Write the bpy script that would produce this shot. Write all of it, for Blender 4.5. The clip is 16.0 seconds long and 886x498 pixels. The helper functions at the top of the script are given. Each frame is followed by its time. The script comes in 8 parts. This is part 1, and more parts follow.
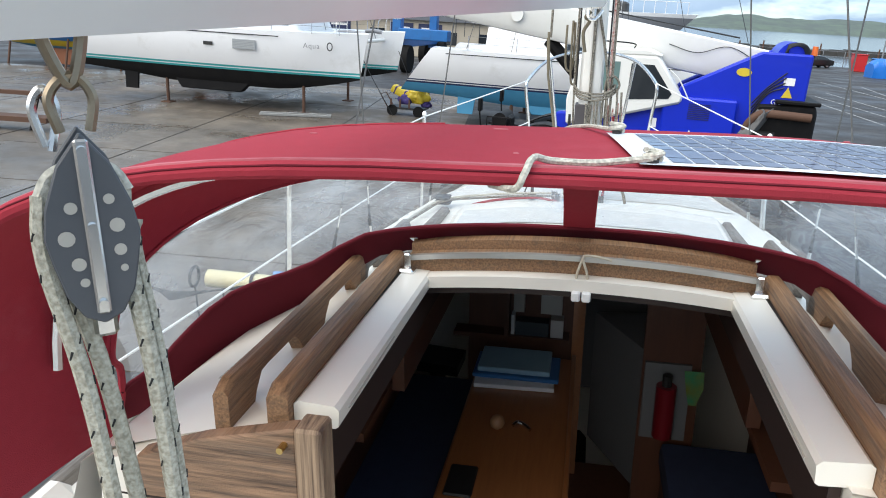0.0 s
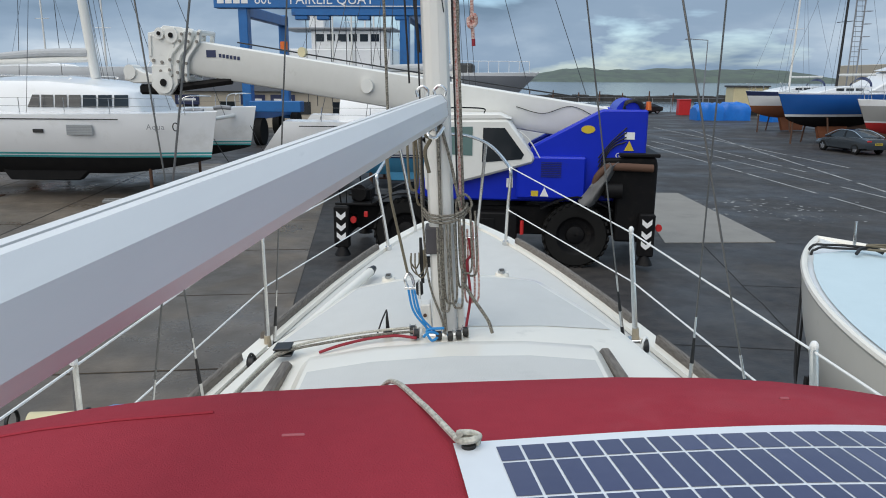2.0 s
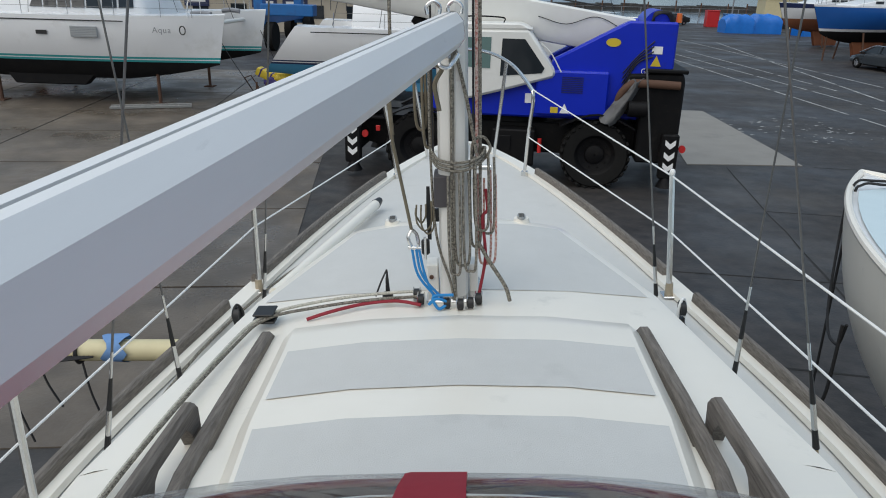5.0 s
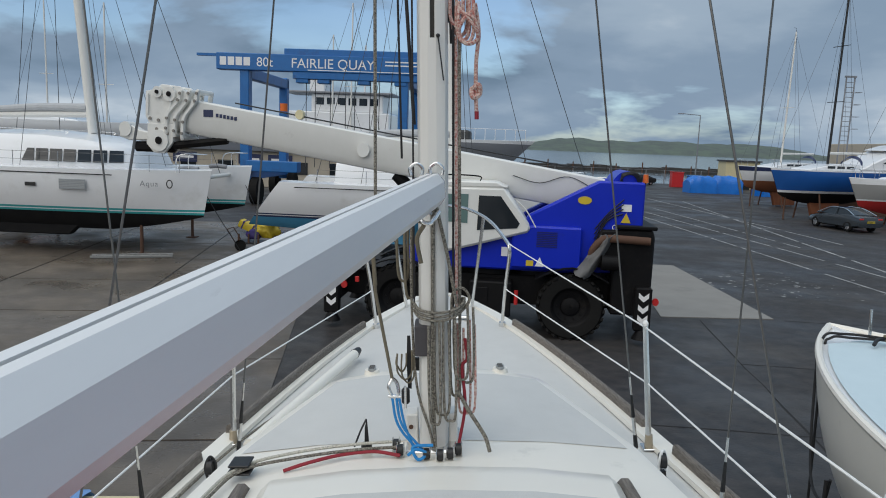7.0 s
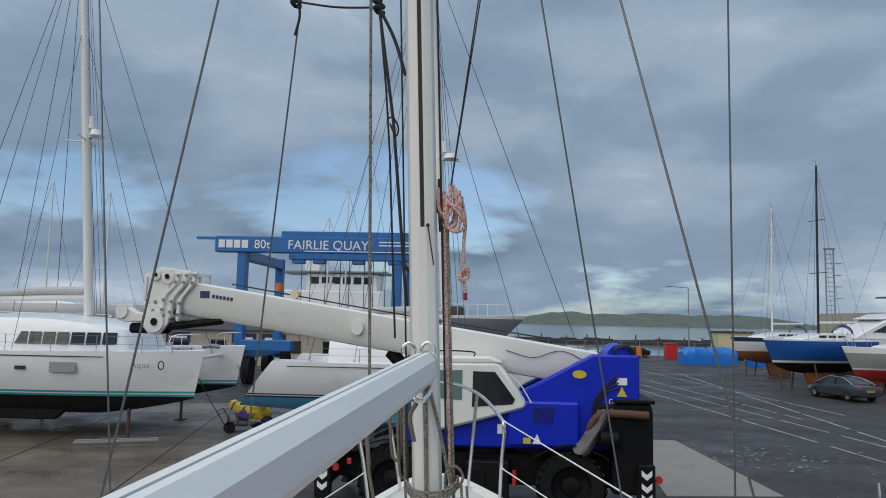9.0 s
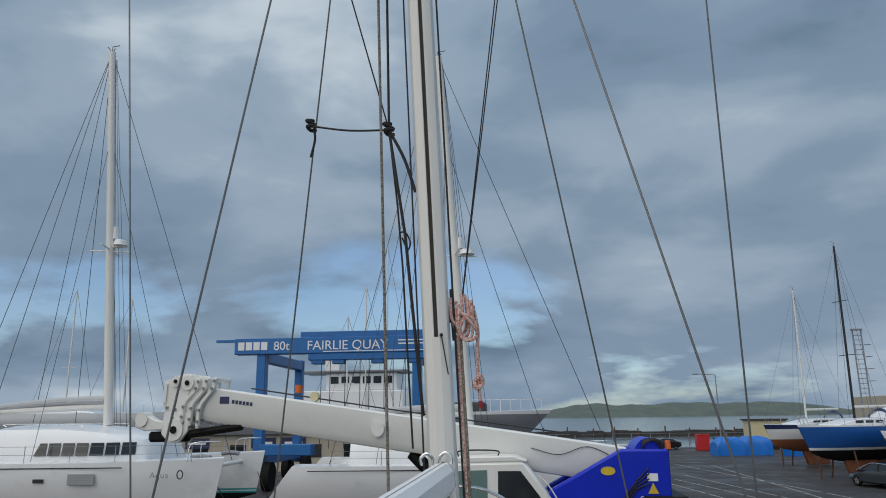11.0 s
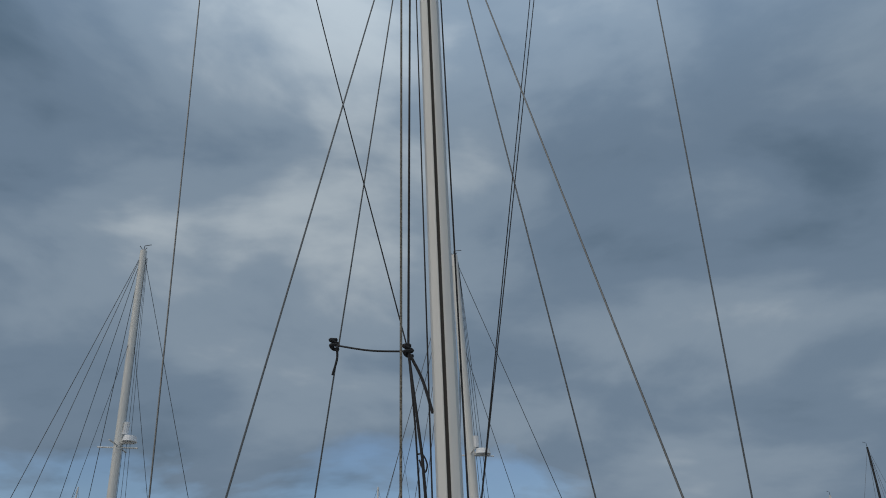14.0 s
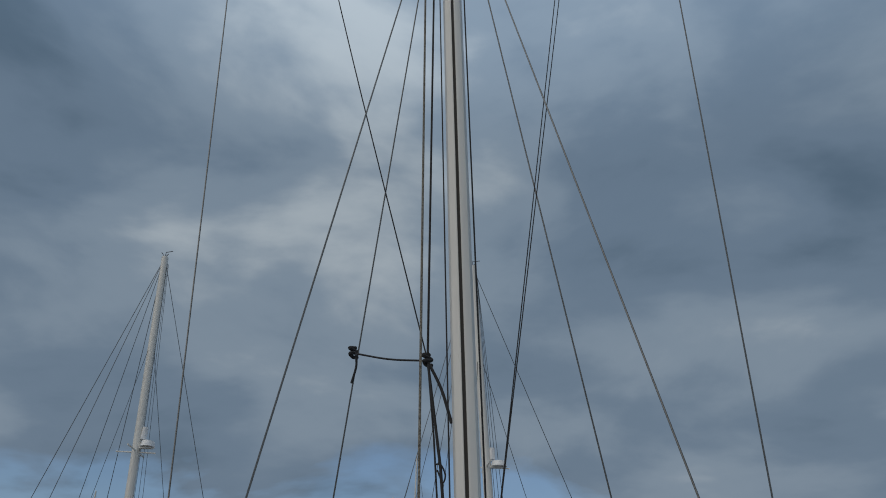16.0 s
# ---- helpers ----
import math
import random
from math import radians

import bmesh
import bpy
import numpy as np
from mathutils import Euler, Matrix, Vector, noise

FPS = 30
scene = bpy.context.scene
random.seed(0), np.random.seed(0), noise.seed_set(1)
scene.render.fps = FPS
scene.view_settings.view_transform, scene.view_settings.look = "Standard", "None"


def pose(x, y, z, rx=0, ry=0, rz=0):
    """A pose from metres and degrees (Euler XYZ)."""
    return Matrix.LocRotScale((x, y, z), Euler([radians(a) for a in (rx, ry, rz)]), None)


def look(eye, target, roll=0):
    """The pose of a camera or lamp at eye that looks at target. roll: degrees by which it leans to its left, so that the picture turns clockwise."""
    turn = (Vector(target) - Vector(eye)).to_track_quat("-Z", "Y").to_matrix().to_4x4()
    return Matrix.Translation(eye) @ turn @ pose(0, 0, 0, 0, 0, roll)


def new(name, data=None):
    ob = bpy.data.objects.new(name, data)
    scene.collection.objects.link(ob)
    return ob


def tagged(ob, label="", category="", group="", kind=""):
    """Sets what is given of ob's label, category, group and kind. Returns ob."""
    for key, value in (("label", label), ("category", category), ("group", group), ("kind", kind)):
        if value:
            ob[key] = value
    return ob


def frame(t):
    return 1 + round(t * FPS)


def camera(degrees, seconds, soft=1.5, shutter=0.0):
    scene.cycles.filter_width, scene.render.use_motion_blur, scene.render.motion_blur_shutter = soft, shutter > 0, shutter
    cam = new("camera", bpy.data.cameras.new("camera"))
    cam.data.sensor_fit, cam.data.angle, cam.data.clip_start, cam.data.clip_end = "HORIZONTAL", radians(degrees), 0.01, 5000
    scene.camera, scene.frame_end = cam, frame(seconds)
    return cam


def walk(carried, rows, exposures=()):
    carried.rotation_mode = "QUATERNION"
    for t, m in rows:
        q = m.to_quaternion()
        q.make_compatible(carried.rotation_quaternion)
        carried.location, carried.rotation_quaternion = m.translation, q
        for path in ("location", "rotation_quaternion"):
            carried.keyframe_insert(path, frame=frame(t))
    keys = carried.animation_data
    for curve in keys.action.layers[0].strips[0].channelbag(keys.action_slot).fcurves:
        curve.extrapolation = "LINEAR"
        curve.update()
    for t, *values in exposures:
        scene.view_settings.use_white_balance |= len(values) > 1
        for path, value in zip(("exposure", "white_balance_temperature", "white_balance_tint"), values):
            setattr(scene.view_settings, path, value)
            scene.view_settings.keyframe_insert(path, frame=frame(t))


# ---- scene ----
cam = camera(63.1, 16.0, 1.0)
PATH = [
    (0, (0.159, -2.995, 4.211), (-0.248, -1.14, 3.582), 3.4),
    (0.5, (0.192, -2.924, 4.257), (-0.039, -1.01, 3.723), 2.9),
    (1, (0.221, -2.797, 4.307), (0.114, -0.872, 3.776), 3.1),
    (1.5, (0.237, -2.661, 4.354), (0.135, -0.723, 3.871), 1.2),
    (2, (0.167, -2.518, 4.392), (0.096, -0.573, 3.933), 0.4),
    (2.5, (0.115, -2.37, 4.415), (0.076, -0.424, 3.954), -0.4),
    (3, (0.155, -2.222, 4.425), (0.089, -0.281, 3.95), 0.0),
    (3.5, (0.182, -2.102, 4.418), (0.074, -0.204, 3.797), 0.8),
    (3.7, (0.181, -2.083, 4.412), (0.073, -0.217, 3.702), 0.9),
    (5.8, (0.147, -2.112, 4.418), (0.051, -0.218, 3.784), 1.7),
    (6, (0.151, -2.122, 4.42), (0.059, -0.215, 3.825), 1.7),
    (6.5, (0.155, -2.128, 4.424), (0.08, -0.186, 3.953), 1.8),
    (7, (0.15, -2.151, 4.424), (0.094, -0.173, 4.137), 2.2),
    (7.5, (0.156, -2.177, 4.423), (0.114, -0.183, 4.282), 2.5),
    (8, (0.159, -2.193, 4.432), (0.121, -0.194, 4.388), 2.4),
    (8.5, (0.158, -2.205, 4.433), (0.117, -0.208, 4.519), 2.0),
    (9, (0.16, -2.251, 4.436), (0.107, -0.261, 4.633), 1.2),
    (9.5, (0.161, -2.263, 4.45), (0.093, -0.285, 4.735), 0.5),
    (10, (0.172, -2.295, 4.464), (0.091, -0.338, 4.867), -0.2),
    (12.5, (0.185, -2.358, 4.481), (0.067, -0.426, 4.987), -0.5),
    (13, (0.186, -2.39, 4.491), (0.065, -0.49, 5.103), -0.1),
    (13.5, (0.185, -2.451, 4.501), (0.06, -0.606, 5.262), 0.2),
    (14, (0.186, -2.485, 4.527), (0.057, -0.73, 5.478), -0.0),
    (14.5, (0.192, -2.535, 4.55), (0.054, -0.874, 5.656), -0.1),
    (15, (0.187, -2.558, 4.556), (0.042, -0.973, 5.768), 0.2),
    (15.5, (0.186, -2.548, 4.543), (0.023, -0.935, 5.714), 1.2),
    (16, (0.176, -2.48, 4.525), (-0.003, -0.743, 5.501), 1.6),
]
EXPOSURE = [(0.0, 1.52), (0.5, 1.40), (1.0, 1.26), (1.5, 1.02), (2.0, 0.68), (3.5, 0.57), (6.0, 0.44), (7.0, 0.40), (8.0, 0.38), (9.0, 0.38), (10.0, 0.34), (12.5, 0.10), (14.0, -0.2), (15.0, -0.37), (16.0, -0.32)]
walk(cam, [(t, look(eye, target, roll)) for t, eye, target, roll in PATH], EXPOSURE)

# ---- world and light ----
SUN_EL, SUN_AZ = 48.0, 215.0          # degrees; the azimuth runs clockwise from +y
world = bpy.data.worlds.new("sky")
scene.world = world
world.use_nodes = True
wn, wl = world.node_tree.nodes, world.node_tree.links
wn.clear()


def wnode(kind, **sets):
    n = wn.new(kind)
    for k, v in sets.items():
        n.inputs[k].default_value = v
    return n


def wmath(op, a, b=None, clamp=False):
    n = wn.new("ShaderNodeMath")
    n.operation, n.use_clamp = op, clamp
    for i, v in enumerate((a, b)):
        if v is None:
            continue
        if isinstance(v, (int, float)):
            n.inputs[i].default_value = v
        else:
            wl.new(v, n.inputs[i])
    return n.outputs[0]


sky = wn.new("ShaderNodeTexSky")
sky.sky_type, sky.sun_disc = "NISHITA", False
sky.sun_elevation, sky.sun_rotation = radians(SUN_EL), radians(SUN_AZ)
tc = wn.new("ShaderNodeTexCoord")
sep = wn.new("ShaderNodeSeparateXYZ")
wl.new(tc.outputs["Generated"], sep.inputs[0])
up = wmath("MAXIMUM", sep.outputs[2], 0.0)
den = wmath("ADD", up, 0.26)
flat = wn.new("ShaderNodeCombineXYZ")
wl.new(wmath("DIVIDE", sep.outputs[0], den), flat.inputs[0])
wl.new(wmath("DIVIDE", sep.outputs[1], den), flat.inputs[1])
flat.inputs[2].default_value = 3.7


def cloud_noise(scale, detail, rough, dist=0.0):
    n = wnode("ShaderNodeTexNoise", Scale=scale, Detail=detail, Roughness=rough, Distortion=dist)
    wl.new(flat.outputs[0], n.inputs["Vector"])
    return n.outputs[0]


def wramp(fac, stops):
    r = wn.new("ShaderNodeValToRGB")
    r.color_ramp.interpolation = "EASE"
    while len(r.color_ramp.elements) < len(stops):
        r.color_ramp.elements.new(0.5)
    for e, (p, c) in zip(r.color_ramp.elements, stops):
        e.position, e.color = p, (*c, 1)
    wl.new(fac, r.inputs[0])
    return r.outputs[0]


cover = cloud_noise(1.0, 6, 0.52, 0.25)
big = cloud_noise(0.95, 7, 0.5, 0.1)
lump = wnode("ShaderNodeTexNoise", Scale=3.1, Detail=8, Roughness=0.48, Distortion=0.25)
tall_map = wn.new("ShaderNodeMapping")
tall_map.inputs["Location"].default_value = (2.3, 0.4, 1.7)
tall_map.inputs["Scale"].default_value = (1.0, 1.0, 2.2)
wl.new(tc.outputs["Generated"], tall_map.inputs[0])
wl.new(tall_map.outputs[0], lump.inputs["Vector"])
body = wmath("ADD", wmath("MULTIPLY", big, 0.5), wmath("MULTIPLY", lump.outputs[0], 0.5))
cloud = wramp(body, [(0.37, (0.135, 0.195, 0.265)), (0.46, (0.205, 0.274, 0.36)), (0.54, (0.29, 0.36, 0.44)), (0.64, (0.54, 0.59, 0.63))])
blue = wn.new("ShaderNodeMix")
blue.data_type, blue.blend_type = "RGBA", "MULTIPLY"
blue.inputs["Factor"].default_value = 1.0
wl.new(sky.outputs[0], blue.inputs["A"])
blue.inputs["B"].default_value = (0.092, 0.105, 0.118, 1)
# the gaps open towards the horizon
gap_at = wmath("SUBTRACT", 0.408, wmath("MULTIPLY", up, 0.26))
hole = wn.new("ShaderNodeMapRange")
wl.new(cover, hole.inputs["Value"])
wl.new(gap_at, hole.inputs["From Min"])
hole.inputs["To Min"].default_value = 0.36
wl.new(wmath("ADD", gap_at, 0.07), hole.inputs["From Max"])
mix = wn.new("ShaderNodeMix")
mix.data_type = "RGBA"
wl.new(hole.outputs[0], mix.inputs["Factor"])
wl.new(blue.outputs["Result"], mix.inputs["A"])
high = wramp(up, [(0.0, (0.86, 0.88, 0.90)), (0.30, (0.85, 0.88, 0.90)), (0.56, (0.78, 0.83, 0.87)), (0.76, (1.05, 1.13, 1.20)), (1.0, (1.55, 1.64, 1.70))])
tall = wn.new("ShaderNodeMix")
tall.data_type, tall.blend_type = "RGBA", "MULTIPLY"
tall.inputs["Factor"].default_value = 1.0
wl.new(cloud, tall.inputs["A"])
wl.new(high, tall.inputs["B"])
wl.new(tall.outputs["Result"], mix.inputs["B"])
bg = wnode("ShaderNodeBackground", Strength=1.0)
wl.new(mix.outputs["Result"], bg.inputs["Color"])
wout = wn.new("ShaderNodeOutputWorld")
wl.new(bg.outputs[0], wout.inputs["Surface"])

sun_data = bpy.data.lights.new("sun", "SUN")
sun_data.energy, sun_data.angle, sun_data.color = 1.4, radians(80), (1.0, 0.90, 0.77)
sun = new("sun", sun_data)
_d = Vector((math.sin(radians(SUN_AZ)) * math.cos(radians(SUN_EL)), math.cos(radians(SUN_AZ)) * math.cos(radians(SUN_EL)), math.sin(radians(SUN_EL))))
sun.matrix_basis = look(_d * 50, (0, 0, 0))

# ---- materials ----
MATS = {}


def mat(name, color, rough=0.5, metal=0.0, second=None, scale=6.0, detail=6.0, amount=0.5, bump=0.0, bump_scale=60.0,
        spec=0.5, coat=0.0, stretch=(1, 1, 1), rough2=None, dirt=None, dirt_scale=2.0, dirt_at=(0.55, 0.75), vary=0.0):
    """A painted, woven or cast surface: two tones in noise, stains at a larger scale, fine relief."""
    if name in MATS:
        return MATS[name]
    m = bpy.data.materials.new(name)
    m.use_nodes = True
    n, l = m.node_tree.nodes, m.node_tree.links
    p = n["Principled BSDF"]
    p.inputs["Roughness"].default_value, p.inputs["Metallic"].default_value = rough, metal
    p.inputs["Specular IOR Level"].default_value, p.inputs["Coat Weight"].default_value = spec, coat
    co = n.new("ShaderNodeTexCoord")
    mp = n.new("ShaderNodeMapping")
    mp.inputs["Scale"].default_value = stretch
    l.new(co.outputs["Object"], mp.inputs[0])

    def tex(sc, de, ro=0.6):
        t = n.new("ShaderNodeTexNoise")
        t.inputs["Scale"].default_value, t.inputs["Detail"].default_value, t.inputs["Roughness"].default_value = sc, de, ro
        l.new(mp.outputs[0], t.inputs["Vector"])
        return t.outputs[0]

    def blend(fac, a, b):
        x = n.new("ShaderNodeMix")
        x.data_type = "RGBA"
        l.new(fac, x.inputs["Factor"])
        for k, v in (("A", a), ("B", b)):
            if isinstance(v, tuple):
                x.inputs[k].default_value = (*v, 1)
            else:
                l.new(v, x.inputs[k])
        return x.outputs["Result"]

    def ranged(v, a, b, to=1.0):
        r = n.new("ShaderNodeMapRange")
        r.inputs["From Min"].default_value, r.inputs["From Max"].default_value, r.inputs["To Max"].default_value = a, b, to
        l.new(v, r.inputs["Value"])
        return r.outputs[0]

    second = second or tuple(c * 0.85 for c in color)
    col = blend(ranged(tex(scale, detail), 0.35, 0.7, amount), color, second)
    if dirt:
        col = blend(ranged(tex(dirt_scale, 8, 0.65), *dirt_at, 0.8), col, dirt)
    if vary:
        oi = n.new("ShaderNodeObjectInfo")
        h = n.new("ShaderNodeHueSaturation")
        l.new(col, h.inputs["Color"])
        r = n.new("ShaderNodeMapRange")
        r.inputs["To Min"].default_value, r.inputs["To Max"].default_value = 1 - vary, 1 + vary
        l.new(oi.outputs["Random"], r.inputs["Value"])
        l.new(r.outputs[0], h.inputs["Value"])
        col = h.outputs[0]
    l.new(col, p.inputs["Base Color"])
    if rough2 is not None:
        r = n.new("ShaderNodeMapRange")
        r.inputs["From Min"].default_value, r.inputs["From Max"].default_value = 0.4, 0.62
        r.inputs["To Min"].default_value, r.inputs["To Max"].default_value = rough, rough2
        l.new(tex(dirt_scale * 1.3, 6), r.inputs["Value"])
        l.new(r.outputs[0], p.inputs["Roughness"])
    if bump:
        b = n.new("ShaderNodeBump")
        b.inputs["Strength"].default_value, b.inputs["Distance"].default_value = bump, 0.01
        l.new(tex(bump_scale, 4), b.inputs["Height"])
        l.new(b.outputs[0], p.inputs["Normal"])
    MATS[name] = m
    return m


def glass(name, tint=(0.9, 0.95, 0.95), rough=0.02, opacity=0.0, haze=(0.8, 0.8, 0.8), ripple=0.0):
    """Thin clear sheet: lets light straight through, with a gloss on top and some haze."""
    m = bpy.data.materials.new(name)
    m.use_nodes = True
    n, l = m.node_tree.nodes, m.node_tree.links
    n.clear()
    o, tr, gl, df = (n.new(k) for k in ("ShaderNodeOutputMaterial", "ShaderNodeBsdfTransparent", "ShaderNodeBsdfGlossy", "ShaderNodeBsdfTranslucent"))
    tr.inputs[0].default_value = (*tint, 1)
    gl.inputs["Roughness"].default_value = rough
    wv, bp = n.new("ShaderNodeTexNoise"), n.new("ShaderNodeBump")
    wv.inputs["Scale"].default_value, wv.inputs["Detail"].default_value, wv.inputs["Distortion"].default_value = 4.0, 3.0, 1.2
    bp.inputs["Strength"].default_value, bp.inputs["Distance"].default_value = ripple, 0.05
    l.new(wv.outputs[0], bp.inputs["Height"])
    l.new(bp.outputs[0], gl.inputs["Normal"])
    df.inputs[0].default_value = (*haze, 1)
    fr, m1, m2 = n.new("ShaderNodeMath"), n.new("ShaderNodeMixShader"), n.new("ShaderNodeMixShader")
    lw = n.new("ShaderNodeLayerWeight")
    lw.inputs[0].default_value = 0.35
    fr.operation = "MULTIPLY"
    fr.inputs[1].default_value = 0.35
    l.new(lw.outputs["Facing"], fr.inputs[0])
    no, rg, co = n.new("ShaderNodeTexNoise"), n.new("ShaderNodeMapRange"), n.new("ShaderNodeTexCoord")
    no.inputs["Scale"].default_value, no.inputs["Detail"].default_value = 5, 5
    l.new(co.outputs["Object"], no.inputs["Vector"])
    rg.inputs["From Min"].default_value, rg.inputs["From Max"].default_value, rg.inputs["To Max"].default_value = 0.35, 0.75, opacity * 2
    l.new(no.outputs[0], rg.inputs["Value"])
    l.new(rg.outputs[0], m1.inputs[0])
    l.new(tr.outputs[0], m1.inputs[1])
    l.new(df.outputs[0], m1.inputs[2])
    l.new(fr.outputs[0], m2.inputs[0])
    l.new(m1.outputs[0], m2.inputs[1])
    l.new(gl.outputs[0], m2.inputs[2])
    l.new(m2.outputs[0], o.inputs[0])
    MATS[name] = m
    return m


GEL = mat("gelcoat", (0.84, 0.80, 0.715), 0.3, second=(0.77, 0.735, 0.655), scale=3, dirt=(0.52, 0.50, 0.44), dirt_scale=5, dirt_at=(0.62, 0.85), coat=0.2)
GRIP = mat("deck_grip", (0.60, 0.595, 0.57), 0.65, second=(0.55, 0.545, 0.52), scale=9, bump=0.25, bump_scale=400, dirt=(0.42, 0.42, 0.40), dirt_scale=4, dirt_at=(0.62, 0.9))
ALU = mat("painted_spar", (0.74, 0.73, 0.69), 0.35, second=(0.66, 0.65, 0.61), scale=8, stretch=(3, 3, 0.4), dirt=(0.36, 0.34, 0.30), dirt_scale=9, dirt_at=(0.66, 0.85))
BOOM = mat("white_boom", (0.76, 0.76, 0.755), 0.38, second=(0.69, 0.69, 0.69), scale=4, stretch=(4, 0.6, 4), dirt=(0.4, 0.4, 0.4), dirt_scale=6, dirt_at=(0.66, 0.85))
STEEL = mat("stainless", (0.75, 0.75, 0.74), 0.22, 1.0, scale=30)
WIRE = mat("wire", (0.17, 0.17, 0.165), 0.4, 0.7, second=(0.12, 0.12, 0.12), scale=60)
WIRE_DARK = mat("dark_wire", (0.06, 0.065, 0.07), 0.5, 0.3, scale=60)
LINE_WHITE = mat("white_line", (0.82, 0.82, 0.80), 0.5, scale=40)
BLACK = mat("black_plastic", (0.010, 0.010, 0.011), 0.45, second=(0.02, 0.02, 0.02), scale=20)
RED_CANVAS = mat("red_canvas", (0.40, 0.035, 0.055), 0.8, second=(0.33, 0.027, 0.045), scale=40, bump=0.35, bump_scale=500, dirt=(0.45, 0.10, 0.12), dirt_scale=3, dirt_at=(0.6, 0.85), spec=0.3)
TEAK_GREY = mat("weathered_teak", (0.22, 0.195, 0.17), 0.75, second=(0.085, 0.072, 0.062), scale=14, amount=0.9, stretch=(12, 0.7, 12), bump=0.5, bump_scale=60)
TEAK = mat("oiled_teak", (0.36, 0.205, 0.105), 0.55, second=(0.14, 0.075, 0.038), scale=9, amount=1.0, stretch=(22, 0.8, 22), bump=0.4, bump_scale=40, dirt=(0.12, 0.085, 0.06), dirt_scale=2.5, dirt_at=(0.52, 0.75))
TEAK_PLY = mat("grained_teak_panel", (0.33, 0.20, 0.12), 0.6, second=(0.05, 0.03, 0.02), scale=5, amount=1.0, stretch=(1.2, 1, 26), bump=0.4, bump_scale=30, dirt=(0.13, 0.10, 0.075), dirt_scale=2, dirt_at=(0.5, 0.75))
TEAK_UP = mat("grained_teak_trim", (0.40, 0.28, 0.18), 0.6, second=(0.10, 0.06, 0.04), scale=6, amount=1.0, stretch=(30, 3, 0.8), bump=0.4, bump_scale=30)
CRANE_BLUE = mat("crane_blue", (0.004, 0.022, 0.46), 0.38, second=(0.003, 0.018, 0.40), scale=2, spec=0.3, coat=0.1, dirt=(0.02, 0.03, 0.2), dirt_scale=3, dirt_at=(0.6, 0.9))
CRANE_WHITE = mat("crane_white", (0.74, 0.74, 0.71), 0.3, second=(0.68, 0.68, 0.64), scale=3, dirt=(0.42, 0.40, 0.36), dirt_scale=2.5, dirt_at=(0.62, 0.9))
CRANE_BLACK = mat("crane_black", (0.007, 0.007, 0.008), 0.5, second=(0.012, 0.011, 0.010), scale=5, dirt=(0.024, 0.021, 0.019), dirt_scale=4, spec=0.12)
RUBBER = mat("tyre_rubber", (0.012, 0.012, 0.012), 0.85, second=(0.018, 0.017, 0.016), scale=8, spec=0.12)
LIFT_BLUE = mat("lift_blue", (0.015, 0.14, 0.40), 0.4, second=(0.012, 0.11, 0.33), scale=2, dirt=(0.03, 0.08, 0.2), dirt_scale=1.5)
HULL_WHITE = mat("hull_white", (0.78, 0.79, 0.80), 0.22, second=(0.73, 0.74, 0.75), scale=0.8, coat=0.3, dirt=(0.6, 0.6, 0.58), dirt_scale=0.7)
HULL_BLACK = mat("antifoul_black", (0.009, 0.009, 0.010), 0.8, second=(0.018, 0.017, 0.016), scale=2, spec=0.15)
HULL_TEAL = mat("teal_stripe", (0.03, 0.32, 0.34), 0.4)
HULL_BLUE = mat("antifoul_blue", (0.05, 0.24, 0.42), 0.6, second=(0.08, 0.30, 0.46), scale=2)
NAVY = mat("navy_stripe", (0.02, 0.03, 0.09), 0.4)
ROYAL = mat("royal_blue_hull", (0.015, 0.10, 0.36), 0.25, second=(0.012, 0.08, 0.30), scale=0.8)
RED_ANTI = mat("red_antifoul", (0.42, 0.02, 0.02), 0.6, second=(0.34, 0.02, 0.02), scale=1)
BROWN_ANTI = mat("brown_antifoul", (0.25, 0.09, 0.04), 0.7, second=(0.18, 0.06, 0.03), scale=1)
GREY_HULL = mat("grey_hull", (0.22, 0.23, 0.25), 0.4, second=(0.18, 0.19, 0.21), scale=0.6)
DARK_GLASS = mat("dark_window", (0.02, 0.025, 0.03), 0.06, scale=1, spec=0.6)
RUST = mat("rusty_steel", (0.10, 0.05, 0.03), 0.8, second=(0.08, 0.04, 0.025), scale=6)
TARP = mat("blue_tarp", (0.01, 0.16, 0.58), 0.35, second=(0.01, 0.12, 0.46), scale=3, bump=0.3, bump_scale=6)
YELLOW = mat("yellow_paint", (0.62, 0.46, 0.03), 0.45, second=(0.5, 0.36, 0.03), scale=4)
CREAM = mat("cream_paint", (0.62, 0.55, 0.34), 0.5, second=(0.52, 0.46, 0.28), scale=5)
WALL_PALE = mat("pale_wall", (0.45, 0.40, 0.32), 0.8, second=(0.38, 0.34, 0.28), scale=1)
ROOF = mat("dark_roof", (0.05, 0.05, 0.055), 0.7, scale=2)
CAR = mat("grey_car_paint", (0.055, 0.065, 0.075), 0.2, 0.4, scale=2, coat=0.6)
RED = mat("red_paint", (0.5, 0.02, 0.02), 0.4, scale=3)
ORANGE = mat("orange_beacon", (0.75, 0.16, 0.02), 0.3, scale=3)
VINYL = glass("clear_vinyl", (0.93, 0.95, 0.96), 0.08, 0.24, (0.75, 0.78, 0.8), 0.8)
WINDOW = glass("window_glass", (0.5, 0.58, 0.58), 0.02, 0.03)

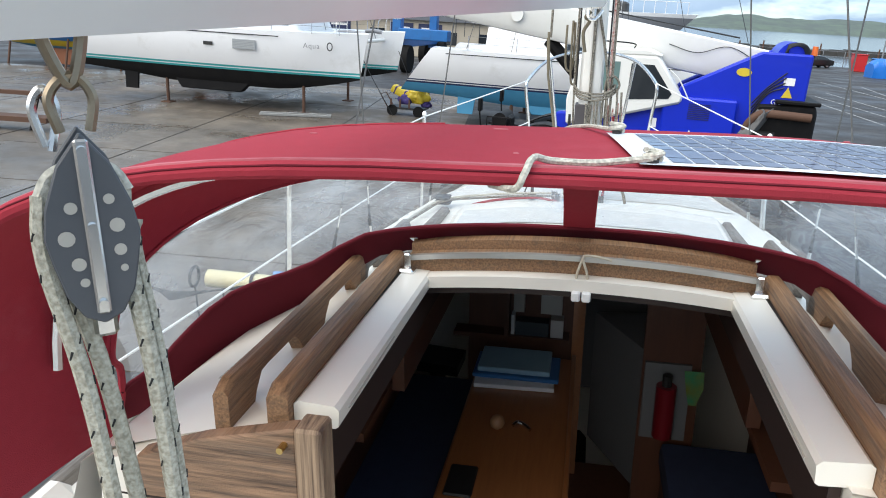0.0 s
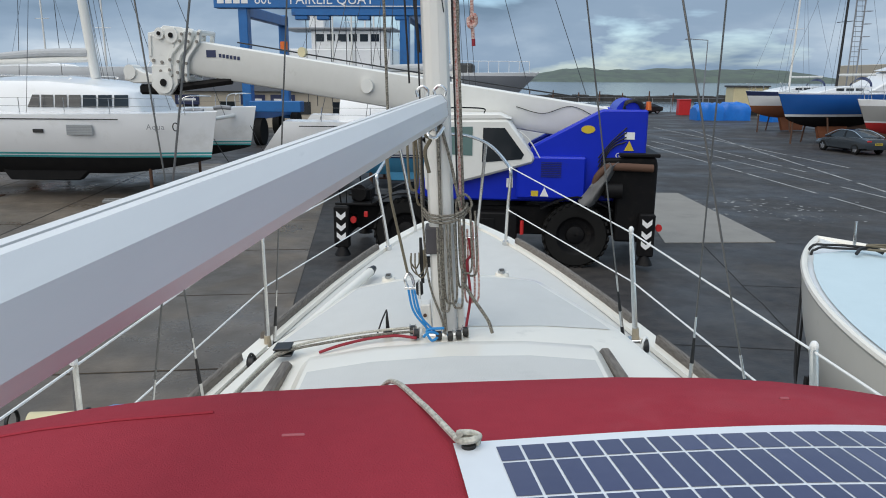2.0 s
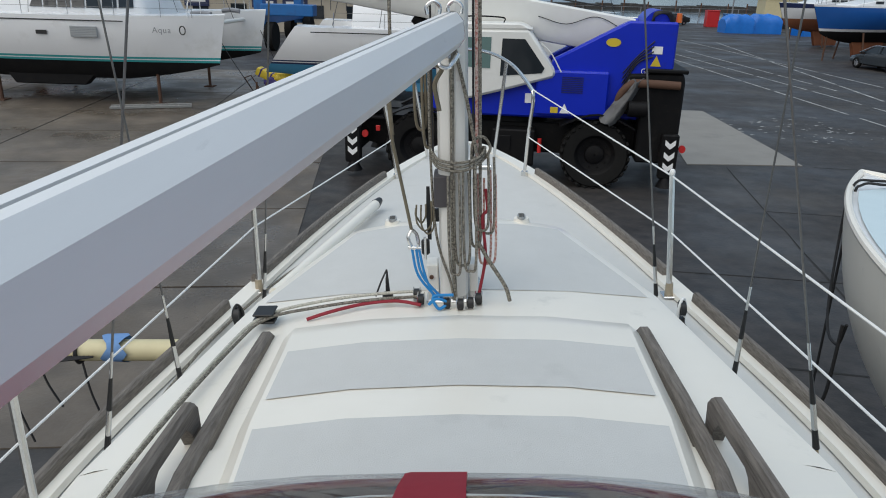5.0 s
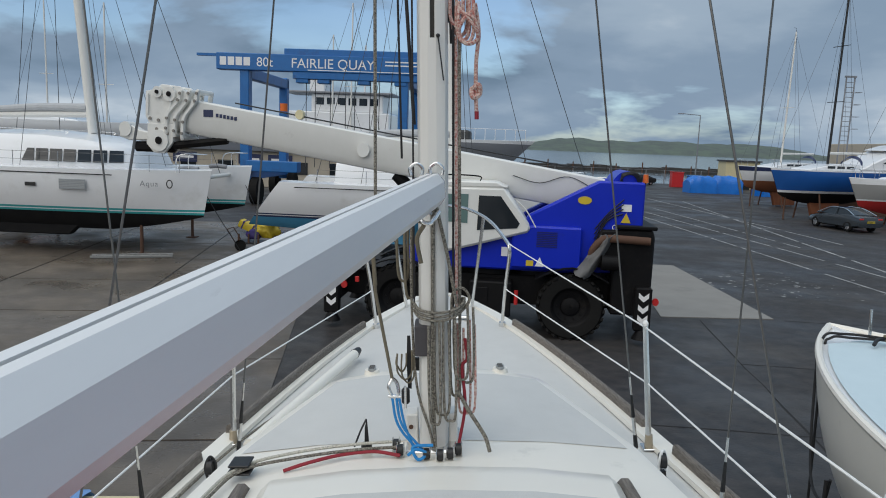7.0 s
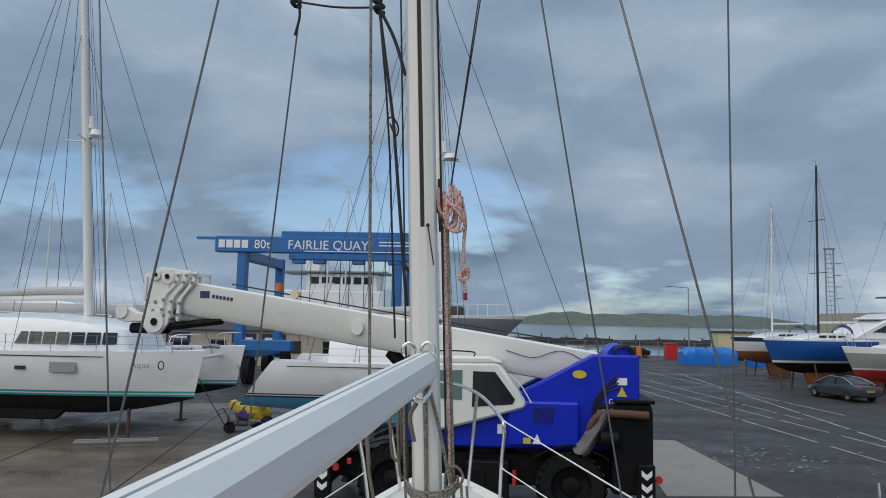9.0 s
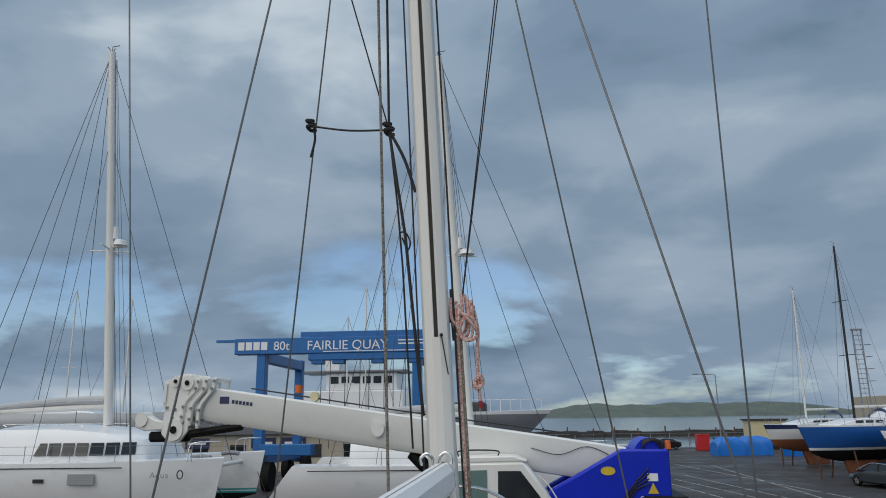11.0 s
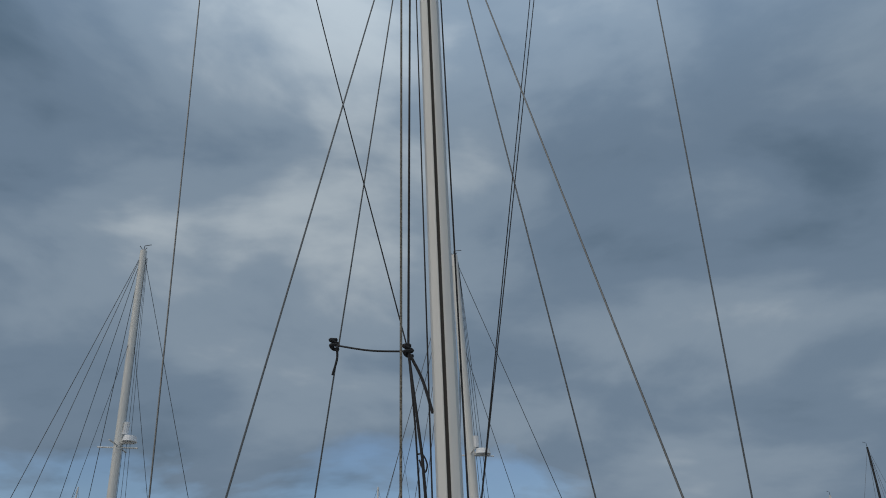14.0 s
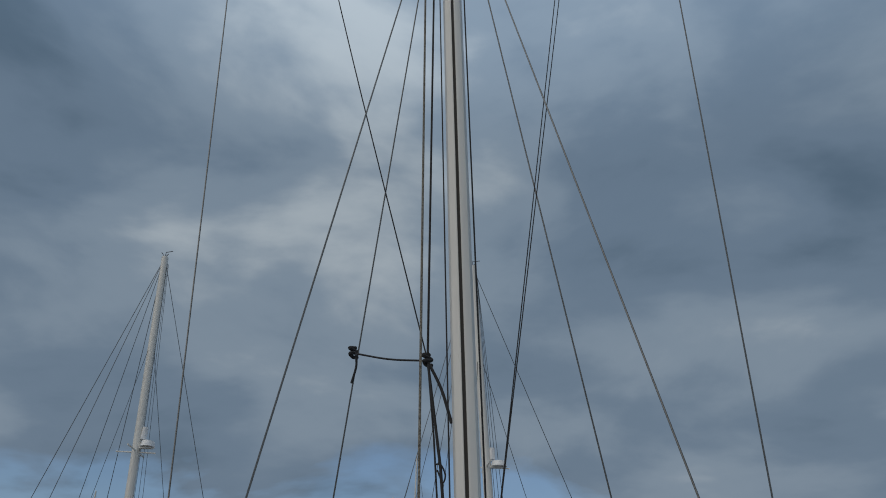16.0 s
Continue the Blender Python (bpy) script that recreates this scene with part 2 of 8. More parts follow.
def let_light_through(m, share, colour):
    """Cloth: some light passes through."""
    n, l = m.node_tree.nodes, m.node_tree.links
    out = next(x for x in n if x.type == "OUTPUT_MATERIAL")
    tl, mx = n.new("ShaderNodeBsdfTranslucent"), n.new("ShaderNodeMixShader")
    tl.inputs[0].default_value = (*colour, 1)
    mx.inputs[0].default_value = share
    l.new(n["Principled BSDF"].outputs[0], mx.inputs[1])
    l.new(tl.outputs[0], mx.inputs[2])
    l.new(mx.outputs[0], out.inputs[0])


let_light_through(RED_CANVAS, 0.16, (0.5, 0.03, 0.05))

# ---- building helpers ----
BOAT = pose(0.084, 0.018, 3.482, 0, 0, 2.0) @ pose(0, 0, 0, 0, -3.0, 0)
HERE = Matrix.Identity(4)


def thing(name, label="", category="", m=HERE, group="", kind=""):
    ob = new(name)
    ob.matrix_basis = m
    ob.empty_display_size = 0.05
    return tagged(ob, label, category, group, kind)


def part(name, bm, material, parent=None, label="", smooth=True):
    me = bpy.data.meshes.new(name)
    bmesh.ops.recalc_face_normals(bm, faces=bm.faces)
    if smooth:
        for f in bm.faces:
            f.smooth = True
        for e in bm.edges:
            if len(e.link_faces) == 2 and e.calc_face_angle(0) > 0.6:
                e.smooth = False
    bm.to_mesh(me)
    bm.free()
    me.materials.append(material)
    ob = new(name, me)
    ob.parent = parent
    return tagged(ob, label)


def solid(name, bm, material, label, category, m=HERE, group="", kind=""):
    """A thing that is one mesh."""
    ob = part(name, bm, material)
    ob.matrix_basis = m
    return tagged(ob, label, category, group, kind)


def box(a, b, bevel=0.0, bm=None, m=None, seg=1):
    bm = bm or bmesh.new()
    r = bmesh.ops.create_cube(bm, size=1.0)
    vs = r["verts"]
    for v in vs:
        v.co = Vector([(a[i] + b[i]) / 2 + v.co[i] * (b[i] - a[i]) for i in range(3)])
    if m is not None:
        bmesh.ops.transform(bm, matrix=m, verts=vs)
    if bevel:
        es = list({e for v in vs for e in v.link_edges})
        bmesh.ops.bevel(bm, geom=es, offset=bevel, segments=seg, affect="EDGES", profile=0.6)
    return bm


def rod(p, q, r0, r1=None, bm=None, seg=10):
    bm = bm or bmesh.new()
    p, q = Vector(p), Vector(q)
    d = q - p
    rot = d.to_track_quat("Z", "Y").to_matrix().to_4x4()
    bmesh.ops.create_cone(bm, cap_ends=True, segments=seg, radius1=r0, radius2=r0 if r1 is None else r1, depth=d.length,
                          matrix=Matrix.Translation((p + q) / 2) @ rot)
    return bm


def ball(c, r, bm=None, seg=10, squash=(1, 1, 1)):
    bm = bm or bmesh.new()
    bmesh.ops.create_uvsphere(bm, u_segments=seg, v_segments=max(5, seg // 2 + 1), radius=1,
                              matrix=Matrix.Translation(c) @ Matrix.Diagonal((r * squash[0], r * squash[1], r * squash[2], 1)))
    return bm


def spline(pts, n=8):
    """Catmull-Rom through the points."""
    P = [Vector(p) for p in pts]
    P = [P[0] * 2 - P[1]] + P + [P[-1] * 2 - P[-2]]
    out = []
    for i in range(1, len(P) - 2):
        a, b, c, d = P[i - 1], P[i], P[i + 1], P[i + 2]
        for k in range(n):
            t = k / n
            out.append(0.5 * ((2 * b) + (c - a) * t + (2 * a - 5 * b + 4 * c - d) * t * t + (3 * b - a - 3 * c + d) * t ** 3))
    out.append(P[-2])
    return out


def tube(pts, r, bm=None, seg=7, n=6, smooth=True, r_end=None):
    """A round bar or rope along a line of points."""
    bm = bm or bmesh.new()
    P = spline(pts, n) if smooth and len(pts) > 2 else [Vector(p) for p in pts]
    rings, nrm = [], None
    for i, p in enumerate(P):
        d = (P[min(i + 1, len(P) - 1)] - P[max(i - 1, 0)]).normalized()
        if nrm is None:
            nrm = d.orthogonal().normalized()
        nrm = (nrm - d * nrm.dot(d)).normalized()
        bi = d.cross(nrm)
        rr = r if r_end is None else r + (r_end - r) * i / (len(P) - 1)
        rings.append([bm.verts.new(p + (nrm * math.cos(a) + bi * math.sin(a)) * rr) for a in (2 * math.pi * k / seg for k in range(seg))])
    for a, b in zip(rings, rings[1:]):
        for k in range(seg):
            bm.faces.new((a[k], a[(k + 1) % seg], b[(k + 1) % seg], b[k]))
    bm.faces.new(rings[0][::-1])
    bm.faces.new(rings[-1])
    return bm


def loft(rows, bm=None, closed=False, caps=False):
    """A skin over rows of points, each row of one length."""
    bm = bm or bmesh.new()
    R = [[bm.verts.new(p) for p in row] for row in rows]
    for a, b in zip(R, R[1:]):
        m_ = len(a)
        for k in range(m_ if closed else m_ - 1):
            j = (k + 1) % m_
            bm.faces.new((a[k], a[j], b[j], b[k]))
    if caps:
        bm.faces.new(R[0][::-1])
        bm.faces.new(R[-1])
    return bm


def thick(bm, t):
    """Gives a skin a thickness, inwards."""
    bmesh.ops.recalc_face_normals(bm, faces=bm.faces)
    bmesh.ops.solidify(bm, geom=list(bm.faces), thickness=t)
    return bm


def prism(poly, axis, a, b, bm=None, bevel=0.0):
    """A flat outline drawn out along an axis from a to b; the outline gives the other two coordinates in order."""
    bm = bm or bmesh.new()
    i = "xyz".index(axis)

    def at(p, v):
        c = list(p)
        c.insert(i, v)
        return Vector(c)

    lo, hi = [bm.verts.new(at(p, a)) for p in poly], [bm.verts.new(at(p, b)) for p in poly]
    fs = [bm.faces.new(lo), bm.faces.new(hi[::-1])]
    for k in range(len(poly)):
        j = (k + 1) % len(poly)
        fs.append(bm.faces.new((lo[k], lo[j], hi[j], hi[k])))
    bmesh.ops.recalc_face_normals(bm, faces=fs)
    if bevel:
        bmesh.ops.bevel(bm, geom=list({e for f in fs for e in f.edges}), offset=bevel, segments=1, affect="EDGES")
    return bm

# ---- setting: ground, water, hills ----
def ground_mat():
    m = mat("yard_surface", (0.044, 0.038, 0.035), 0.74, second=(0.015, 0.014, 0.014), scale=3.2, detail=13.0, amount=1.0, bump=0.6, bump_scale=18,
            dirt=(0.078, 0.070, 0.062), dirt_scale=0.22, dirt_at=(0.52, 0.72), rough2=0.42)
    return m


ASPHALT = ground_mat()
CONCRETE = mat("wet_concrete", (0.155, 0.125, 0.095), 0.6, second=(0.085, 0.068, 0.052), scale=1.1, detail=12.0, amount=1.0, bump=0.5, bump_scale=22,
               dirt=(0.075, 0.062, 0.050), dirt_scale=0.28, dirt_at=(0.44, 0.60), rough2=0.2, vary=0.12)
PALE_SLAB = mat("pale_concrete", (0.25, 0.235, 0.21), 0.7, second=(0.18, 0.165, 0.15), scale=0.8, bump=0.3, bump_scale=20, dirt=(0.15, 0.14, 0.13), dirt_scale=0.5)
ROAD_PAINT = mat("worn_road_paint", (0.36, 0.36, 0.35), 0.7, second=(0.12, 0.12, 0.12), scale=1.5, amount=1.0)
SEA = mat("sea", (0.10, 0.13, 0.15), 0.12, second=(0.13, 0.16, 0.18), scale=0.02, bump=0.6, bump_scale=0.6)

ground = solid("ground", box((-220, -160, -4.0), (190, 104, 0.0)), ASPHALT, "dark wet asphalt boatyard ground", "ground", kind="structure")
water = solid("water", box((-4500, 40, -60), (4500, 4800, -2.2)), SEA, "grey-blue sea water beyond the quay", "water", kind="structure")


def hill(name, x0, x1, y, top, seed, label, depth=500):
    bm = bmesh.new()
    nx, ny = 90, 14
    rows = []
    for j in range(ny + 1):
        row = []
        for i in range(nx + 1):
            u, v = i / nx, j / ny
            x = x0 + (x1 - x0) * u
            s = min(1, u * 5) * min(1, (1 - u) * 4)
            h = top * s * math.sin(min(1.0, v * 1.25) * math.pi / 2) ** 0.8
            h *= 0.80 + 0.28 * noise.noise((u * 5 + seed, v * 0.7, seed)) + 0.12 * noise.noise((u * 22, v * 4, seed))
            row.append((x, y + depth * v, -3 + max(0, h)))
        rows.append(row)
    return solid(name, loft(rows, bm), HILL, label, "hill", kind="structure")


rng0 = random.Random(11)
HILL = mat("hill_fields", (0.105, 0.14, 0.105), 0.9, second=(0.085, 0.105, 0.092), scale=0.012, amount=1.0, dirt=(0.075, 0.09, 0.085), dirt_scale=0.02, dirt_at=(0.45, 0.6))
hill("backdrop_hill", 90, 1480, 2500, 60, 3.3, "distant green hills across the water")

PIER_STONE = mat("pier_stone", (0.05, 0.048, 0.045), 0.9, second=(0.03, 0.03, 0.03), scale=0.3, dirt=(0.14, 0.13, 0.12), dirt_scale=0.3, dirt_at=(0.62, 0.75))
pier = thing("pier", "long dark stone pier across the water", "pier", pose(0, 0, 0), kind="structure")
bm = bmesh.new()
for k in range(60):
    x0 = 10 + 4.0 * k
    box((x0, 236 + rng0.uniform(0, 2), -3.0), (x0 + 4.1, 246, -0.6 + rng0.uniform(-0.25, 0.35)), bm=bm)
part("breakwater", bm, PIER_STONE, pier)
bm = bmesh.new()
for k in range(26):
    x0 = 12 + 7.5 * k + rng0.uniform(-1, 1)
    rod((x0, 235.6, -3), (x0, 235.6, 0.6 + rng0.uniform(-0.4, 0.6)), 0.22, bm=bm, seg=6)
part("piles", bm, RUST, pier)

# concrete apron in large bays, pale slab, painted lines
apron = thing("pavement", "worn wet concrete bays of the yard apron", "pavement", kind="structure")
for i in range(9):
    for j in range(8):
        x0, y0 = -28.0 + 4.4 * i, 4.2 + 4.0 * j
        if x0 > -2.5:
            continue
        m_ = pose(0, 0, 0, 0, 0, 8.5)
        part("slab", box((x0 + 0.03, y0 + 0.03, -0.05), (x0 + 4.37, y0 + 3.97, 0.012 + rng0.uniform(0, 0.005)), m=m_), CONCRETE, apron, smooth=False)
solid("concrete_slab", prism([(5.6, 17.2), (8.75, 17.5), (8.5, 26.4), (6.6, 26.4)], "z", -0.05, 0.02), PALE_SLAB, "pale concrete slab set in the asphalt", "slab", kind="structure")
for k, ((xa, ya), (xb, yb), w) in enumerate((((12.4, 49), (14.7, 20), 0.06), ((13.6, 52), (16.6, 24), 0.06), ((15.2, 56), (16.9, 34), 0.06), ((17.7, 68), (20.0, 36), 0.07), ((20.4, 66), (17.2, 27), 0.07))):
    d_ = Vector((xb - xa, yb - ya, 0)).normalized()
    n_ = Vector((-d_.y, d_.x, 0)) * w
    bm = bmesh.new()
    a_, b_ = Vector((xa, ya, 0)), Vector((xb, yb, 0))
    L_ = (b_ - a_).length
    t_ = 0.0
    while t_ < L_:
        e_ = min(L_, t_ + rng0.uniform(2.5, 7.0))
        prism([(a_ + d_ * t_ + n_)[:2], (a_ + d_ * t_ - n_)[:2], (a_ + d_ * e_ - n_)[:2], (a_ + d_ * e_ + n_)[:2]], "z", -0.02, 0.006, bm=bm)
        t_ = e_ + rng0.uniform(0.05, 1.0)
    solid("lane_line", bm, ROAD_PAINT, "worn white painted line on the asphalt", "road marking", kind="structure")
JOINT = mat("ground_joint", (0.018, 0.017, 0.016), 0.9)
for k, (x0, y0, x1, y1) in enumerate(((1.6, 6.3, 14, 5.2), (1.4, 9.4, 16, 8.3), (6.2, 13.0, 18, 12.0), (9.0, 17.4, 20, 16.4), (5.2, 2.0, 6.6, 17.0), (10.0, 3.0, 11.6, 17.0))):
    d_ = Vector((x1 - x0, y1 - y0, 0)).normalized()
    n_ = Vector((-d_.y, d_.x, 0)) * 0.022
    bm = bmesh.new()
    P_ = [Vector((x0, y0, 0)).lerp(Vector((x1, y1, 0)), t / 14) + n_ * rng0.uniform(-1.2, 1.2) for t in range(15)]
    loft([[p + n_ * rng0.uniform(0.4, 1.0) + Vector((0, 0, 0.005)), p - n_ * rng0.uniform(0.4, 1.0) + Vector((0, 0, 0.005))] for p in P_], bm)
    solid("ground_joint", bm, JOINT, "dark filled joint in the yard surface", "joint", kind="structure")
bm = bmesh.new()
for k in range(110):
    cx, cy, sz = 11.2 + rng0.gauss(0, 1.4), 22.8 + rng0.gauss(0, 1.3), rng0.uniform(0.02, 0.11)
    a0 = rng0.uniform(0, 6.28)
    vs = [bm.verts.new((cx + sz * rng0.uniform(0.4, 1.2) * math.cos(a0 + j * 1.05), cy + sz * rng0.uniform(0.4, 1.2) * math.sin(a0 + j * 1.05), 0.006)) for j in range(6)]
    bm.faces.new(vs)
solid("paint_scuff", bm, ROAD_PAINT, "scattered pale scuffs of paint on the asphalt", "road marking", kind="stuff")
hill("backdrop_hill_far", -3800, 200, 3600, 60, 7.7, "far low green coast across the water")

# ---- the crane ----
CR = pose(1.12, 15.75, 0, 0, 0, -4) @ Matrix.Diagonal((0.945, 1, 1.09, 1))


def wheel(parent, x, y, r, w, side):
    """A tyre with tread blocks, a dished rim and a hub; side is the outer y direction."""
    bm = bmesh.new()
    prof = [(0.60, -0.46), (0.72, -0.5), (0.93, -0.5), (0.985, -0.40), (1.0, -0.2), (1.0, 0.2), (0.985, 0.40), (0.93, 0.5), (0.72, 0.5), (0.60, 0.46)]
    seg = 40
    loft([[(math.cos(2 * math.pi * k / seg) * r * q, h * w, math.sin(2 * math.pi * k / seg) * r * q) for q, h in prof] for k in range(seg + 1)], bm)
    t = part("wheel", bm, RUBBER, parent, "black rubber crane tyre")
    # the crane is stretched as a whole; its wheels stay round
    t.location, t.scale = (x, y, r / 1.09), (1 / 0.945, 1, 1 / 1.09)
    lug = None
    for k in range(26):
        a = 2 * math.pi * k / 26
        for s in (-1, 1):
            m_ = Matrix.Rotation(-a - s * 0.06, 4, "Y") @ Matrix.Translation((0, s * w * 0.27, r - 0.004)) @ Matrix.Rotation(s * 0.6, 4, "Z")
            if lug is None:
                lug = part("tread_block", box((-0.045, -0.18, -0.03), (0.045, 0.18, 0.02)), RUBBER, t)
                o = lug
            else:
                o = new("tread_block", lug.data)
                o.parent = t
            o.matrix_basis = m_
    bm = bmesh.new()
    prof = [(0.61, 0.44), (0.58, 0.40), (0.50, 0.22), (0.30, 0.14), (0.27, 0.26), (0.12, 0.34), (0.02, 0.34)]
    loft([[(math.cos(2 * math.pi * k / 24) * r * q, side * h * w, math.sin(2 * math.pi * k / 24) * r * q) for q, h in prof] for k in range(25)], bm)
    for k in range(10):
        a = 2 * math.pi * k / 10
        rod((math.cos(a) * r * .4, side * .15 * w, math.sin(a) * r * .4), (math.cos(a) * r * .4, side * .24 * w, math.sin(a) * r * .4), 0.02, bm=bm, seg=6)
    part("rim", bm, CRANE_BLACK, t)
    return t


def text(name, body, size, m, material, parent=None, extrude=0.002, spacing=1.0):
    cu = bpy.data.curves.new(name, "FONT")
    cu.body, cu.size, cu.extrude, cu.align_x, cu.space_character = body, size, extrude, "LEFT", spacing
    tmp = bpy.data.objects.new(name, cu)
    scene.collection.objects.link(tmp)
    dg = bpy.context.evaluated_depsgraph_get()
    me = bpy.data.meshes.new_from_object(tmp.evaluated_get(dg))
    bpy.data.objects.remove(tmp)
    me.materials.clear()
    me.materials.append(material)
    ob = new(name, me)
    ob.parent = parent
    ob.matrix_basis = m
    return ob


WHITE_PAINT = mat("white_lettering", (0.8, 0.8, 0.8), 0.5, scale=10)
FRONT = pose(0, 0, 0, 90, 0, 0)


def crane():
    c = thing("mobile_crane", "blue and white rough-terrain mobile crane with lowered boom on wet asphalt", "crane", CR)
    # carrier
    part("chassis", prism([(-4.35, 0.75), (-4.3, 1.15), (-3.7, 1.28), (3.4, 1.28), (3.5, 0.7), (2.5, 0.62), (-0.8, 0.62), (-3.7, 0.62)], "y", -0.75, 0.75, bevel=0.03), CRANE_BLACK, c, "black steel carrier frame")
    for s in (-1, 1):
        part("side_box", box((-0.75, s * 1.28, 0.42), (0.30, s * 0.75, 1.18), 0.03), CRANE_BLACK, c)
        for x0, x1 in ((-3.45, -1.65), (0.87, 2.67)):
            a = [(x0 + (x1 - x0) * k / 8, 1.30 + 0.28 * math.sin(math.pi * k / 8)) for k in range(9)]
            part("mudguard", thick(loft([[(x, s * 1.30, z) for x, z in a], [(x, s * 0.72, z) for x, z in a]]), 0.03), CRANE_BLACK, c)
        for x in (-2.55, 1.77):
            wheel(c, x, s * 1.02, 0.77, 0.50, s)
        part("deck_plate", box((-4.4, s * 1.25, 1.26), (-3.3, s * 0.2, 1.31), 0.01), CRANE_BLACK, c)
    for x in (-4.2, 3.48):
        part("outrigger_beam", box((x - 0.22, -1.32, 0.62), (x + 0.22, 1.32, 0.98), 0.02), CRANE_BLACK, c)
        for s in (-1, 1):
            part("outrigger_jack", box((x - 0.2, s * 1.34 - 0.1, 0.32), (x + 0.2, s * 1.34 + 0.1, 1.25), 0.03), CRANE_BLACK, c)
            f = part("outrigger_foot", rod((x, s * 1.34, 0.14), (x, s * 1.34, 0.34), 0.22, 0.10), CRANE_BLACK, c)
    # chevron marks and red reflectors on the near side
    for x in (-4.2, 3.48):
        for z in (0.48, 0.70, 0.95):
            part("chevron", prism([(x - 0.12, z + 0.09), (x, z), (x + 0.12, z + 0.09), (x + 0.12, z + 0.2), (x, z + 0.11), (x - 0.12, z + 0.2)], "y", -1.452, -1.444), WHITE_PAINT, c, "white chevron marking")
        part("reflector", rod((x + 0.30, -1.36, 0.95), (x + 0.30, -1.30, 0.95), 0.08), RED, c, "red round tail reflector")
    # winch, lamps and mirrors on the front deck
    part("front_winch", box((-4.05, -0.95, 1.30), (-3.55, -0.25, 1.62), 0.06), CRANE_BLACK, c)
    part("winch_cable_drum", rod((-3.8, -1.05, 1.52), (-3.8, -0.15, 1.52), 0.19, seg=16), CRANE_BLACK, c)
    for y in (-1.18, 1.18):
        part("mirror_arm", tube([(-4.25, y, 1.25), (-4.32, y, 1.75), (-4.30, y, 2.02)], 0.022, seg=6), CRANE_BLACK, c)
        part("mirror", box((-4.36, y - 0.10, 1.72), (-4.26, y + 0.10, 2.02), 0.03), CRANE_BLACK, c, "black side mirror")
        part("head_lamp", box((-4.46, y * 0.8 - 0.11, 1.02), (-4.38, y * 0.8 + 0.11, 1.18), 0.02), PALE_SLAB, c, "pale head lamp")
    part("deck_rail", tube([(-4.1, -1.22, 1.3), (-4.1, -1.22, 1.62), (-3.45, -1.22, 1.62), (-3.45, -1.22, 1.3)], 0.018, seg=6, smooth=False), CRANE_BLACK, c)
    part("red_lamp", box((-3.62, -1.36, 1.02), (-3.52, -1.30, 1.14), 0.01), RED, c, "small red lamp")
    part("tool_box", box((-0.70, -1.31, 0.55), (-0.28, -1.275, 1.05), 0.01), CRANE_BLACK, c)
    part("fire_bottle", rod((0.42, -1.30, 0.72), (0.42, -1.30, 1.02), 0.05, seg=10), RED, c, "small red bottle")
    # engine housing at the rear
    part("engine_housing", prism([(2.2, 1.60), (2.2, 2.0), (2.4, 2.40), (3.62, 2.45), (3.68, 2.30), (3.68, 0.60), (2.72, 0.60), (2.72, 1.60)], "y", -1.22, 1.22, bevel=0.04), CRANE_BLACK, c, "black engine housing")
    part("engine_lid", box((2.75, -1.26, 2.44), (3.72, 1.2, 2.52), 0.02), CRANE_BLACK, c)
    part("exhaust", tube([(2.2, -1.1, 1.5), (2.2, -1.28, 1.95), (2.42, -1.32, 2.2), (2.7, -1.33, 2.24), (3.55, -1.33, 2.22)], 0.085, seg=12), RUST, c, "rusty brown exhaust silencer")
    part("air_filter", rod((2.42, -1.42, 1.74), (2.82, -1.42, 1.74), 0.16, seg=16), CRANE_BLACK, c)
    rows_ = []
    for i in range(13):
        u = i / 12
        row = []
        for j in range(10):
            v = j / 9
            q = 0.07 * noise.noise((u * 5.0, v * 4.0, 1.3)) + 0.03 * noise.noise((u * 13.0, v * 11.0, 4.1))
            row.append((1.78 + 0.62 * u ** 0.8 + 0.34 * v + q, -1.24 - 0.20 * math.sin(v * math.pi) + q, 1.50 + 0.82 * u - 0.16 * v * (1 - u) + q))
        rows_.append(row)
    part("heat_sheet", thick(loft(rows_), 0.012), mat("grey_sheet", (0.13, 0.13, 0.13), 0.7, second=(0.07, 0.07, 0.07), scale=6), c, "crumpled grey cover sheet")
    # slewing body
    part("slew_ring", rod((-0.3, 0, 1.28), (-0.3, 0, 1.45), 0.85, seg=28), CRANE_BLACK, c)
    part("slewing_body", prism([(-2.35, 1.42), (-2.35, 1.85), (-0.9, 2.0), (0.55, 2.42), (0.6, 2.62), (2.30, 3.42), (3.40, 3.42), (3.40, 1.98), (2.28, 1.92), (2.0, 1.42)], "y", -1.05, -0.72, bevel=0.04), CRANE_BLUE, c, "glossy blue painted slewing body")
    part("slewing_body", prism([(-0.6, 1.42), (0.6, 2.62), (2.30, 3.42), (3.40, 3.42), (3.40, 1.98), (2.28, 1.92), (2.0, 1.42)], "y", 0.35, 0.72, bevel=0.04), CRANE_BLUE, c)
    part("body_floor", box((-1.4, -0.8, 1.42), (3.3, 0.7, 2.0), 0.03), CRANE_BLUE, c)
    part("counterweight", box((2.5, -1.0, 1.95), (3.42, 1.0, 2.55), 0.05), CRANE_BLUE, c)
    part("side_locker", box((0.25, -1.22, 1.5), (1.95, -1.0, 2.42), 0.04), CRANE_BLUE, c)
    for k in range(9):
        part("louvre", box((0.85, -1.236, 1.98 + k * 0.038), (1.35, -1.216, 1.998 + k * 0.038)), mat("louvre_dark", (0.005, 0.01, 0.12), 0.5), c)
    part("winch_drum", rod((3.0, -0.75, 3.26), (3.0, 0.6, 3.26), 0.38, seg=26), CRANE_BLUE, c, "blue winch drum cover")
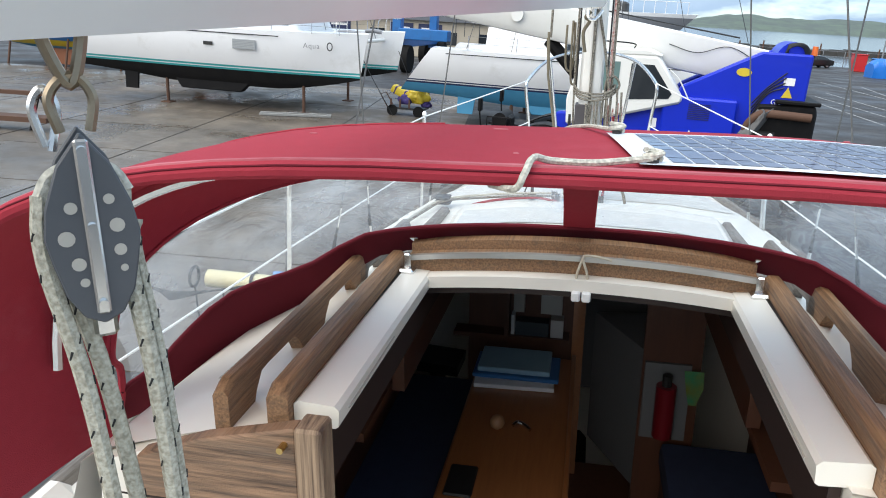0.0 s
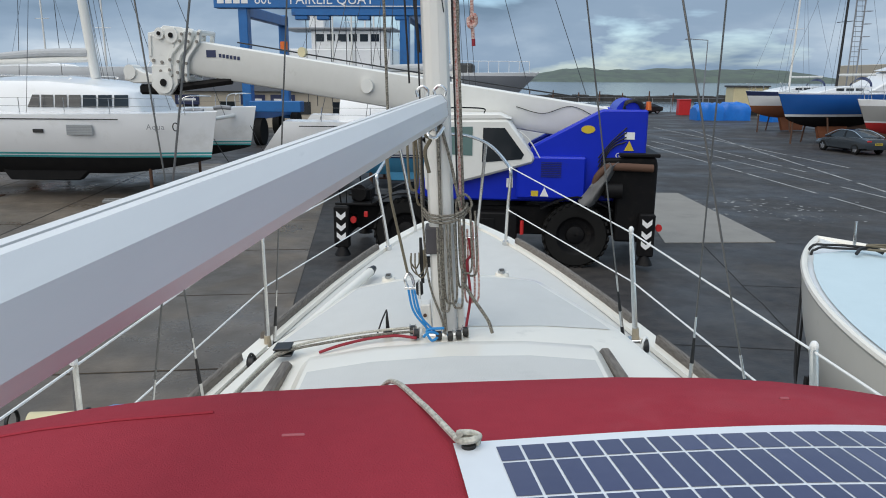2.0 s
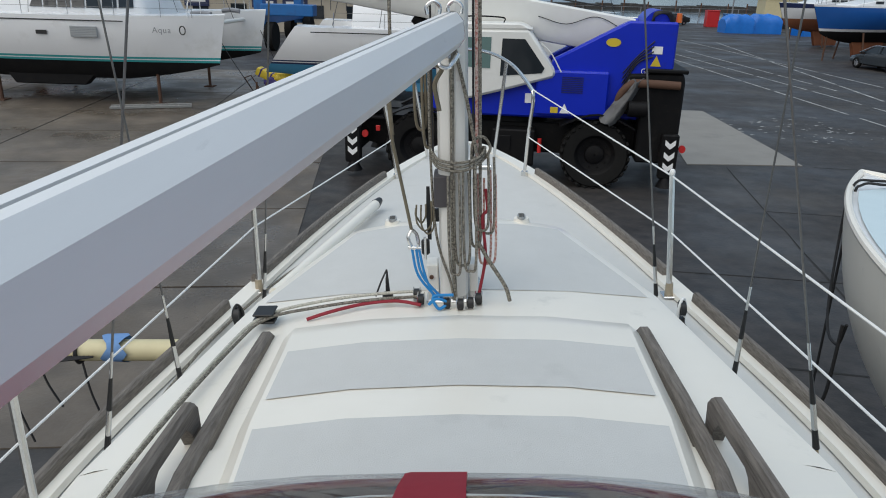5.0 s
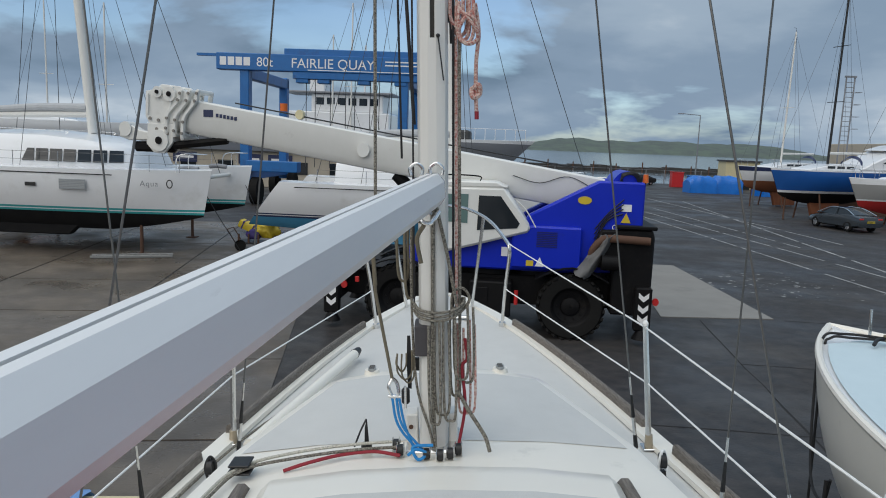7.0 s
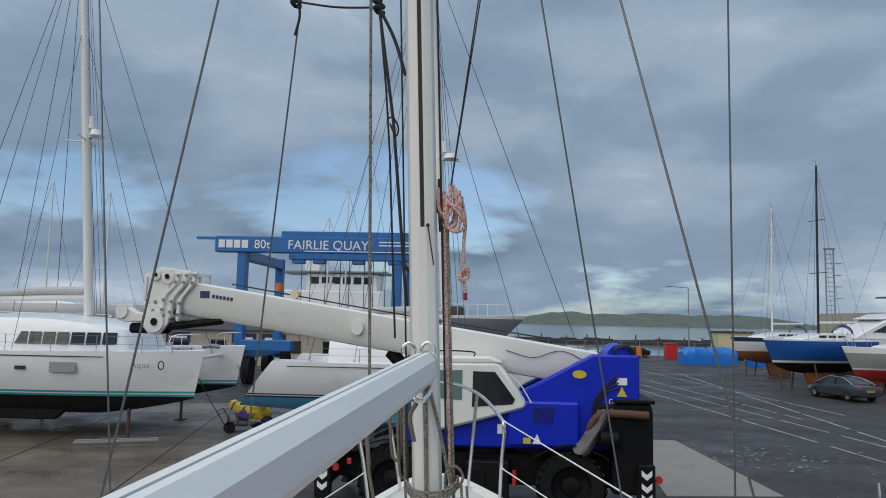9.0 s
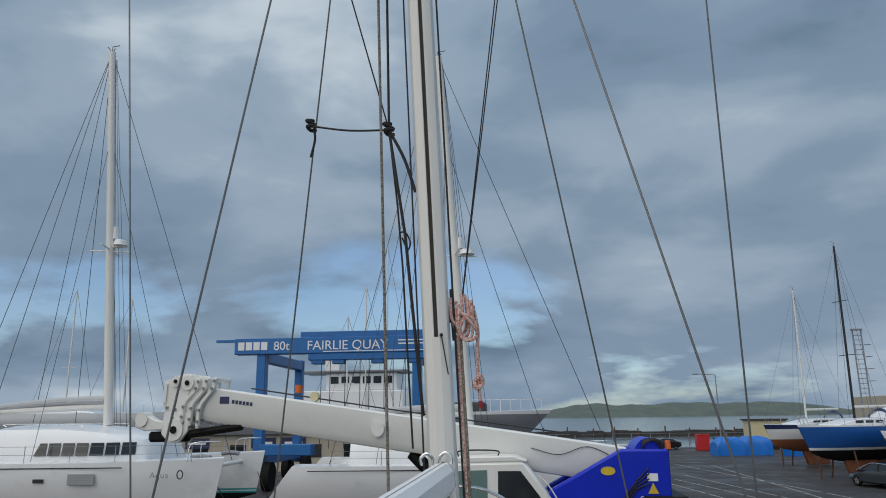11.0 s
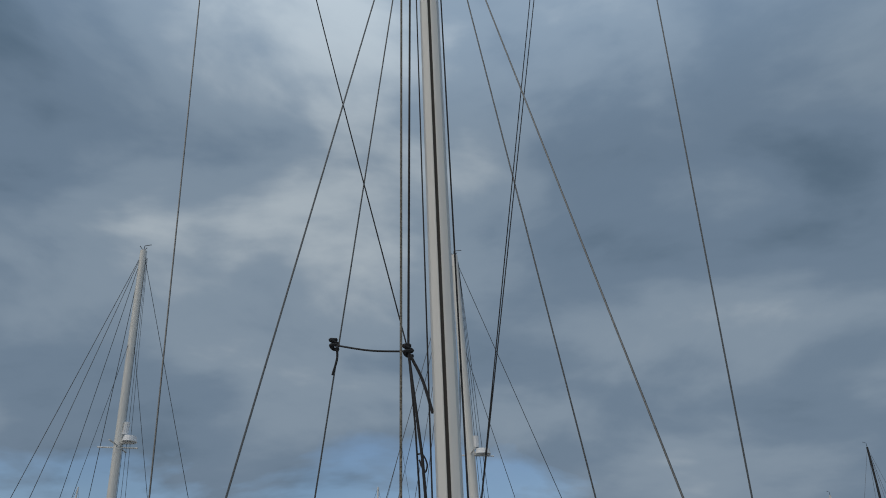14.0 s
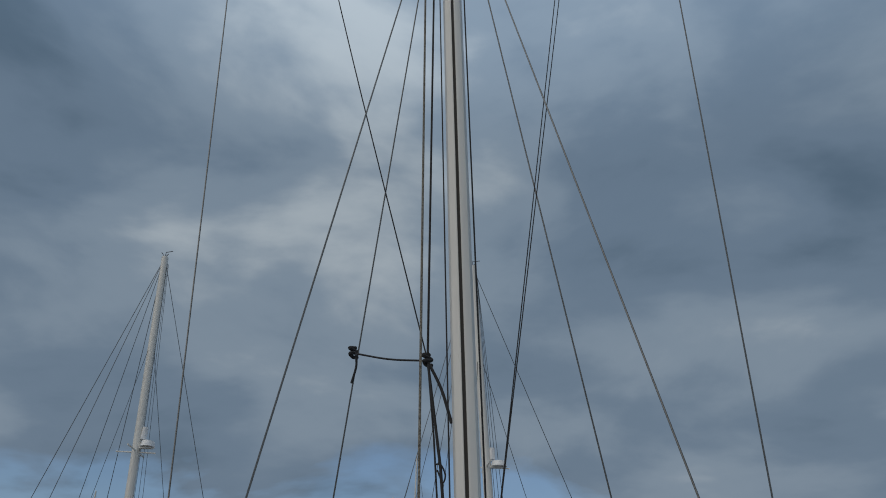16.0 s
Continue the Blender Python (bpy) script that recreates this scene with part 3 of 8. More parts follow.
    for k in range(7):
        part("hose", tube([(2.72 + 0.03 * k, -0.78, 3.05 + 0.05 * k), (2.86, -0.85, 3.50 + 0.015 * k), (3.16 + 0.02 * k, -0.84, 3.54), (3.36, -0.8, 3.12 - 0.05 * k)], 0.016, seg=5), BLACK, c)
    for k in range(4):
        part("hydraulic_line", tube([(2.25, -1.07, 2.1 + 0.1 * k), (2.55, -1.09, 2.6 + 0.05 * k), (2.9, -1.08, 2.75 + 0.1 * k)], 0.014, seg=5), BLACK, c)
    part("beacon", rod((3.47, -0.55, 3.40), (3.47, -0.55, 3.58), 0.075, 0.06, seg=14), ORANGE, c, "orange warning beacon")
    part("beacon_stalk", rod((3.45, -0.55, 3.2), (3.47, -0.55, 3.42), 0.025), CRANE_BLACK, c)
    part("maker_badge", prism([(1.97 + 0.17 * math.cos(a * math.pi / 10), 3.0 + 0.085 * math.sin(a * math.pi / 10)) for a in range(20)], "y", -1.066, -1.054), YELLOW, c, "yellow oval badge")
    part("warning_label", box((2.86, -1.066, 2.80), (3.10, -1.054, 2.95)), WHITE_PAINT, c, "white label with blue bars")
    part("warning_triangle", prism([(2.86, 2.56), (3.10, 2.56), (2.98, 2.77)], "y", -1.066, -1.054), YELLOW, c, "yellow warning triangle")
    text("model_lettering", "GR-300EX", 0.16, pose(2.66, -1.056, 2.40) @ FRONT, WHITE_PAINT, c)
    part("small_label", box((0.62, -1.236, 1.56), (0.80, -1.224, 1.68)), YELLOW, c)
    part("warning_triangle", prism([(0.84, 1.56), (1.06, 1.56), (0.95, 1.76)], "y", -1.236, -1.224), WHITE_PAINT, c)
    part("small_label", box((0.0, -1.07, 1.72), (0.16, -1.058, 1.92)), WHITE_PAINT, c)
    # cab
    cab = part("cab", prism([(-2.30, 1.62), (-2.35, 2.2), (-2.05, 3.18), (-0.25, 3.20), (0.42, 2.42), (0.40, 2.28), (-0.9, 1.95)], "y", -1.28, -0.35, bevel=0.05), CRANE_WHITE, c, "white operator cab")
    part("cab_roof", prism([(-2.12, 3.16), (-2.0, 3.30), (-0.45, 3.32), (-0.15, 3.20)], "y", -1.26, -0.37, bevel=0.03), CRANE_WHITE, cab)
    for poly in ([(-2.0, 2.45), (-1.92, 3.02), (-1.12, 3.04), (-1.12, 2.42)], [(-0.88, 2.28), (-0.86, 3.02), (-0.33, 3.02), (0.16, 2.46), (0.1, 2.36)]):
        pane = poly[0][0] < -1.5
        part("cab_window", prism(poly, "y", -1.292, -1.278), mat("green_tinted_glass", (0.13, 0.21, 0.20), 0.08, scale=2, spec=0.6) if pane else DARK_GLASS, cab, "green tinted cab window" if pane else "dark tinted cab window")
    part("grab_rail", tube([(0.05, -1.3, 2.95), (0.3, -1.3, 2.75), (0.55, -1.3, 2.4)], 0.016, seg=6), CRANE_WHITE, cab)
    part("roof_rail", tube([(-1.8, -1.2, 3.3), (-1.75, -1.2, 3.42), (-0.9, -1.2, 3.42), (-0.85, -1.2, 3.32)], 0.015, seg=6), CRANE_BLACK, cab)
    cab.location.x = 0.26
    # boom: telescoped sections
    a, b = Vector((2.75, 0, 3.0)), Vector((-9.1, 0, 4.55))
    d = (b - a).normalized()
    n = Vector((-d.z, 0, d.x))
    n = n if n.z > 0 else -n

    def sec(s0, s1, h, w):
        bm = bmesh.new()
        prof = [(-w / 2, -h * 0.28), (-w * 0.36, -h * 0.46), (0, -h * 0.5), (w * 0.36, -h * 0.46), (w / 2, -h * 0.28), (w / 2, h * 0.46), (w * 0.44, h / 2), (-w * 0.44, h / 2), (-w / 2, h * 0.46)]
        loft([[a + d * s + n * z + Vector((0, y, 0)) for y, z in prof] for s in (s0, s1)], bm, closed=True, caps=True)
        return bm
    part("boom_section", sec(0.3, 11.25, 0.80, 0.70), CRANE_WHITE, c, "white main boom section")
    for k, (s, h) in enumerate(((11.25, 0.78), (11.46, 0.73), (11.66, 0.68), (11.84, 0.62))):
        part("boom_section", sec(s - 0.3, s + 0.22, h - 0.02, 0.66 - 0.05 * k), CRANE_WHITE, c)
    # cranked collars with bolted flanges at the end of each section
    for k in range(3):
        s, h, w = 11.16 + 0.24 * k, 0.80 - 0.05 * k, 0.86 - 0.05 * k
        bm = bmesh.new()
        line = [(-0.10, 0.62), (-0.08, 0.40), (-0.02, 0.30), (0.18, 0.02), (0.22, -0.10), (0.20, -0.50)]
        for sy in (-1, 1):
            loft([[a + d * (s + o + e) + n * (z * h / 0.8) + Vector((0, sy * (w / 2 + y), 0)) for e, y in ((-0.055, -0.06), (-0.055, 0.0), (-0.035, 0.03), (0.035, 0.03), (0.055, 0.0), (0.055, -0.06))] for o, z in line], bm, closed=True, caps=True)
        for zt, o in ((0.60, -0.10), (-0.50, 0.20)):
            p_ = a + d * (s + o) + n * (zt * h / 0.8)
            rod(p_ + Vector((0, -w / 2, 0)), p_ + Vector((0, w / 2, 0)), 0.055, bm=bm, seg=8)
        col = part("boom_collar", bm, CRANE_WHITE, c, "white cranked boom collar")
        for o, z in ((-0.10, 0.56), (-0.06, 0.38), (0.20, -0.14), (0.20, -0.40)):
            p_ = a + d * (s + o) + n * (z * h / 0.8)
            part("collar_bolt", rod(p_ + Vector((0, -w / 2 - 0.07, 0)), p_ + Vector((0, -w / 2 - 0.02, 0)), 0.035, seg=8), PALE_SLAB, col)
    for s in (-0.3, 0.3):
        plate = part("boom_head_plate", prism([(-9.30, 4.42), (-9.42, 4.62), (-9.40, 5.18), (-9.15, 5.22), (-8.95, 5.34), (-8.45, 5.30), (-8.15, 5.10), (-8.25, 4.55), (-8.70, 4.45)], "y", s - 0.03, s + 0.03, bevel=0.01), CRANE_WHITE, c)
        part("lower_plate", prism([(-9.35, 4.45), (-9.40, 3.98), (-9.20, 3.78), (-8.90, 3.76), (-8.66, 4.02), (-8.60, 4.45)], "y", s - 0.045, s + 0.045, bevel=0.012), CRANE_WHITE, c)
        part("rib", prism([(-9.38, 4.66), (-9.32, 4.66), (-9.30, 5.12), (-9.36, 5.12)], "y", s - 0.07, s + 0.07), CRANE_WHITE, plate)
        part("rib", prism([(-8.82, 4.5), (-8.75, 4.5), (-8.62, 5.28), (-8.70, 5.30)], "y", s - 0.07, s + 0.07), CRANE_WHITE, plate)
    part("head_plate_web", box((-9.3, -0.27, 4.7), (-9.0, 0.27, 5.1)), CRANE_WHITE, c)
    for x, z, r_ in ((-9.02, 4.06, 0.25), (-8.72, 5.12, 0.17), (-9.05, 5.16, 0.13)):
        sv = part("sheave", rod((x, -0.40, z), (x, 0.40, z), r_, seg=18), CRANE_WHITE, c)
        part("sheave_pin", rod((x, -0.44, z), (x, 0.44, z), r_ * 0.35, seg=10), CRANE_BLACK, sv)
    for k, (x, z) in enumerate(((-9.28, 4.56), (-9.05, 4.52), (-8.82, 4.50), (-9.1, 4.32), (-8.8, 4.22), (-8.55, 4.9), (-8.5, 4.7))):
        part("head_bolt", rod((x, -0.37, z), (x, -0.3, z), 0.04, seg=8), PALE_SLAB, c)
    part("hook_arm", prism([(-10.25, 4.30), (-10.28, 4.12), (-10.0, 4.04), (-9.35, 4.06), (-9.30, 4.22), (-9.7, 4.28), (-9.95, 4.40)], "y", -0.15, 0.15, bevel=0.02), CRANE_WHITE, c, "white folded hook arm")
    part("hook_sheave", rod((-10.08, -0.2, 4.30), (-10.08, 0.2, 4.30), 0.17, seg=20), CRANE_WHITE, c)
    part("hook_block", box((-9.9, -0.12, 3.78), (-8.75, 0.12, 4.02), 0.06), CRANE_BLACK, c, "black hook block under the boom head")
    part("jib_strut", rod((-8.7, -0.2, 3.95), (-7.2, -0.2, 4.12), 0.09, seg=8), CRANE_BLACK, c)
    p0 = a + d * 6.5 + n * 0.02
    part("boom_lug", rod(p0 + Vector((0, -0.36, 0)), p0 + Vector((0, -0.46, 0)), 0.16, seg=18), CRANE_WHITE, c)
    part("boom_cable", tube([a + d * 1.0 + n * 0.52, a + d * 3 + n * 0.50, a + d * 6 + n * 0.48, a + d * 10.2 + n * 0.50], 0.018, seg=5), BLACK, c)
    part("boom_cable", tube([a + d * 0.4 + n * 0.1 + Vector((0, -0.37, 0)), a + d * 1.2 + n * 0.3 + Vector((0, -0.38, 0)), a + d * 1.9 + n * 0.05 + Vector((0, -0.4, 0)), a + d * 2.6 + n * 0.1 + Vector((0, -0.37, 0))], 0.009, seg=5), BLACK, c)
    part("cable_roller", rod(a + d * 8.4 + n * 0.52 + Vector((0, -0.1, 0)), a + d * 8.4 + n * 0.52 + Vector((0, 0.1, 0)), 0.11, seg=14), CREAM, c)
    q = a + d * 10.75 + n * 0.1
    part("maker_logo", box((q.x - 0.12, -0.362, q.z - 0.02), (q.x + 0.14, -0.353, q.z + 0.14)), NAVY, c, "dark blue maker's mark")
    for k in range(6):
        part("maker_lettering", box((q.x + 0.22 + 0.1 * k, -0.362, q.z - 0.02 - 0.012 * k), (q.x + 0.29 + 0.1 * k, -0.353, q.z + 0.06 - 0.012 * k)), NAVY, c)
    part("lift_cylinder", rod((-1.2, 0, 1.9), (-2.9, 0, 3.35), 0.16), CRANE_BLACK, c)
    for ch in c.children:
        if ch.name.split(".")[0] in ("boom_head_plate", "lower_plate", "head_plate_web", "sheave", "head_bolt", "hook_arm", "hook_sheave", "hook_block", "jib_strut"):
            ch.location.z -= 0.16
            ch.location.x -= 0.22
    return c


crane()


# ---- hulls ----
def hull(parent, L, W, top, keel, stripe_mats, bow=1.0, rake=0.6, n=22, transom=0.7, flare=0.75, x0=0.0, stern=0.0):
    """A hull along +x from the transom at x0 to the bow. stripe_mats: (name, material, low, high), heights."""
    H = top - keel

    def half(u):
        if u < 0.45:
            return W / 2 * (transom + (1 - transom) * math.sin(u / 0.45 * math.pi / 2))
        v = (u - 0.45) / 0.55
        return W / 2 * max(0.012, (1 - v ** 2.4) ** 0.9)

    def lines(u):
        high = top + 0.05 * H * (u - 0.35) ** 2 * 2
        low = keel + H * 0.40 * max(0, u - 0.6) ** 1.6 * 3.0 + H * 0.3 * max(0, 0.3 - u) * 2
        return min(low, high - 0.05), high

    def pt(u, z, s):
        low, high = lines(u)
        z = min(max(z, low), high)
        f = (z - low) / (high - low)
        w = half(u) * (math.sin(min(1, f * 1.12) * math.pi / 2) ** flare) * (0.92 + 0.08 * f)
        x = x0 + L * u + (rake * (f - 1) * u ** 6) + stern * (1 - f) * -(1 - u) ** 10
        return (x, s * w, z)

    for name, material, lo, hi in stripe_mats:
        bm = bmesh.new()
        k = max(2, int((hi - lo) * 8))
        for s in (-1, 1):
            loft([[pt(i / n, lo + (hi - lo) * j / k, s) for j in range(k + 1)] for i in range(n + 1)], bm)
        loft([[pt(0, lo + (hi - lo) * j / k, -1) for j in range(k + 1)], [pt(0, lo + (hi - lo) * j / k, 1) for j in range(k + 1)]], bm)
        bmesh.ops.remove_doubles(bm, verts=bm.verts, dist=0.001)
        part(name, bm, material, parent)
    bm = loft([[pt(i / n, 99, -1), (pt(i / n, 99, 0)[0], 0, pt(i / n, 99, 0)[2] + 0.04), pt(i / n, 99, 1)] for i in range(n + 1)])
    part("deck", bm, HULL_WHITE, parent)
    return pt


def catamaran(m, label, stripes, mast_x, rake_x, mast_top, L=12.6, radar_z=11.7, name_on=False):
    c = thing("catamaran", label, "boat", m)
    for s in (-1, 1):
        part("keel", prism([(3.9, 0.72), (6.8, 0.72), (7.6, 1.45), (3.4, 1.45)], "y", s * 2.5 - 0.16, s * 2.5 + 0.16, bevel=0.04), stripes[0][1], c)
        side = new("hull")
        side.parent, side.location = c, (0, s * 2.5, 0)
        hull(side, L, 1.75, 3.35, 0.95, stripes, rake=0.35, transom=0.75, stern=1.3)
        part("rudder", prism([(1.0, 0.5), (1.6, 0.5), (1.7, 1.4), (1.0, 1.4)], "y", s * 2.5 - 0.05, s * 2.5 + 0.05), stripes[0][1], c)
    part("bridge_deck", prism([(0.9, 2.2), (0.9, 3.1), (1.6, 3.3), (9.6, 3.3), (9.8, 3.0), (8.8, 2.2)], "y", -2.2, 2.2, bevel=0.08), HULL_WHITE, c)
    prof = [(1.9, 3.3), (1.95, 4.50), (3.2, 4.72), (5.5, 4.72), (7.2, 4.58), (8.4, 4.36), (8.85, 4.20), (9.05, 3.8), (9.2, 3.33)]

    def wide(x):
        return 2.45 - 0.22 * max(0, x - 7) ** 1.5

    rows = []
    for x, z in prof:
        w, h = wide(x), z - 3.3
        half_row = [(w, 0.0), (w * 0.99, 0.35), (w * 0.95, 0.72), (w * 0.86, 0.9), (w * 0.55, 1.0)]
        rows.append([(x, -a, 3.3 + h * f) for a, f in half_row] + [(x, 0, z + 0.06)] + [(x, a, 3.3 + h * f) for a, f in half_row[::-1]])
    part("coachroof", loft(rows, caps=True), HULL_WHITE, c)
    for s in (-1, 1):
        for k in range(7):
            x = 4.85 + 0.565 * k
            w0, w1 = wide(x), wide(x + 0.5)
            zt = 4.06
            bm = loft([[(x, s * (w0 * 0.99 + 0.025), 3.58), (x + (0.22 if k == 0 else 0.02), s * (w0 * 0.965 + 0.03), zt)], [(x + 0.50, s * (w1 * 0.99 + 0.03), 3.58), (x + 0.50, s * (w1 * 0.965 + 0.035), zt)]])
            part("saloon_window", thick(bm, 0.02), DARK_GLASS, c, "dark tinted saloon window")
        part("roof_grab_rail", tube([(3.2, s * 1.9, 4.70), (3.3, s * 1.9, 4.80), (6.2, s * 1.85, 4.76), (6.3, s * 1.85, 4.64)], 0.018, seg=6), STEEL, c)
        part("fender", tube([(10.9, s * 1.7, 3.42), (11.3, s * 1.6, 3.46), (11.7, s * 1.62, 3.42)], 0.10, seg=10), GREY_HULL, c, "grey fender on the foredeck")
        xs = (1.4, 3.2, 5.0, 6.8, 8.6, 10.4, 11.6)
        for x in xs:
            part("stanchion", rod((x, s * 3.2, 3.35), (x, s * 3.2, 3.98), 0.014, seg=6), STEEL, c)
        for z in (3.66, 3.96):
            part("guard_wire", rod((xs[0], s * 3.2, z), (xs[-1], s * 3.2, z), 0.007, seg=4), WIRE, c)
        part("pulpit", tube([(11.4, s * 3.1, 3.36), (11.5, s * 3.0, 4.0), (12.3, s * 2.6, 4.05), (12.3, s * 2.4, 4.05), (11.5, s * 2.0, 4.0), (11.4, s * 1.9, 3.36)], 0.018, seg=6), STEEL, c)
        part("hull_window", box((6.9, s * 3.375 - 0.012, 2.58), (7.95, s * 3.375 + 0.012, 2.98), 0.01), mat("grey_window", (0.36, 0.38, 0.39), 0.3, scale=20), c, "grey rectangular hull window")
        for k in range(6):
            part("window_bar", box((6.92, s * 3.392 - 0.004, 2.62 + 0.06 * k), (7.93, s * 3.392 + 0.004, 2.635 + 0.06 * k)), mat("window_bar_grey", (0.25, 0.26, 0.27), 0.4), c)
        part("porthole", box((5.55, s * 3.375 - 0.012, 2.66), (5.98, s * 3.375 + 0.012, 2.80), 0.01), BLACK, c)
        part("rubbing_line", box((0.6, s * 3.38 - 0.006, 3.16), (9.0, s * 3.38 + 0.006, 3.20)), BLACK, c)
        part("anchor_line", tube([(12.0, s * 2.5, 3.2), (12.6, s * 2.4, 2.0), (13.6, s * 2.0, 0.2)], 0.016, seg=5), BLACK, c)
    if name_on:
        text("boat_name", "Aqua", 0.30, pose(10.05, -3.285, 2.80, 0, 0, 6) @ FRONT, GREY_HULL, c, spacing=1.15)
        part("mooring_ring", tube([(11.15 + 0.11 * math.cos(a), -3.12, 2.9 + 0.15 * math.sin(a)) for a in [2 * math.pi * k / 14 for k in range(15)]], 0.022, seg=6), BLACK, c)
    part("fore_beam", rod((11.6, -2.4, 3.05), (11.6, 2.4, 3.05), 0.09), ALU, c)
    b0, t0 = Vector((mast_x, 0, 4.7)), Vector((mast_x + rake_x, 0, mast_top))
    part("mast", rod(b0, t0, 0.20, 0.165, seg=14), ALU, c, "pale grey mast")
    part("masthead", tube([t0, t0 + Vector((0, 0, 0.3)), t0 + Vector((0.35, 0, 0.35))], 0.02, seg=5, smooth=False), BLACK, c)
    part("masthead", tube([t0 + Vector((-0.25, 0, 0.3)), t0, t0 + Vector((0.15, 0, 0.2))], 0.02, seg=5, smooth=False), BLACK, c)
    sp = b0.lerp(t0, 0.44)
    part("spreader", rod(sp - Vector((-0.2, 1.1, 0)), sp + Vector((-0.2, 1.1, 0)), 0.04, seg=6), ALU, c)
    part("spreader_arm", rod(sp - Vector((0.95, 0, 0.02)), sp + Vector((0.95, 0, -0.1)), 0.03, seg=6), ALU, c)
    rd = b0.lerp(t0, (radar_z - 4.7) / (mast_top - 4.7)) + Vector((0.5, 0, 0.2))
    part("radar", rod(rd - Vector((0, 0, 0.12)), rd + Vector((0, 0, 0.12)), 0.33, 0.28, seg=18), HULL_WHITE, c, "white radar dome on the mast")
    part("radar_bracket", box((rd.x - 0.5, -0.1, rd.z - 0.2), (rd.x + 0.25, 0.1, rd.z - 0.12)), ALU, c)
    part("radar_reflector", rod(rd + Vector((-0.28, 0, 0.2)), rd + Vector((-0.28, 0, 0.75)), 0.13, seg=10), HULL_WHITE, c)
    for e in ((12.0, 0, 3.2), (3.0, -3.1, 3.4), (3.0, 3.1, 3.4), (1.2, -2.4, 3.4), (1.2, 2.4, 3.4)):
        part("stay", rod(t0, e, 0.014, seg=4), WIRE_DARK, c)
    for e in ((5.2, -3.1, 3.4), (5.2, 3.1, 3.4), (9.6, 0, 3.4)):
        part("stay", rod(b0.lerp(t0, 0.75), e, 0.012, seg=4), WIRE_DARK, c)
    for k in range(3):
        part("halyard", rod(b0.lerp(t0, 0.98) + Vector((0.18, 0.06 * k, 0)), b0 + Vector((0.3 + 0.25 * k, 0.05 * k, -0.3)), 0.01, seg=4), WIRE_DARK, c)
    boom_end = (0.9, 0, 5.3)
    part("boom", rod((mast_x - 0.2, 0, 5.5), boom_end, 0.14, 0.12, seg=10), ALU, c)
    part("sail_cover", tube([(mast_x - 0.2, 0, 5.75), (mast_x - 2.4, 0, 5.72), (1.4, 0, 5.5)], 0.2, seg=10, r_end=0.14), mat("grey_cover", (0.45, 0.46, 0.47), 0.8, second=(0.36, 0.37, 0.38), scale=4), c)
    for x, y in ((3.1, -2.5), (9.7, -2.5), (3.1, 2.5), (9.7, 2.5)):
        part("prop_stand", rod((x, y, 0), (x, y, 1.75), 0.07, seg=8), RUST, c, "steel prop under the hull")
        part("prop_stand_foot", box((x - 0.22, y - 0.22, 0), (x + 0.22, y + 0.22, 0.06)), RUST, c)
    return c


TEAL_STRIPES = [("hull_bottom", HULL_BLACK, 1.0, 1.68), ("boot_stripe", HULL_TEAL, 1.68, 1.76), ("boot_gap", HULL_WHITE, 1.76, 1.80), ("boot_stripe", HULL_TEAL, 1.80, 1.88), ("hull_shell", HULL_WHITE, 1.88, 9.0)]
BLUE_STRIPES = [("hull_bottom", HULL_BLUE, 1.0, 1.78), ("boot_stripe", NAVY, 1.78, 1.86), ("boot_gap", HULL_WHITE, 1.86, 1.90), ("boot_stripe", NAVY, 1.90, 1.96), ("hull_shell", HULL_WHITE, 1.96, 9.0)]
catamaran(pose(-20.28, 26.0, 0.0, 0, 0, 0.5) @ Matrix.Diagonal((0.895, 1, 0.92, 1)), "white catamaran with teal stripes and black bottom propped ashore", TEAL_STRIPES, 6.4, -1.5, 22.2, radar_z=12.5, name_on=True)
catamaran(pose(-6.75, 27.3, 0.0, 0, 0, 1.0) @ Matrix.Diagonal((1, 1, 0.84, 1)), "white catamaran with blue bottom and navy stripes propped ashore", BLUE_STRIPES, 6.35, -1.1, 24.2, radar_z=13.2)


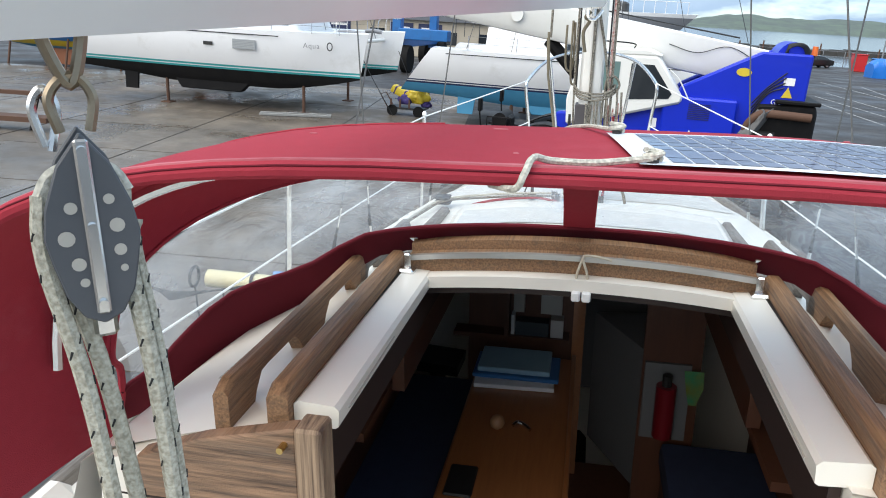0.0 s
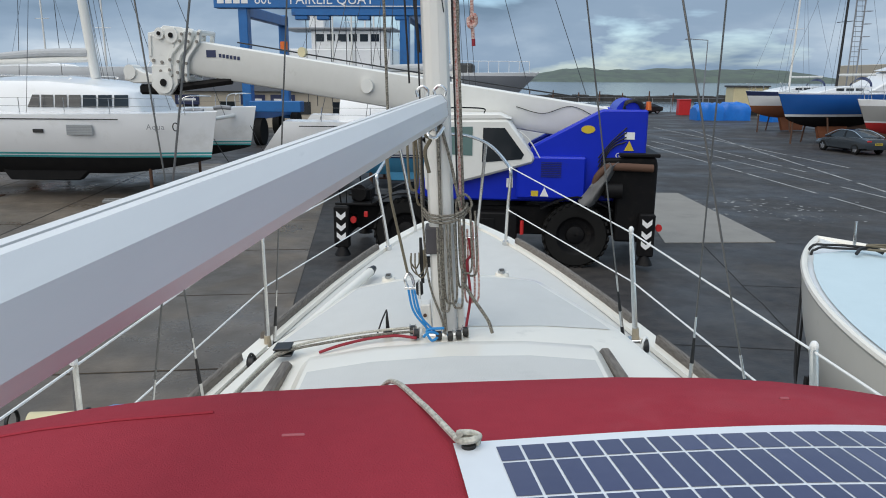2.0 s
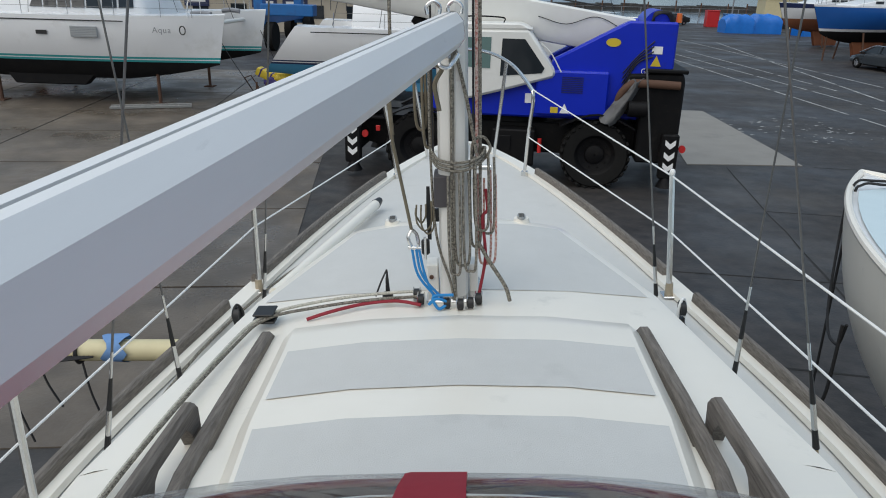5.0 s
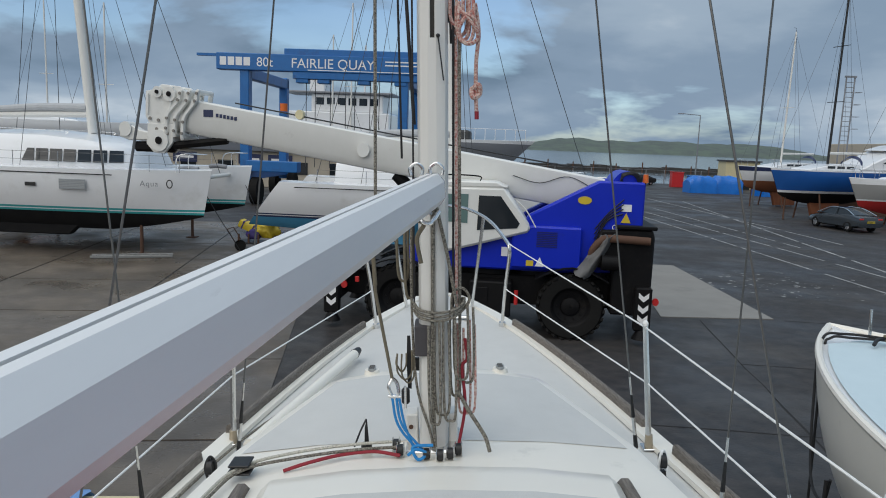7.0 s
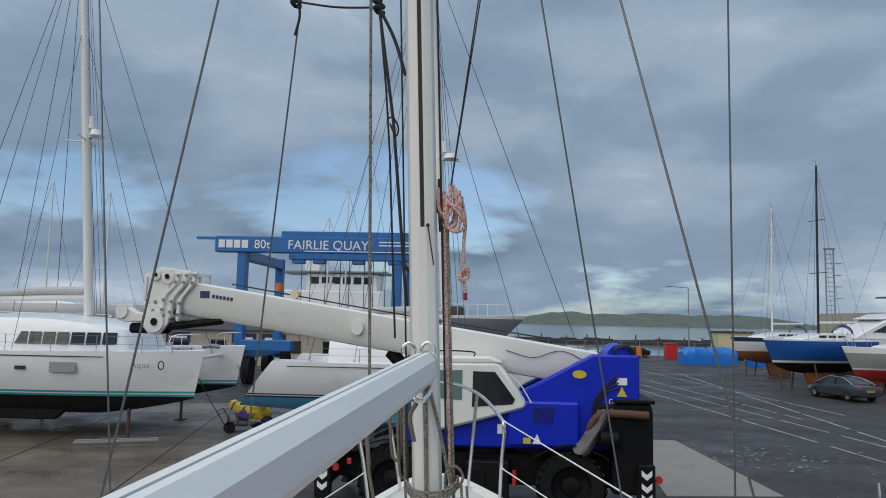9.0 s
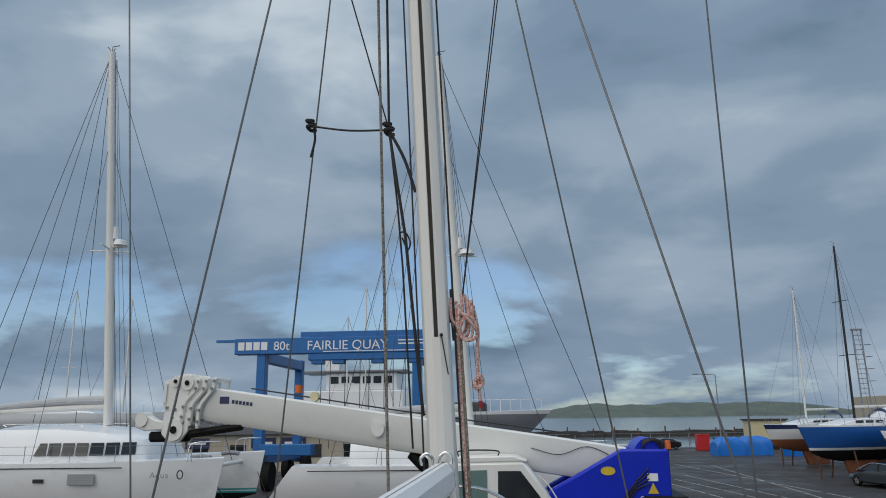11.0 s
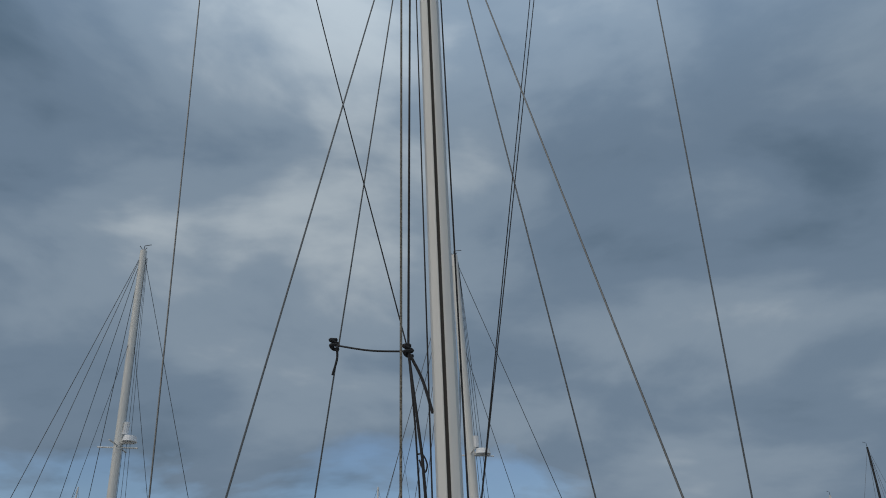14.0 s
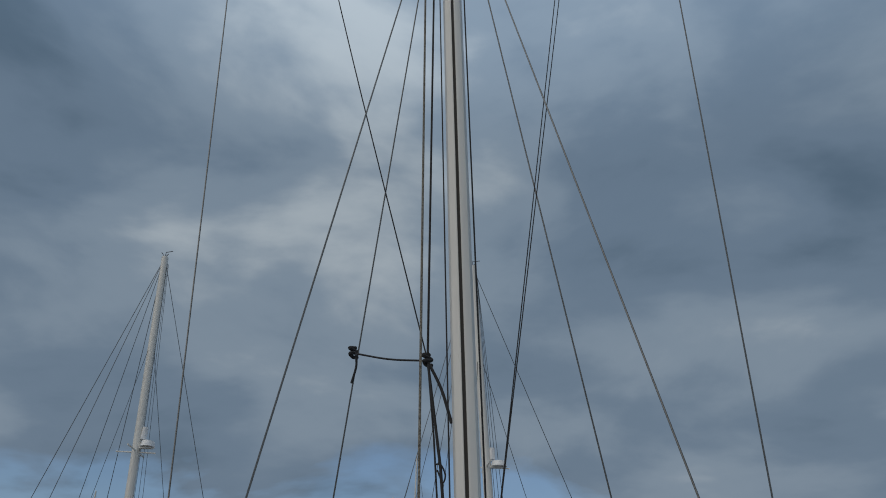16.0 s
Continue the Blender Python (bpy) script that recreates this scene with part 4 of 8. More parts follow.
# ---- boat lift ----
def boat_lift():
    c = thing("boat_lift", "tall blue travelling boat hoist frame in the yard", "boat lift", pose(-9.3, 45.5, 0, 0, 0, -1.5))
    for x in (-5.2, 5.2):
        for y in (0, 9.0):
            part("leg", box((x - 0.30, y - 0.35, 1.3), (x + 0.30, y + 0.35, 9.0), 0.04), LIFT_BLUE, c)
            for dx in (-0.7, 0.7):
                t = part("wheel", rod((x + dx - 0.25, y, 0.9), (x + dx + 0.25, y, 0.9), 0.9, seg=28), RUBBER, c, "large black tyre")
        part("side_beam", box((x - 0.4, -0.3, 1.6), (x + 0.4, 9.3, 2.4), 0.04), LIFT_BLUE, c)
        part("top_side_beam", box((x - 0.3, 0, 8.2), (x + 0.3, 9.3, 8.9), 0.04), LIFT_BLUE, c)
    beam = part("cross_beam", box((-7.0, -0.5, 8.7), (7.2, 0.4, 9.75), 0.03), LIFT_BLUE, c, "blue cross beam with white lettering")
    part("upper_beam", box((-2.6, -0.3, 9.75), (7.2, 0.5, 10.15), 0.03), LIFT_BLUE, c)
    part("jib_rail", box((-8.4, -0.2, 9.55), (-6.5, 0.1, 9.72)), LIFT_BLUE, c)
    part("lower_rail", box((-2.0, -0.45, 8.25), (7.0, 0.3, 8.7), 0.03), LIFT_BLUE, c)
    for x in (-1.4, 0.0, 2.6, 5.0):
        part("trolley", box((x - 0.4, -0.4, 8.0), (x + 0.4, 0.3, 8.26), 0.03), LIFT_BLUE, c)
    for x in (-1.2, -0.6, 0.4, 1.4, 2.0, 3.0, 3.6, 4.4):
        part("hoist_wire", rod((x, 0, 8.3), (x, 0, 2.6), 0.025, seg=4), WIRE_DARK, c)
    part("cat_platform", box((-5.0, -0.6, 2.2), (-1.6, 0.4, 2.9), 0.04), LIFT_BLUE, c)
    text("lift_lettering", "80t", 0.82, pose(-4.35, -0.51, 8.95) @ FRONT, WHITE_PAINT, beam)
    for k in range(4):
        part("maker_mark", box((-6.75 + 0.52 * k, -0.512, 8.97), (-6.33 + 0.52 * k, -0.5, 9.5)), WHITE_PAINT, beam, "white maker's mark")
    t2 = text("lift_lettering", "FAIRLIE QUAY", 0.86, pose(-2.1, -0.51, 8.93) @ FRONT, WHITE_PAINT, beam)
    part("lettering_rule", box((4.0, -0.508, 9.42), (7.0, -0.5, 9.50)), WHITE_PAINT, beam)
    part("lettering_rule", box((4.0, -0.508, 9.20), (7.0, -0.5, 9.28)), WHITE_PAINT, beam)
    part("lettering_rule", box((-1.0, -0.508, 8.78), (7.0, -0.5, 8.83)), WHITE_PAINT, beam)
    part("beacon", rod((-2.6, -0.3, 6.15), (-2.6, -0.3, 6.65), 0.25, seg=12), ORANGE, c)
    return c


boat_lift()

# ---- the yacht that carries the camera ----
def between(table, y):
    for (a, va), (b, vb) in zip(table, table[1:]):
        if y <= b:
            t = max(0, (y - a) / (b - a))
            return va + (vb - va) * t
    return table[-1][1]


BEAM = [(-4.6, 1.0), (-3.5, 1.12), (-2.2, 1.2), (-1.2, 1.21), (-0.3, 1.18), (0.3, 1.085), (1.0, 0.965), (1.6, 0.845), (2.2, 0.70), (2.8, 0.52), (3.25, 0.35), (3.55, 0.19), (3.70, 0.03)]


def half_beam(y):
    """Half breadth of the deck edge, smoothed."""
    return sum(between(BEAM, y + d) for d in (-0.25, 0, 0.25)) / 3 if y < 3.3 else between(BEAM, y)


def sheer(y):
    return -0.39 + 0.010 * max(0, y) ** 1.7


YS = [-4.6 + 8.30 * k / 60 for k in range(61)]
yacht = thing("sailing_yacht", "white sailing yacht standing ashore with weathered teak rails", "boat", BOAT)
bm = bmesh.new()
for s in (-1, 1):
    loft([[(s * half_beam(y) * f, y - 0.5 * (1 - g) * max(0, (y + 0.5) / 4) ** 3, sheer(y) - (1 - g) * (1.55 - 0.5 * max(0, y / 3.5) ** 2)) for f, g in ((1, 1), (0.99, 0.75), (0.93, 0.5), (0.7, 0.22), (0.35, 0.06), (0.02, 0))] for y in YS], bm)
loft([[(s * half_beam(-4.6) * f, -4.6, sheer(-4.6) - (1 - g) * 1.55) for s, f, g in ((-1, 1, 1), (-1, 0.93, .5), (-1, .35, .06), (1, .35, .06), (1, .93, .5), (1, 1, 1))], [(0, -4.6, sheer(-4.6))] * 6], bm)
part("hull", bm, GEL, yacht, "white gelcoat hull")
part("keel", prism([(-1.6, -1.8), (1.2, -1.8), (0.7, -3.46), (-1.2, -3.46)], "x", -0.12, 0.12, bevel=0.04), HULL_BLACK, yacht)


def inner(y):
    return min(0.70, half_beam(y) * 0.6)


for s in (-1, 1):
    part("side_deck", loft([[(s * (half_beam(y) - 0.02), y, sheer(y)), (s * (half_beam(y) * 0.75 + 0.02), y, sheer(y) + 0.012), (s * inner(y), y, sheer(y) + 0.016)] for y in YS]), GRIP, yacht, "pale grey non-slip side deck")
    part("deck_edge", loft([[(s * (half_beam(y) - 0.075), y, sheer(y) + 0.008), (s * (half_beam(y) - 0.07), y, sheer(y) + 0.028), (s * (half_beam(y) + 0.012), y, sheer(y) + 0.028), (s * (half_beam(y) + 0.012), y, sheer(y) - 0.05)] for y in YS]), GEL, yacht)
    for y0, y1 in ((-4.4, 0.70), (0.98, 2.72)):
        ys = [y0 + (y1 - y0) * k / 24 for k in range(25)]
        part("toe_rail", loft([[(s * (half_beam(y) - 0.034), y, sheer(y) + 0.026), (s * (half_beam(y) - 0.030), y, sheer(y) + 0.060), (s * (half_beam(y) - 0.022), y, sheer(y) + 0.068), (s * (half_beam(y) - 0.008), y, sheer(y) + 0.068), (s * (half_beam(y) + 0.001), y, sheer(y) + 0.058), (s * (half_beam(y) + 0.006), y, sheer(y) + 0.026)] for y in ys], closed=True, caps=True), TEAK_GREY, yacht, "weathered grey teak toe rail")
part("foredeck", loft([[(-inner(y), y, sheer(y) + 0.016), (0, y, sheer(y) + 0.03), (inner(y), y, sheer(y) + 0.016)] for y in YS if y > 0.3]), GRIP, yacht, "pale grey non-slip foredeck")
part("bow_fitting", box((-0.05, 3.2, sheer(3.3) + 0.03), (0.05, 3.6, sheer(3.5) + 0.07), 0.01), STEEL, yacht)
part("anchor_hatch_catch", box((0.10, 2.86, sheer(2.9) + 0.03), (0.22, 2.90, sheer(2.9) + 0.05), 0.006), STEEL, yacht)
part("mooring_cleat", tube([(-0.1, 2.5, sheer(2.5) + 0.05), (-0.05, 2.5, sheer(2.5) + 0.07), (0.05, 2.5, sheer(2.5) + 0.07), (0.1, 2.5, sheer(2.5) + 0.05)], 0.012), STEEL, yacht)


def trunk_half(y):
    if y > 0.06:
        return 0.655 - 0.225 * min(1, (y - 0.06) / 0.74)
    return 0.655 + 0.15 * min(1, (0.06 - y) / 0.9) + 0.05 * max(0, -0.9 - y)


def trunk_row(y, top=0.0):
    w, lift = trunk_half(y), top + 0.04 * max(0, -y) / 1.2
    return [(-w - 0.09, y, sheer(y) + 0.012), (-w - 0.03, y, -0.13), (-w - 0.008, y, -0.07), (-w, y, -0.045), (-w + 0.04, y, -0.032), (-w * 0.55, y, -0.006 + lift), (0, y, 0.008 + lift), (w * 0.55, y, -0.006 + lift), (w - 0.04, y, -0.032), (w, y, -0.045), (w + 0.008, y, -0.07), (w + 0.03, y, -0.13), (w + 0.09, y, sheer(y) + 0.012)]


rows = [trunk_row(y) for y in (-0.84, -0.6, -0.3, -0.1, 0.06, 0.2, 0.35, 0.5, 0.65, 0.76)]
last = rows[-1]
end = [(x * 0.96, 0.84, z - (0.02 if z > -0.1 else 0)) for x, y, z in last]
front = [(x * 0.99, 1.22, sheer(1.22) + 0.022) for x, y, z in last]
part("coachroof", loft(rows + [end, front]), GEL, yacht, "white coachroof")


# non-slip panels: in front of the mast, beside the mast, on the sloping trunk sides
def top_z(x, y):
    w = trunk_half(y)
    u = abs(x) / w
    lift = 0.04 * max(0, -y) / 1.2
    if u < 0.55:
        return 0.008 + lift - (0.014) * (u / 0.55)
    return -0.006 + lift + (-0.032 - (-0.006 + lift)) * (u - 0.55) / max(0.05, (w - 0.04) / w - 0.55)


def top_panel(ys, w_of, n=10):
    return loft([[(w_of(y) * k / n, y, top_z(w_of(y) * k / n, y) + 0.0025) for k in range(-n, n + 1)] for y in ys])


GROOVE_DARK = mat("slot_dark", (0.09, 0.09, 0.085), 0.7)
part("grip_panel", top_panel([0.02 + 0.69 * k / 8 for k in range(9)], lambda y: trunk_half(y) - 0.045), GRIP, yacht, "pale grey non-slip panel")
for s in (-1, 1):
    part("vent_pad", rod((s * 0.27, 0.775, -0.02), (s * 0.27, 0.775, 0.004), 0.035, 0.03, seg=18), GEL, yacht)
    v = part("deck_eye", prism([(s * 0.27 + 0.017 * math.cos(a), 0.775 + 0.034 * math.sin(a)) for a in [math.pi * k / 9 for k in range(18)]], "z", 0.003, 0.014), mat("dull_alloy_deck", (0.42, 0.42, 0.41), 0.4, 0.6, scale=30), yacht, "small steel deck fitting")
    for k in range(5):
        part("deck_eye_slot", box((s * 0.27 - 0.011, 0.754 + k * 0.01, 0.013), (s * 0.27 + 0.011, 0.757 + k * 0.01, 0.0155)), GROOVE_DARK, v)
for s in (-1, 1):
    rr = []
    for y in (-2.03, -1.85, -1.6, -1.3, -1.15, -1.0, -0.84):
        w = trunk_half(y)
        g = min(1.0, (-0.84 - y) / 0.46)
        rr.append([(s * (w + 0.09), y, sheer(y) + 0.012), (s * (w + 0.03), y, -0.13), (s * (w + 0.008), y, -0.07), (s * w, y, -0.045), (s * (w - 0.05), y, -0.032 + 0.022 * g), (s * 0.62, y, 0.0 + 0.048 * g), (s * 0.50, y, 0.020 + 0.053 * g), (s * 0.415, y, 0.024 + 0.055 * g), (s * 0.415, y, 0.0)])
    part("coachroof", loft(rr), GEL, yacht)

# raised hatch garage in front of the companionway
def garage_row(y, w, z):
    row = [(-w - 0.015, y, -0.04), (-w, y, z - 0.04), (-w + 0.03, y, z - 0.012), (-w * 0.5, y, z + 0.014), (0, y, z + 0.022), (w * 0.5, y, z + 0.014), (w - 0.03, y, z - 0.012), (w, y, z - 0.04), (w + 0.015, y, -0.04)]
    return [(x + 0.02, y_, z_) for x, y_, z_ in row]


garage = part("hatch_garage", loft([garage_row(-0.245, 0.50, -0.02), garage_row(-0.26, 0.50, 0.022), garage_row(-0.295, 0.495, 0.045), garage_row(-0.36, 0.49, 0.056), garage_row(-0.8, 0.475, 0.076), garage_row(-1.16, 0.44, 0.094), garage_row(-1.22, 0.43, 0.096)]), GEL, yacht, "white moulded hatch garage")


def panel(y0, y1, w0, w1):
    """A thin sheet that follows the garage's roof."""
    rows_ = []
    for y, w in ((y0, w0), ((y0 + y1) / 2, (w0 + w1) / 2), (y1, w1)):
        gw = between([(-1.16, 0.44), (-0.8, 0.475), (-0.36, 0.49)], y)
        gz = between([(-1.16, 0.094), (-0.8, 0.076), (-0.36, 0.056)], y) + 0.003
        edge = gz + 0.014 - 0.026 * (w - gw / 2) / (gw / 2 - 0.03)
        rows_.append([(x + 0.02, y, z) for x, z in ((-w, edge), (-gw / 2, gz + 0.014), (0, gz + 0.022), (gw / 2, gz + 0.014), (w, edge))])
    return loft(rows_)


part("grip_panel", panel(-0.47, -0.715, 0.442, 0.435), GRIP, garage, "grey non-slip panel")
part("grip_panel", panel(-0.84, -1.16, 0.43, 0.40), GRIP, garage, "grey non-slip panel")
for s in (-1, 1):
    part("hatch_slide", loft([[(s * x - 0.018, y, z - 0.03), (s * x - 0.017, y, z + 0.008), (s * x - 0.010, y, z + 0.016), (s * x + 0.010, y, z + 0.016), (s * x + 0.017, y, z + 0.008), (s * x + 0.018, y, z - 0.03)] for x, y, z in ((0.535, -0.25, -0.02), (0.535, -0.27, -0.004), (0.532, -0.65, 0.018), (0.52, -0.95, 0.038), (0.475, -1.25, 0.07))], closed=True, caps=True), TEAK_GREY, yacht, "weathered teak hatch slide")
    part("hatch_slide", loft([[(s * 0.468 - 0.019, y, z - 0.06), (s * 0.468 - 0.019, y, z + 0.006), (s * 0.468 - 0.011, y, z + 0.014), (s * 0.468 + 0.011, y, z + 0.014), (s * 0.468 + 0.019, y, z + 0.006), (s * 0.468 + 0.019, y, z - 0.06)] for y, z in ((-1.25, 0.128), (-1.9, 0.138), (-2.005, 0.137), (-2.03, 0.122))], closed=True, caps=True), TEAK, yacht, "oiled teak hatch slide")
    part("slide_groove", box((s * 0.445 - 0.004, -2.0, 0.09), (s * 0.445 + 0.004, -1.25, 0.105)), BLACK, yacht)
    # handrails: scalloped, weathered forward, oiled under the hood
    for y0, y1, z0, z1, m_, feet in ((-0.75, -1.3, 0.012, 0.035, TEAK_GREY, (0.0, 0.55, 1.0)), (-1.25, -2.03, 0.055, 0.066, TEAK, (0.04, 0.5, 0.96))):
        n, rows_ = 30, []
        for k in range(n + 1):
            t = k / n
            y, z = y0 + (y1 - y0) * t, z0 + (z1 - z0) * t
            near = min(abs(t - f) for f in feet)
            under = 0.045 if near > 0.13 else 0.085 * max(0, (near - 0.06) / 0.07) ** 0.6 - 0.040
            tip = 0.014 if t in (0, 1) else 0.0
            rows_.append([(s * 0.570 - 0.014, y, z + min(under, 0.05)), (s * 0.570 - 0.014, y, z + 0.070 - tip), (s * 0.570 - 0.007, y, z + 0.080 - tip), (s * 0.570 + 0.007, y, z + 0.080 - tip), (s * 0.570 + 0.014, y, z + 0.070 - tip), (s * 0.570 + 0.014, y, z + min(under, 0.05))])
        part("handrail", loft(rows_, closed=True, caps=True), m_, yacht, "weathered teak handrail" if m_ is TEAK_GREY else "oiled teak handrail")

# companionway: white frame, varnished front beam with its metal track, washboard
for s in (-1, 1):
    part("hatch_frame", loft([[(s * 0.376, y, z - 0.040), (s * 0.370, y, z - 0.036), (s * 0.368, y, z - 0.006), (s * 0.376, y, z + 0.002), (s * 0.440, y, z + 0.006), (s * 0.448, y, z), (s * 0.448, y, z - 0.035)] for y, z in ((-1.26, 0.098), (-2.01, 0.112))], closed=True, caps=True), GEL, yacht, "white companionway frame")
    part("frame_rebate", box((s * 0.3665, -1.96, 0.084), (s * 0.3695, -1.66, 0.087)), mat("cream_line", (0.5, 0.48, 0.42), 0.5), yacht)


def arch(x, h, k):
    return h - k * x * x


def arch_bar(y0, y1, z0, z1, w, k, n=16):
    bm = bmesh.new()
    loft([[(x, y0, arch(x, z0, k)), (x, y0, arch(x, z1, k)), (x, y1, arch(x, z1, k)), (x, y1, arch(x, z0, k))] for x in (w * (2 * i / n - 1) for i in range(n + 1))], bm, closed=True, caps=True)
    return bm


part("hatch_frame", arch_bar(-1.32, -1.265, 0.088, 0.118, 0.385, 0.14), GEL, yacht)
part("front_beam", arch_bar(-1.275, -1.245, 0.112, 0.168, 0.43, 0.15), TEAK, yacht, "varnished teak hatch beam")
part("front_beam", arch_bar(-1.244, -1.20, 0.160, 0.192, 0.43, 0.16), TEAK, yacht, "varnished teak hatch beam")
part("beam_track", arch_bar(-1.288, -1.275, 0.156, 0.170, 0.425, 0.15), mat("dull_alloy", (0.5, 0.49, 0.46), 0.35, 0.8, scale=20), yacht, "dull metal track")
for s in (-1, 1):
    part("track_end", box((s * 0.43 - 0.022, -1.325, 0.095), (s * 0.43 + 0.022, -1.285, 0.115), 0.006), STEEL, yacht)
    part("track_bracket", box((s * 0.43 - 0.01, -1.305, 0.11), (s * 0.43 + 0.01, -1.29, 0.152), 0.004), STEEL, yacht)
LINE_BEIGE = mat("beige_cord", (0.5, 0.45, 0.35), 0.8, scale=40)
part("cord_loop", tube([(0.015, -1.295, 0.17), (0.003, -1.305, 0.13), (0.003, -1.305, 0.09), (0.027, -1.305, 0.09), (0.027, -1.305, 0.13), (0.015, -1.295, 0.17), (0.045, -1.292, 0.174), (0.085, -1.292, 0.166)], 0.0035, seg=5), LINE_BEIGE, yacht)
for x in (0.003, 0.028):
    part("cord_toggle", box((x - 0.011, -1.335, 0.066), (x + 0.011, -1.319, 0.092), 0.004), LINE_WHITE, yacht)
# bridge wings at the aft end of the roof
part("washboard", prism([(-0.70, 0.030), (-0.58, 0.075), (-0.412, 0.115), (-0.412, -0.4), (-0.80, -0.4)], "y", -2.090, -2.055, bevel=0.004), TEAK_PLY, yacht, "grained teak bulkhead panel")
for k in range(3):
    part("panel_seam", box((-0.78 + 0.02 * k, -2.0918, -0.36 + 0.155 * k), (-0.414, -2.0902, -0.357 + 0.155 * k)), mat("dark_caulk", (0.03, 0.02, 0.015), 0.8), yacht)
part("washboard_trim", box((-0.410, -2.105, -0.4), (-0.364, -2.05, 0.124), 0.005), TEAK_UP, yacht)
for p in ((-0.432, 0.085), (-0.62, 0.035), (-0.388, -0.05)):
    part("brass_screw", rod((p[0], -2.109, p[1]), (p[0], -2.085, p[1]), 0.006, seg=8), mat("brass", (0.6, 0.42, 0.16), 0.3, 1.0), yacht)
part("aft_bulkhead", prism([(0.416, 0.072), (0.62, 0.046), (0.78, -0.02), (0.80, -0.4), (0.416, -0.4)], "y", -2.055, -2.015), GEL, yacht)
part("roof_end", prism([(-0.86, -0.4), (-0.80, -0.02), (-0.62, 0.046), (-0.416, 0.072), (-0.416, -0.4)], "y", -2.05, -2.015), GEL, yacht)

# Added near-black strip; its colour and the cheeks' stand for the cabin's darkness.
part("hatch_fascia", arch_bar(-1.263, -1.20, 0.052, 0.087, 0.385, 0.14), mat("under_hatch_shade", (0.022, 0.010, 0.007), 0.6), yacht)
for s in (-1, 1):
    part("hatch_cheek", box((s * 0.394, -2.0, -0.05), (s * 0.412, -1.0, 0.066)), mat("under_hatch_shade", (0.022, 0.010, 0.007), 0.6), yacht)
    part("cockpit_seat", box((s * 0.85 - 0.42, -4.4, -0.60), (s * 0.85 + 0.25, -2.06, -0.56), 0.02), GEL, yacht)
    part("cockpit_side", box((s * 0.43 - 0.02, -4.4, -1.1), (s * 0.43 + 0.02, -2.06, -0.58)), GEL, yacht)
    part("coaming", box((s * 1.02 - 0.04, -4.4, -0.58), (s * 1.02 + 0.04, -1.9, -0.18), 0.03), GEL, yacht)
part("cockpit_sole", box((-0.45, -4.4, -1.12), (0.45, -2.06, -1.08)), GRIP, yacht)

# ---- mast and rig ----
def rig(x, y, z):
    return (x + 0.0125 * z, y, z)


mast = thing("mast", "cream painted aluminium mast with a sail groove and spreaders", "mast", BOAT)
MP = [(-0.046, 0.02), (-0.044, -0.03), (-0.036, -0.052), (-0.014, -0.066), (-0.007, -0.066), (-0.007, -0.052), (0.007, -0.052), (0.007, -0.066), (0.014, -0.066), (0.036, -0.052), (0.044, -0.03), (0.046, 0.02), (0.03, 0.06), (0, 0.072), (-0.03, 0.06)]
part("mast_tube", loft([[rig(a, b, z) for a, b in MP] for z in (0.01, 2.0, 4.0, 6.0, 9.3)], closed=True, caps=True), ALU, mast)
GROOVE = mat("groove_shadow", (0.06, 0.055, 0.05), 0.8)
part("sail_groove", loft([[rig(a, -0.0535, z) for a in (-0.006, 0.006)] for z in (1.24, 9.3)]), GROOVE, mast)
part("groove_gate", loft([[rig(a, b, z) for a, b in ((-0.012, -0.0675), (0.012, -0.0675))] for z in (0.86, 1.24)]), ALU, mast)
part("mast_step", box((-0.085, -0.09, 0.0), (0.085, 0.10, 0.02), 0.006), STEEL, mast)
part("base_plate", box((-0.085, -0.02, 0.015), (-0.048, 0.05, 0.11), 0.004), ALU, mast)
part("base_plate", box((0.048, -0.02, 0.015), (0.075, 0.05, 0.11), 0.004), ALU, mast)
part("bolt", rod((-0.07, -0.025, 0.07), (-0.07, -0.018, 0.07), 0.007, seg=8), RUST, mast)
part("dark_wrap", box((-0.052, -0.071, 0.31), (0.004, 0.03, 0.405), 0.004), mat("grey_tape", (0.07, 0.065, 0.07), 0.7, scale=20), mast, "dark grey padding wrapped on the mast")
part("pad_eye", ball((0.032, -0.07, 1.245), 0.006, seg=8), BLACK, mast)
part("stopper_arm", tube([(0.032, -0.072, 1.245), (0.046, -0.075, 1.12)], 0.0022, smooth=False, seg=5), BLACK, mast)
for x, s in ((0.052, 1), (-0.052, -1)):
    z = 1.31 if s > 0 else 0.27
    part("cleat", loft([[(x + s * 0.02 - 0.006, -0.01, z - 0.08), (x + s * 0.02 + 0.006, -0.01, z - 0.08)], [(x + s * 0.02 - 0.008, -0.014, z), (x + s * 0.02 + 0.008, -0.014, z)], [(x + s * 0.02 - 0.005, -0.01, z + 0.09), (x + s * 0.02 + 0.005, -0.01, z + 0.09)]]), BLACK, mast)
    part("cleat_stem", box((x - 0.012, -0.02, z - 0.02), (x + 0.02, 0.0, z + 0.02), 0.003), BLACK, mast)
for s in (-1, 1):
    part("spreader", loft([[rig(s * x, y0 * w, 4.88 + 0.17 * x / 1.19 + t) for y0, t in ((1, 0), (0.3, 0.02), (-1, 0), (0.3, -0.02))] for x, w in ((0.05, 0.05), (1.19, 0.028))], closed=True, caps=True), BLACK, mast, "dark spreader")
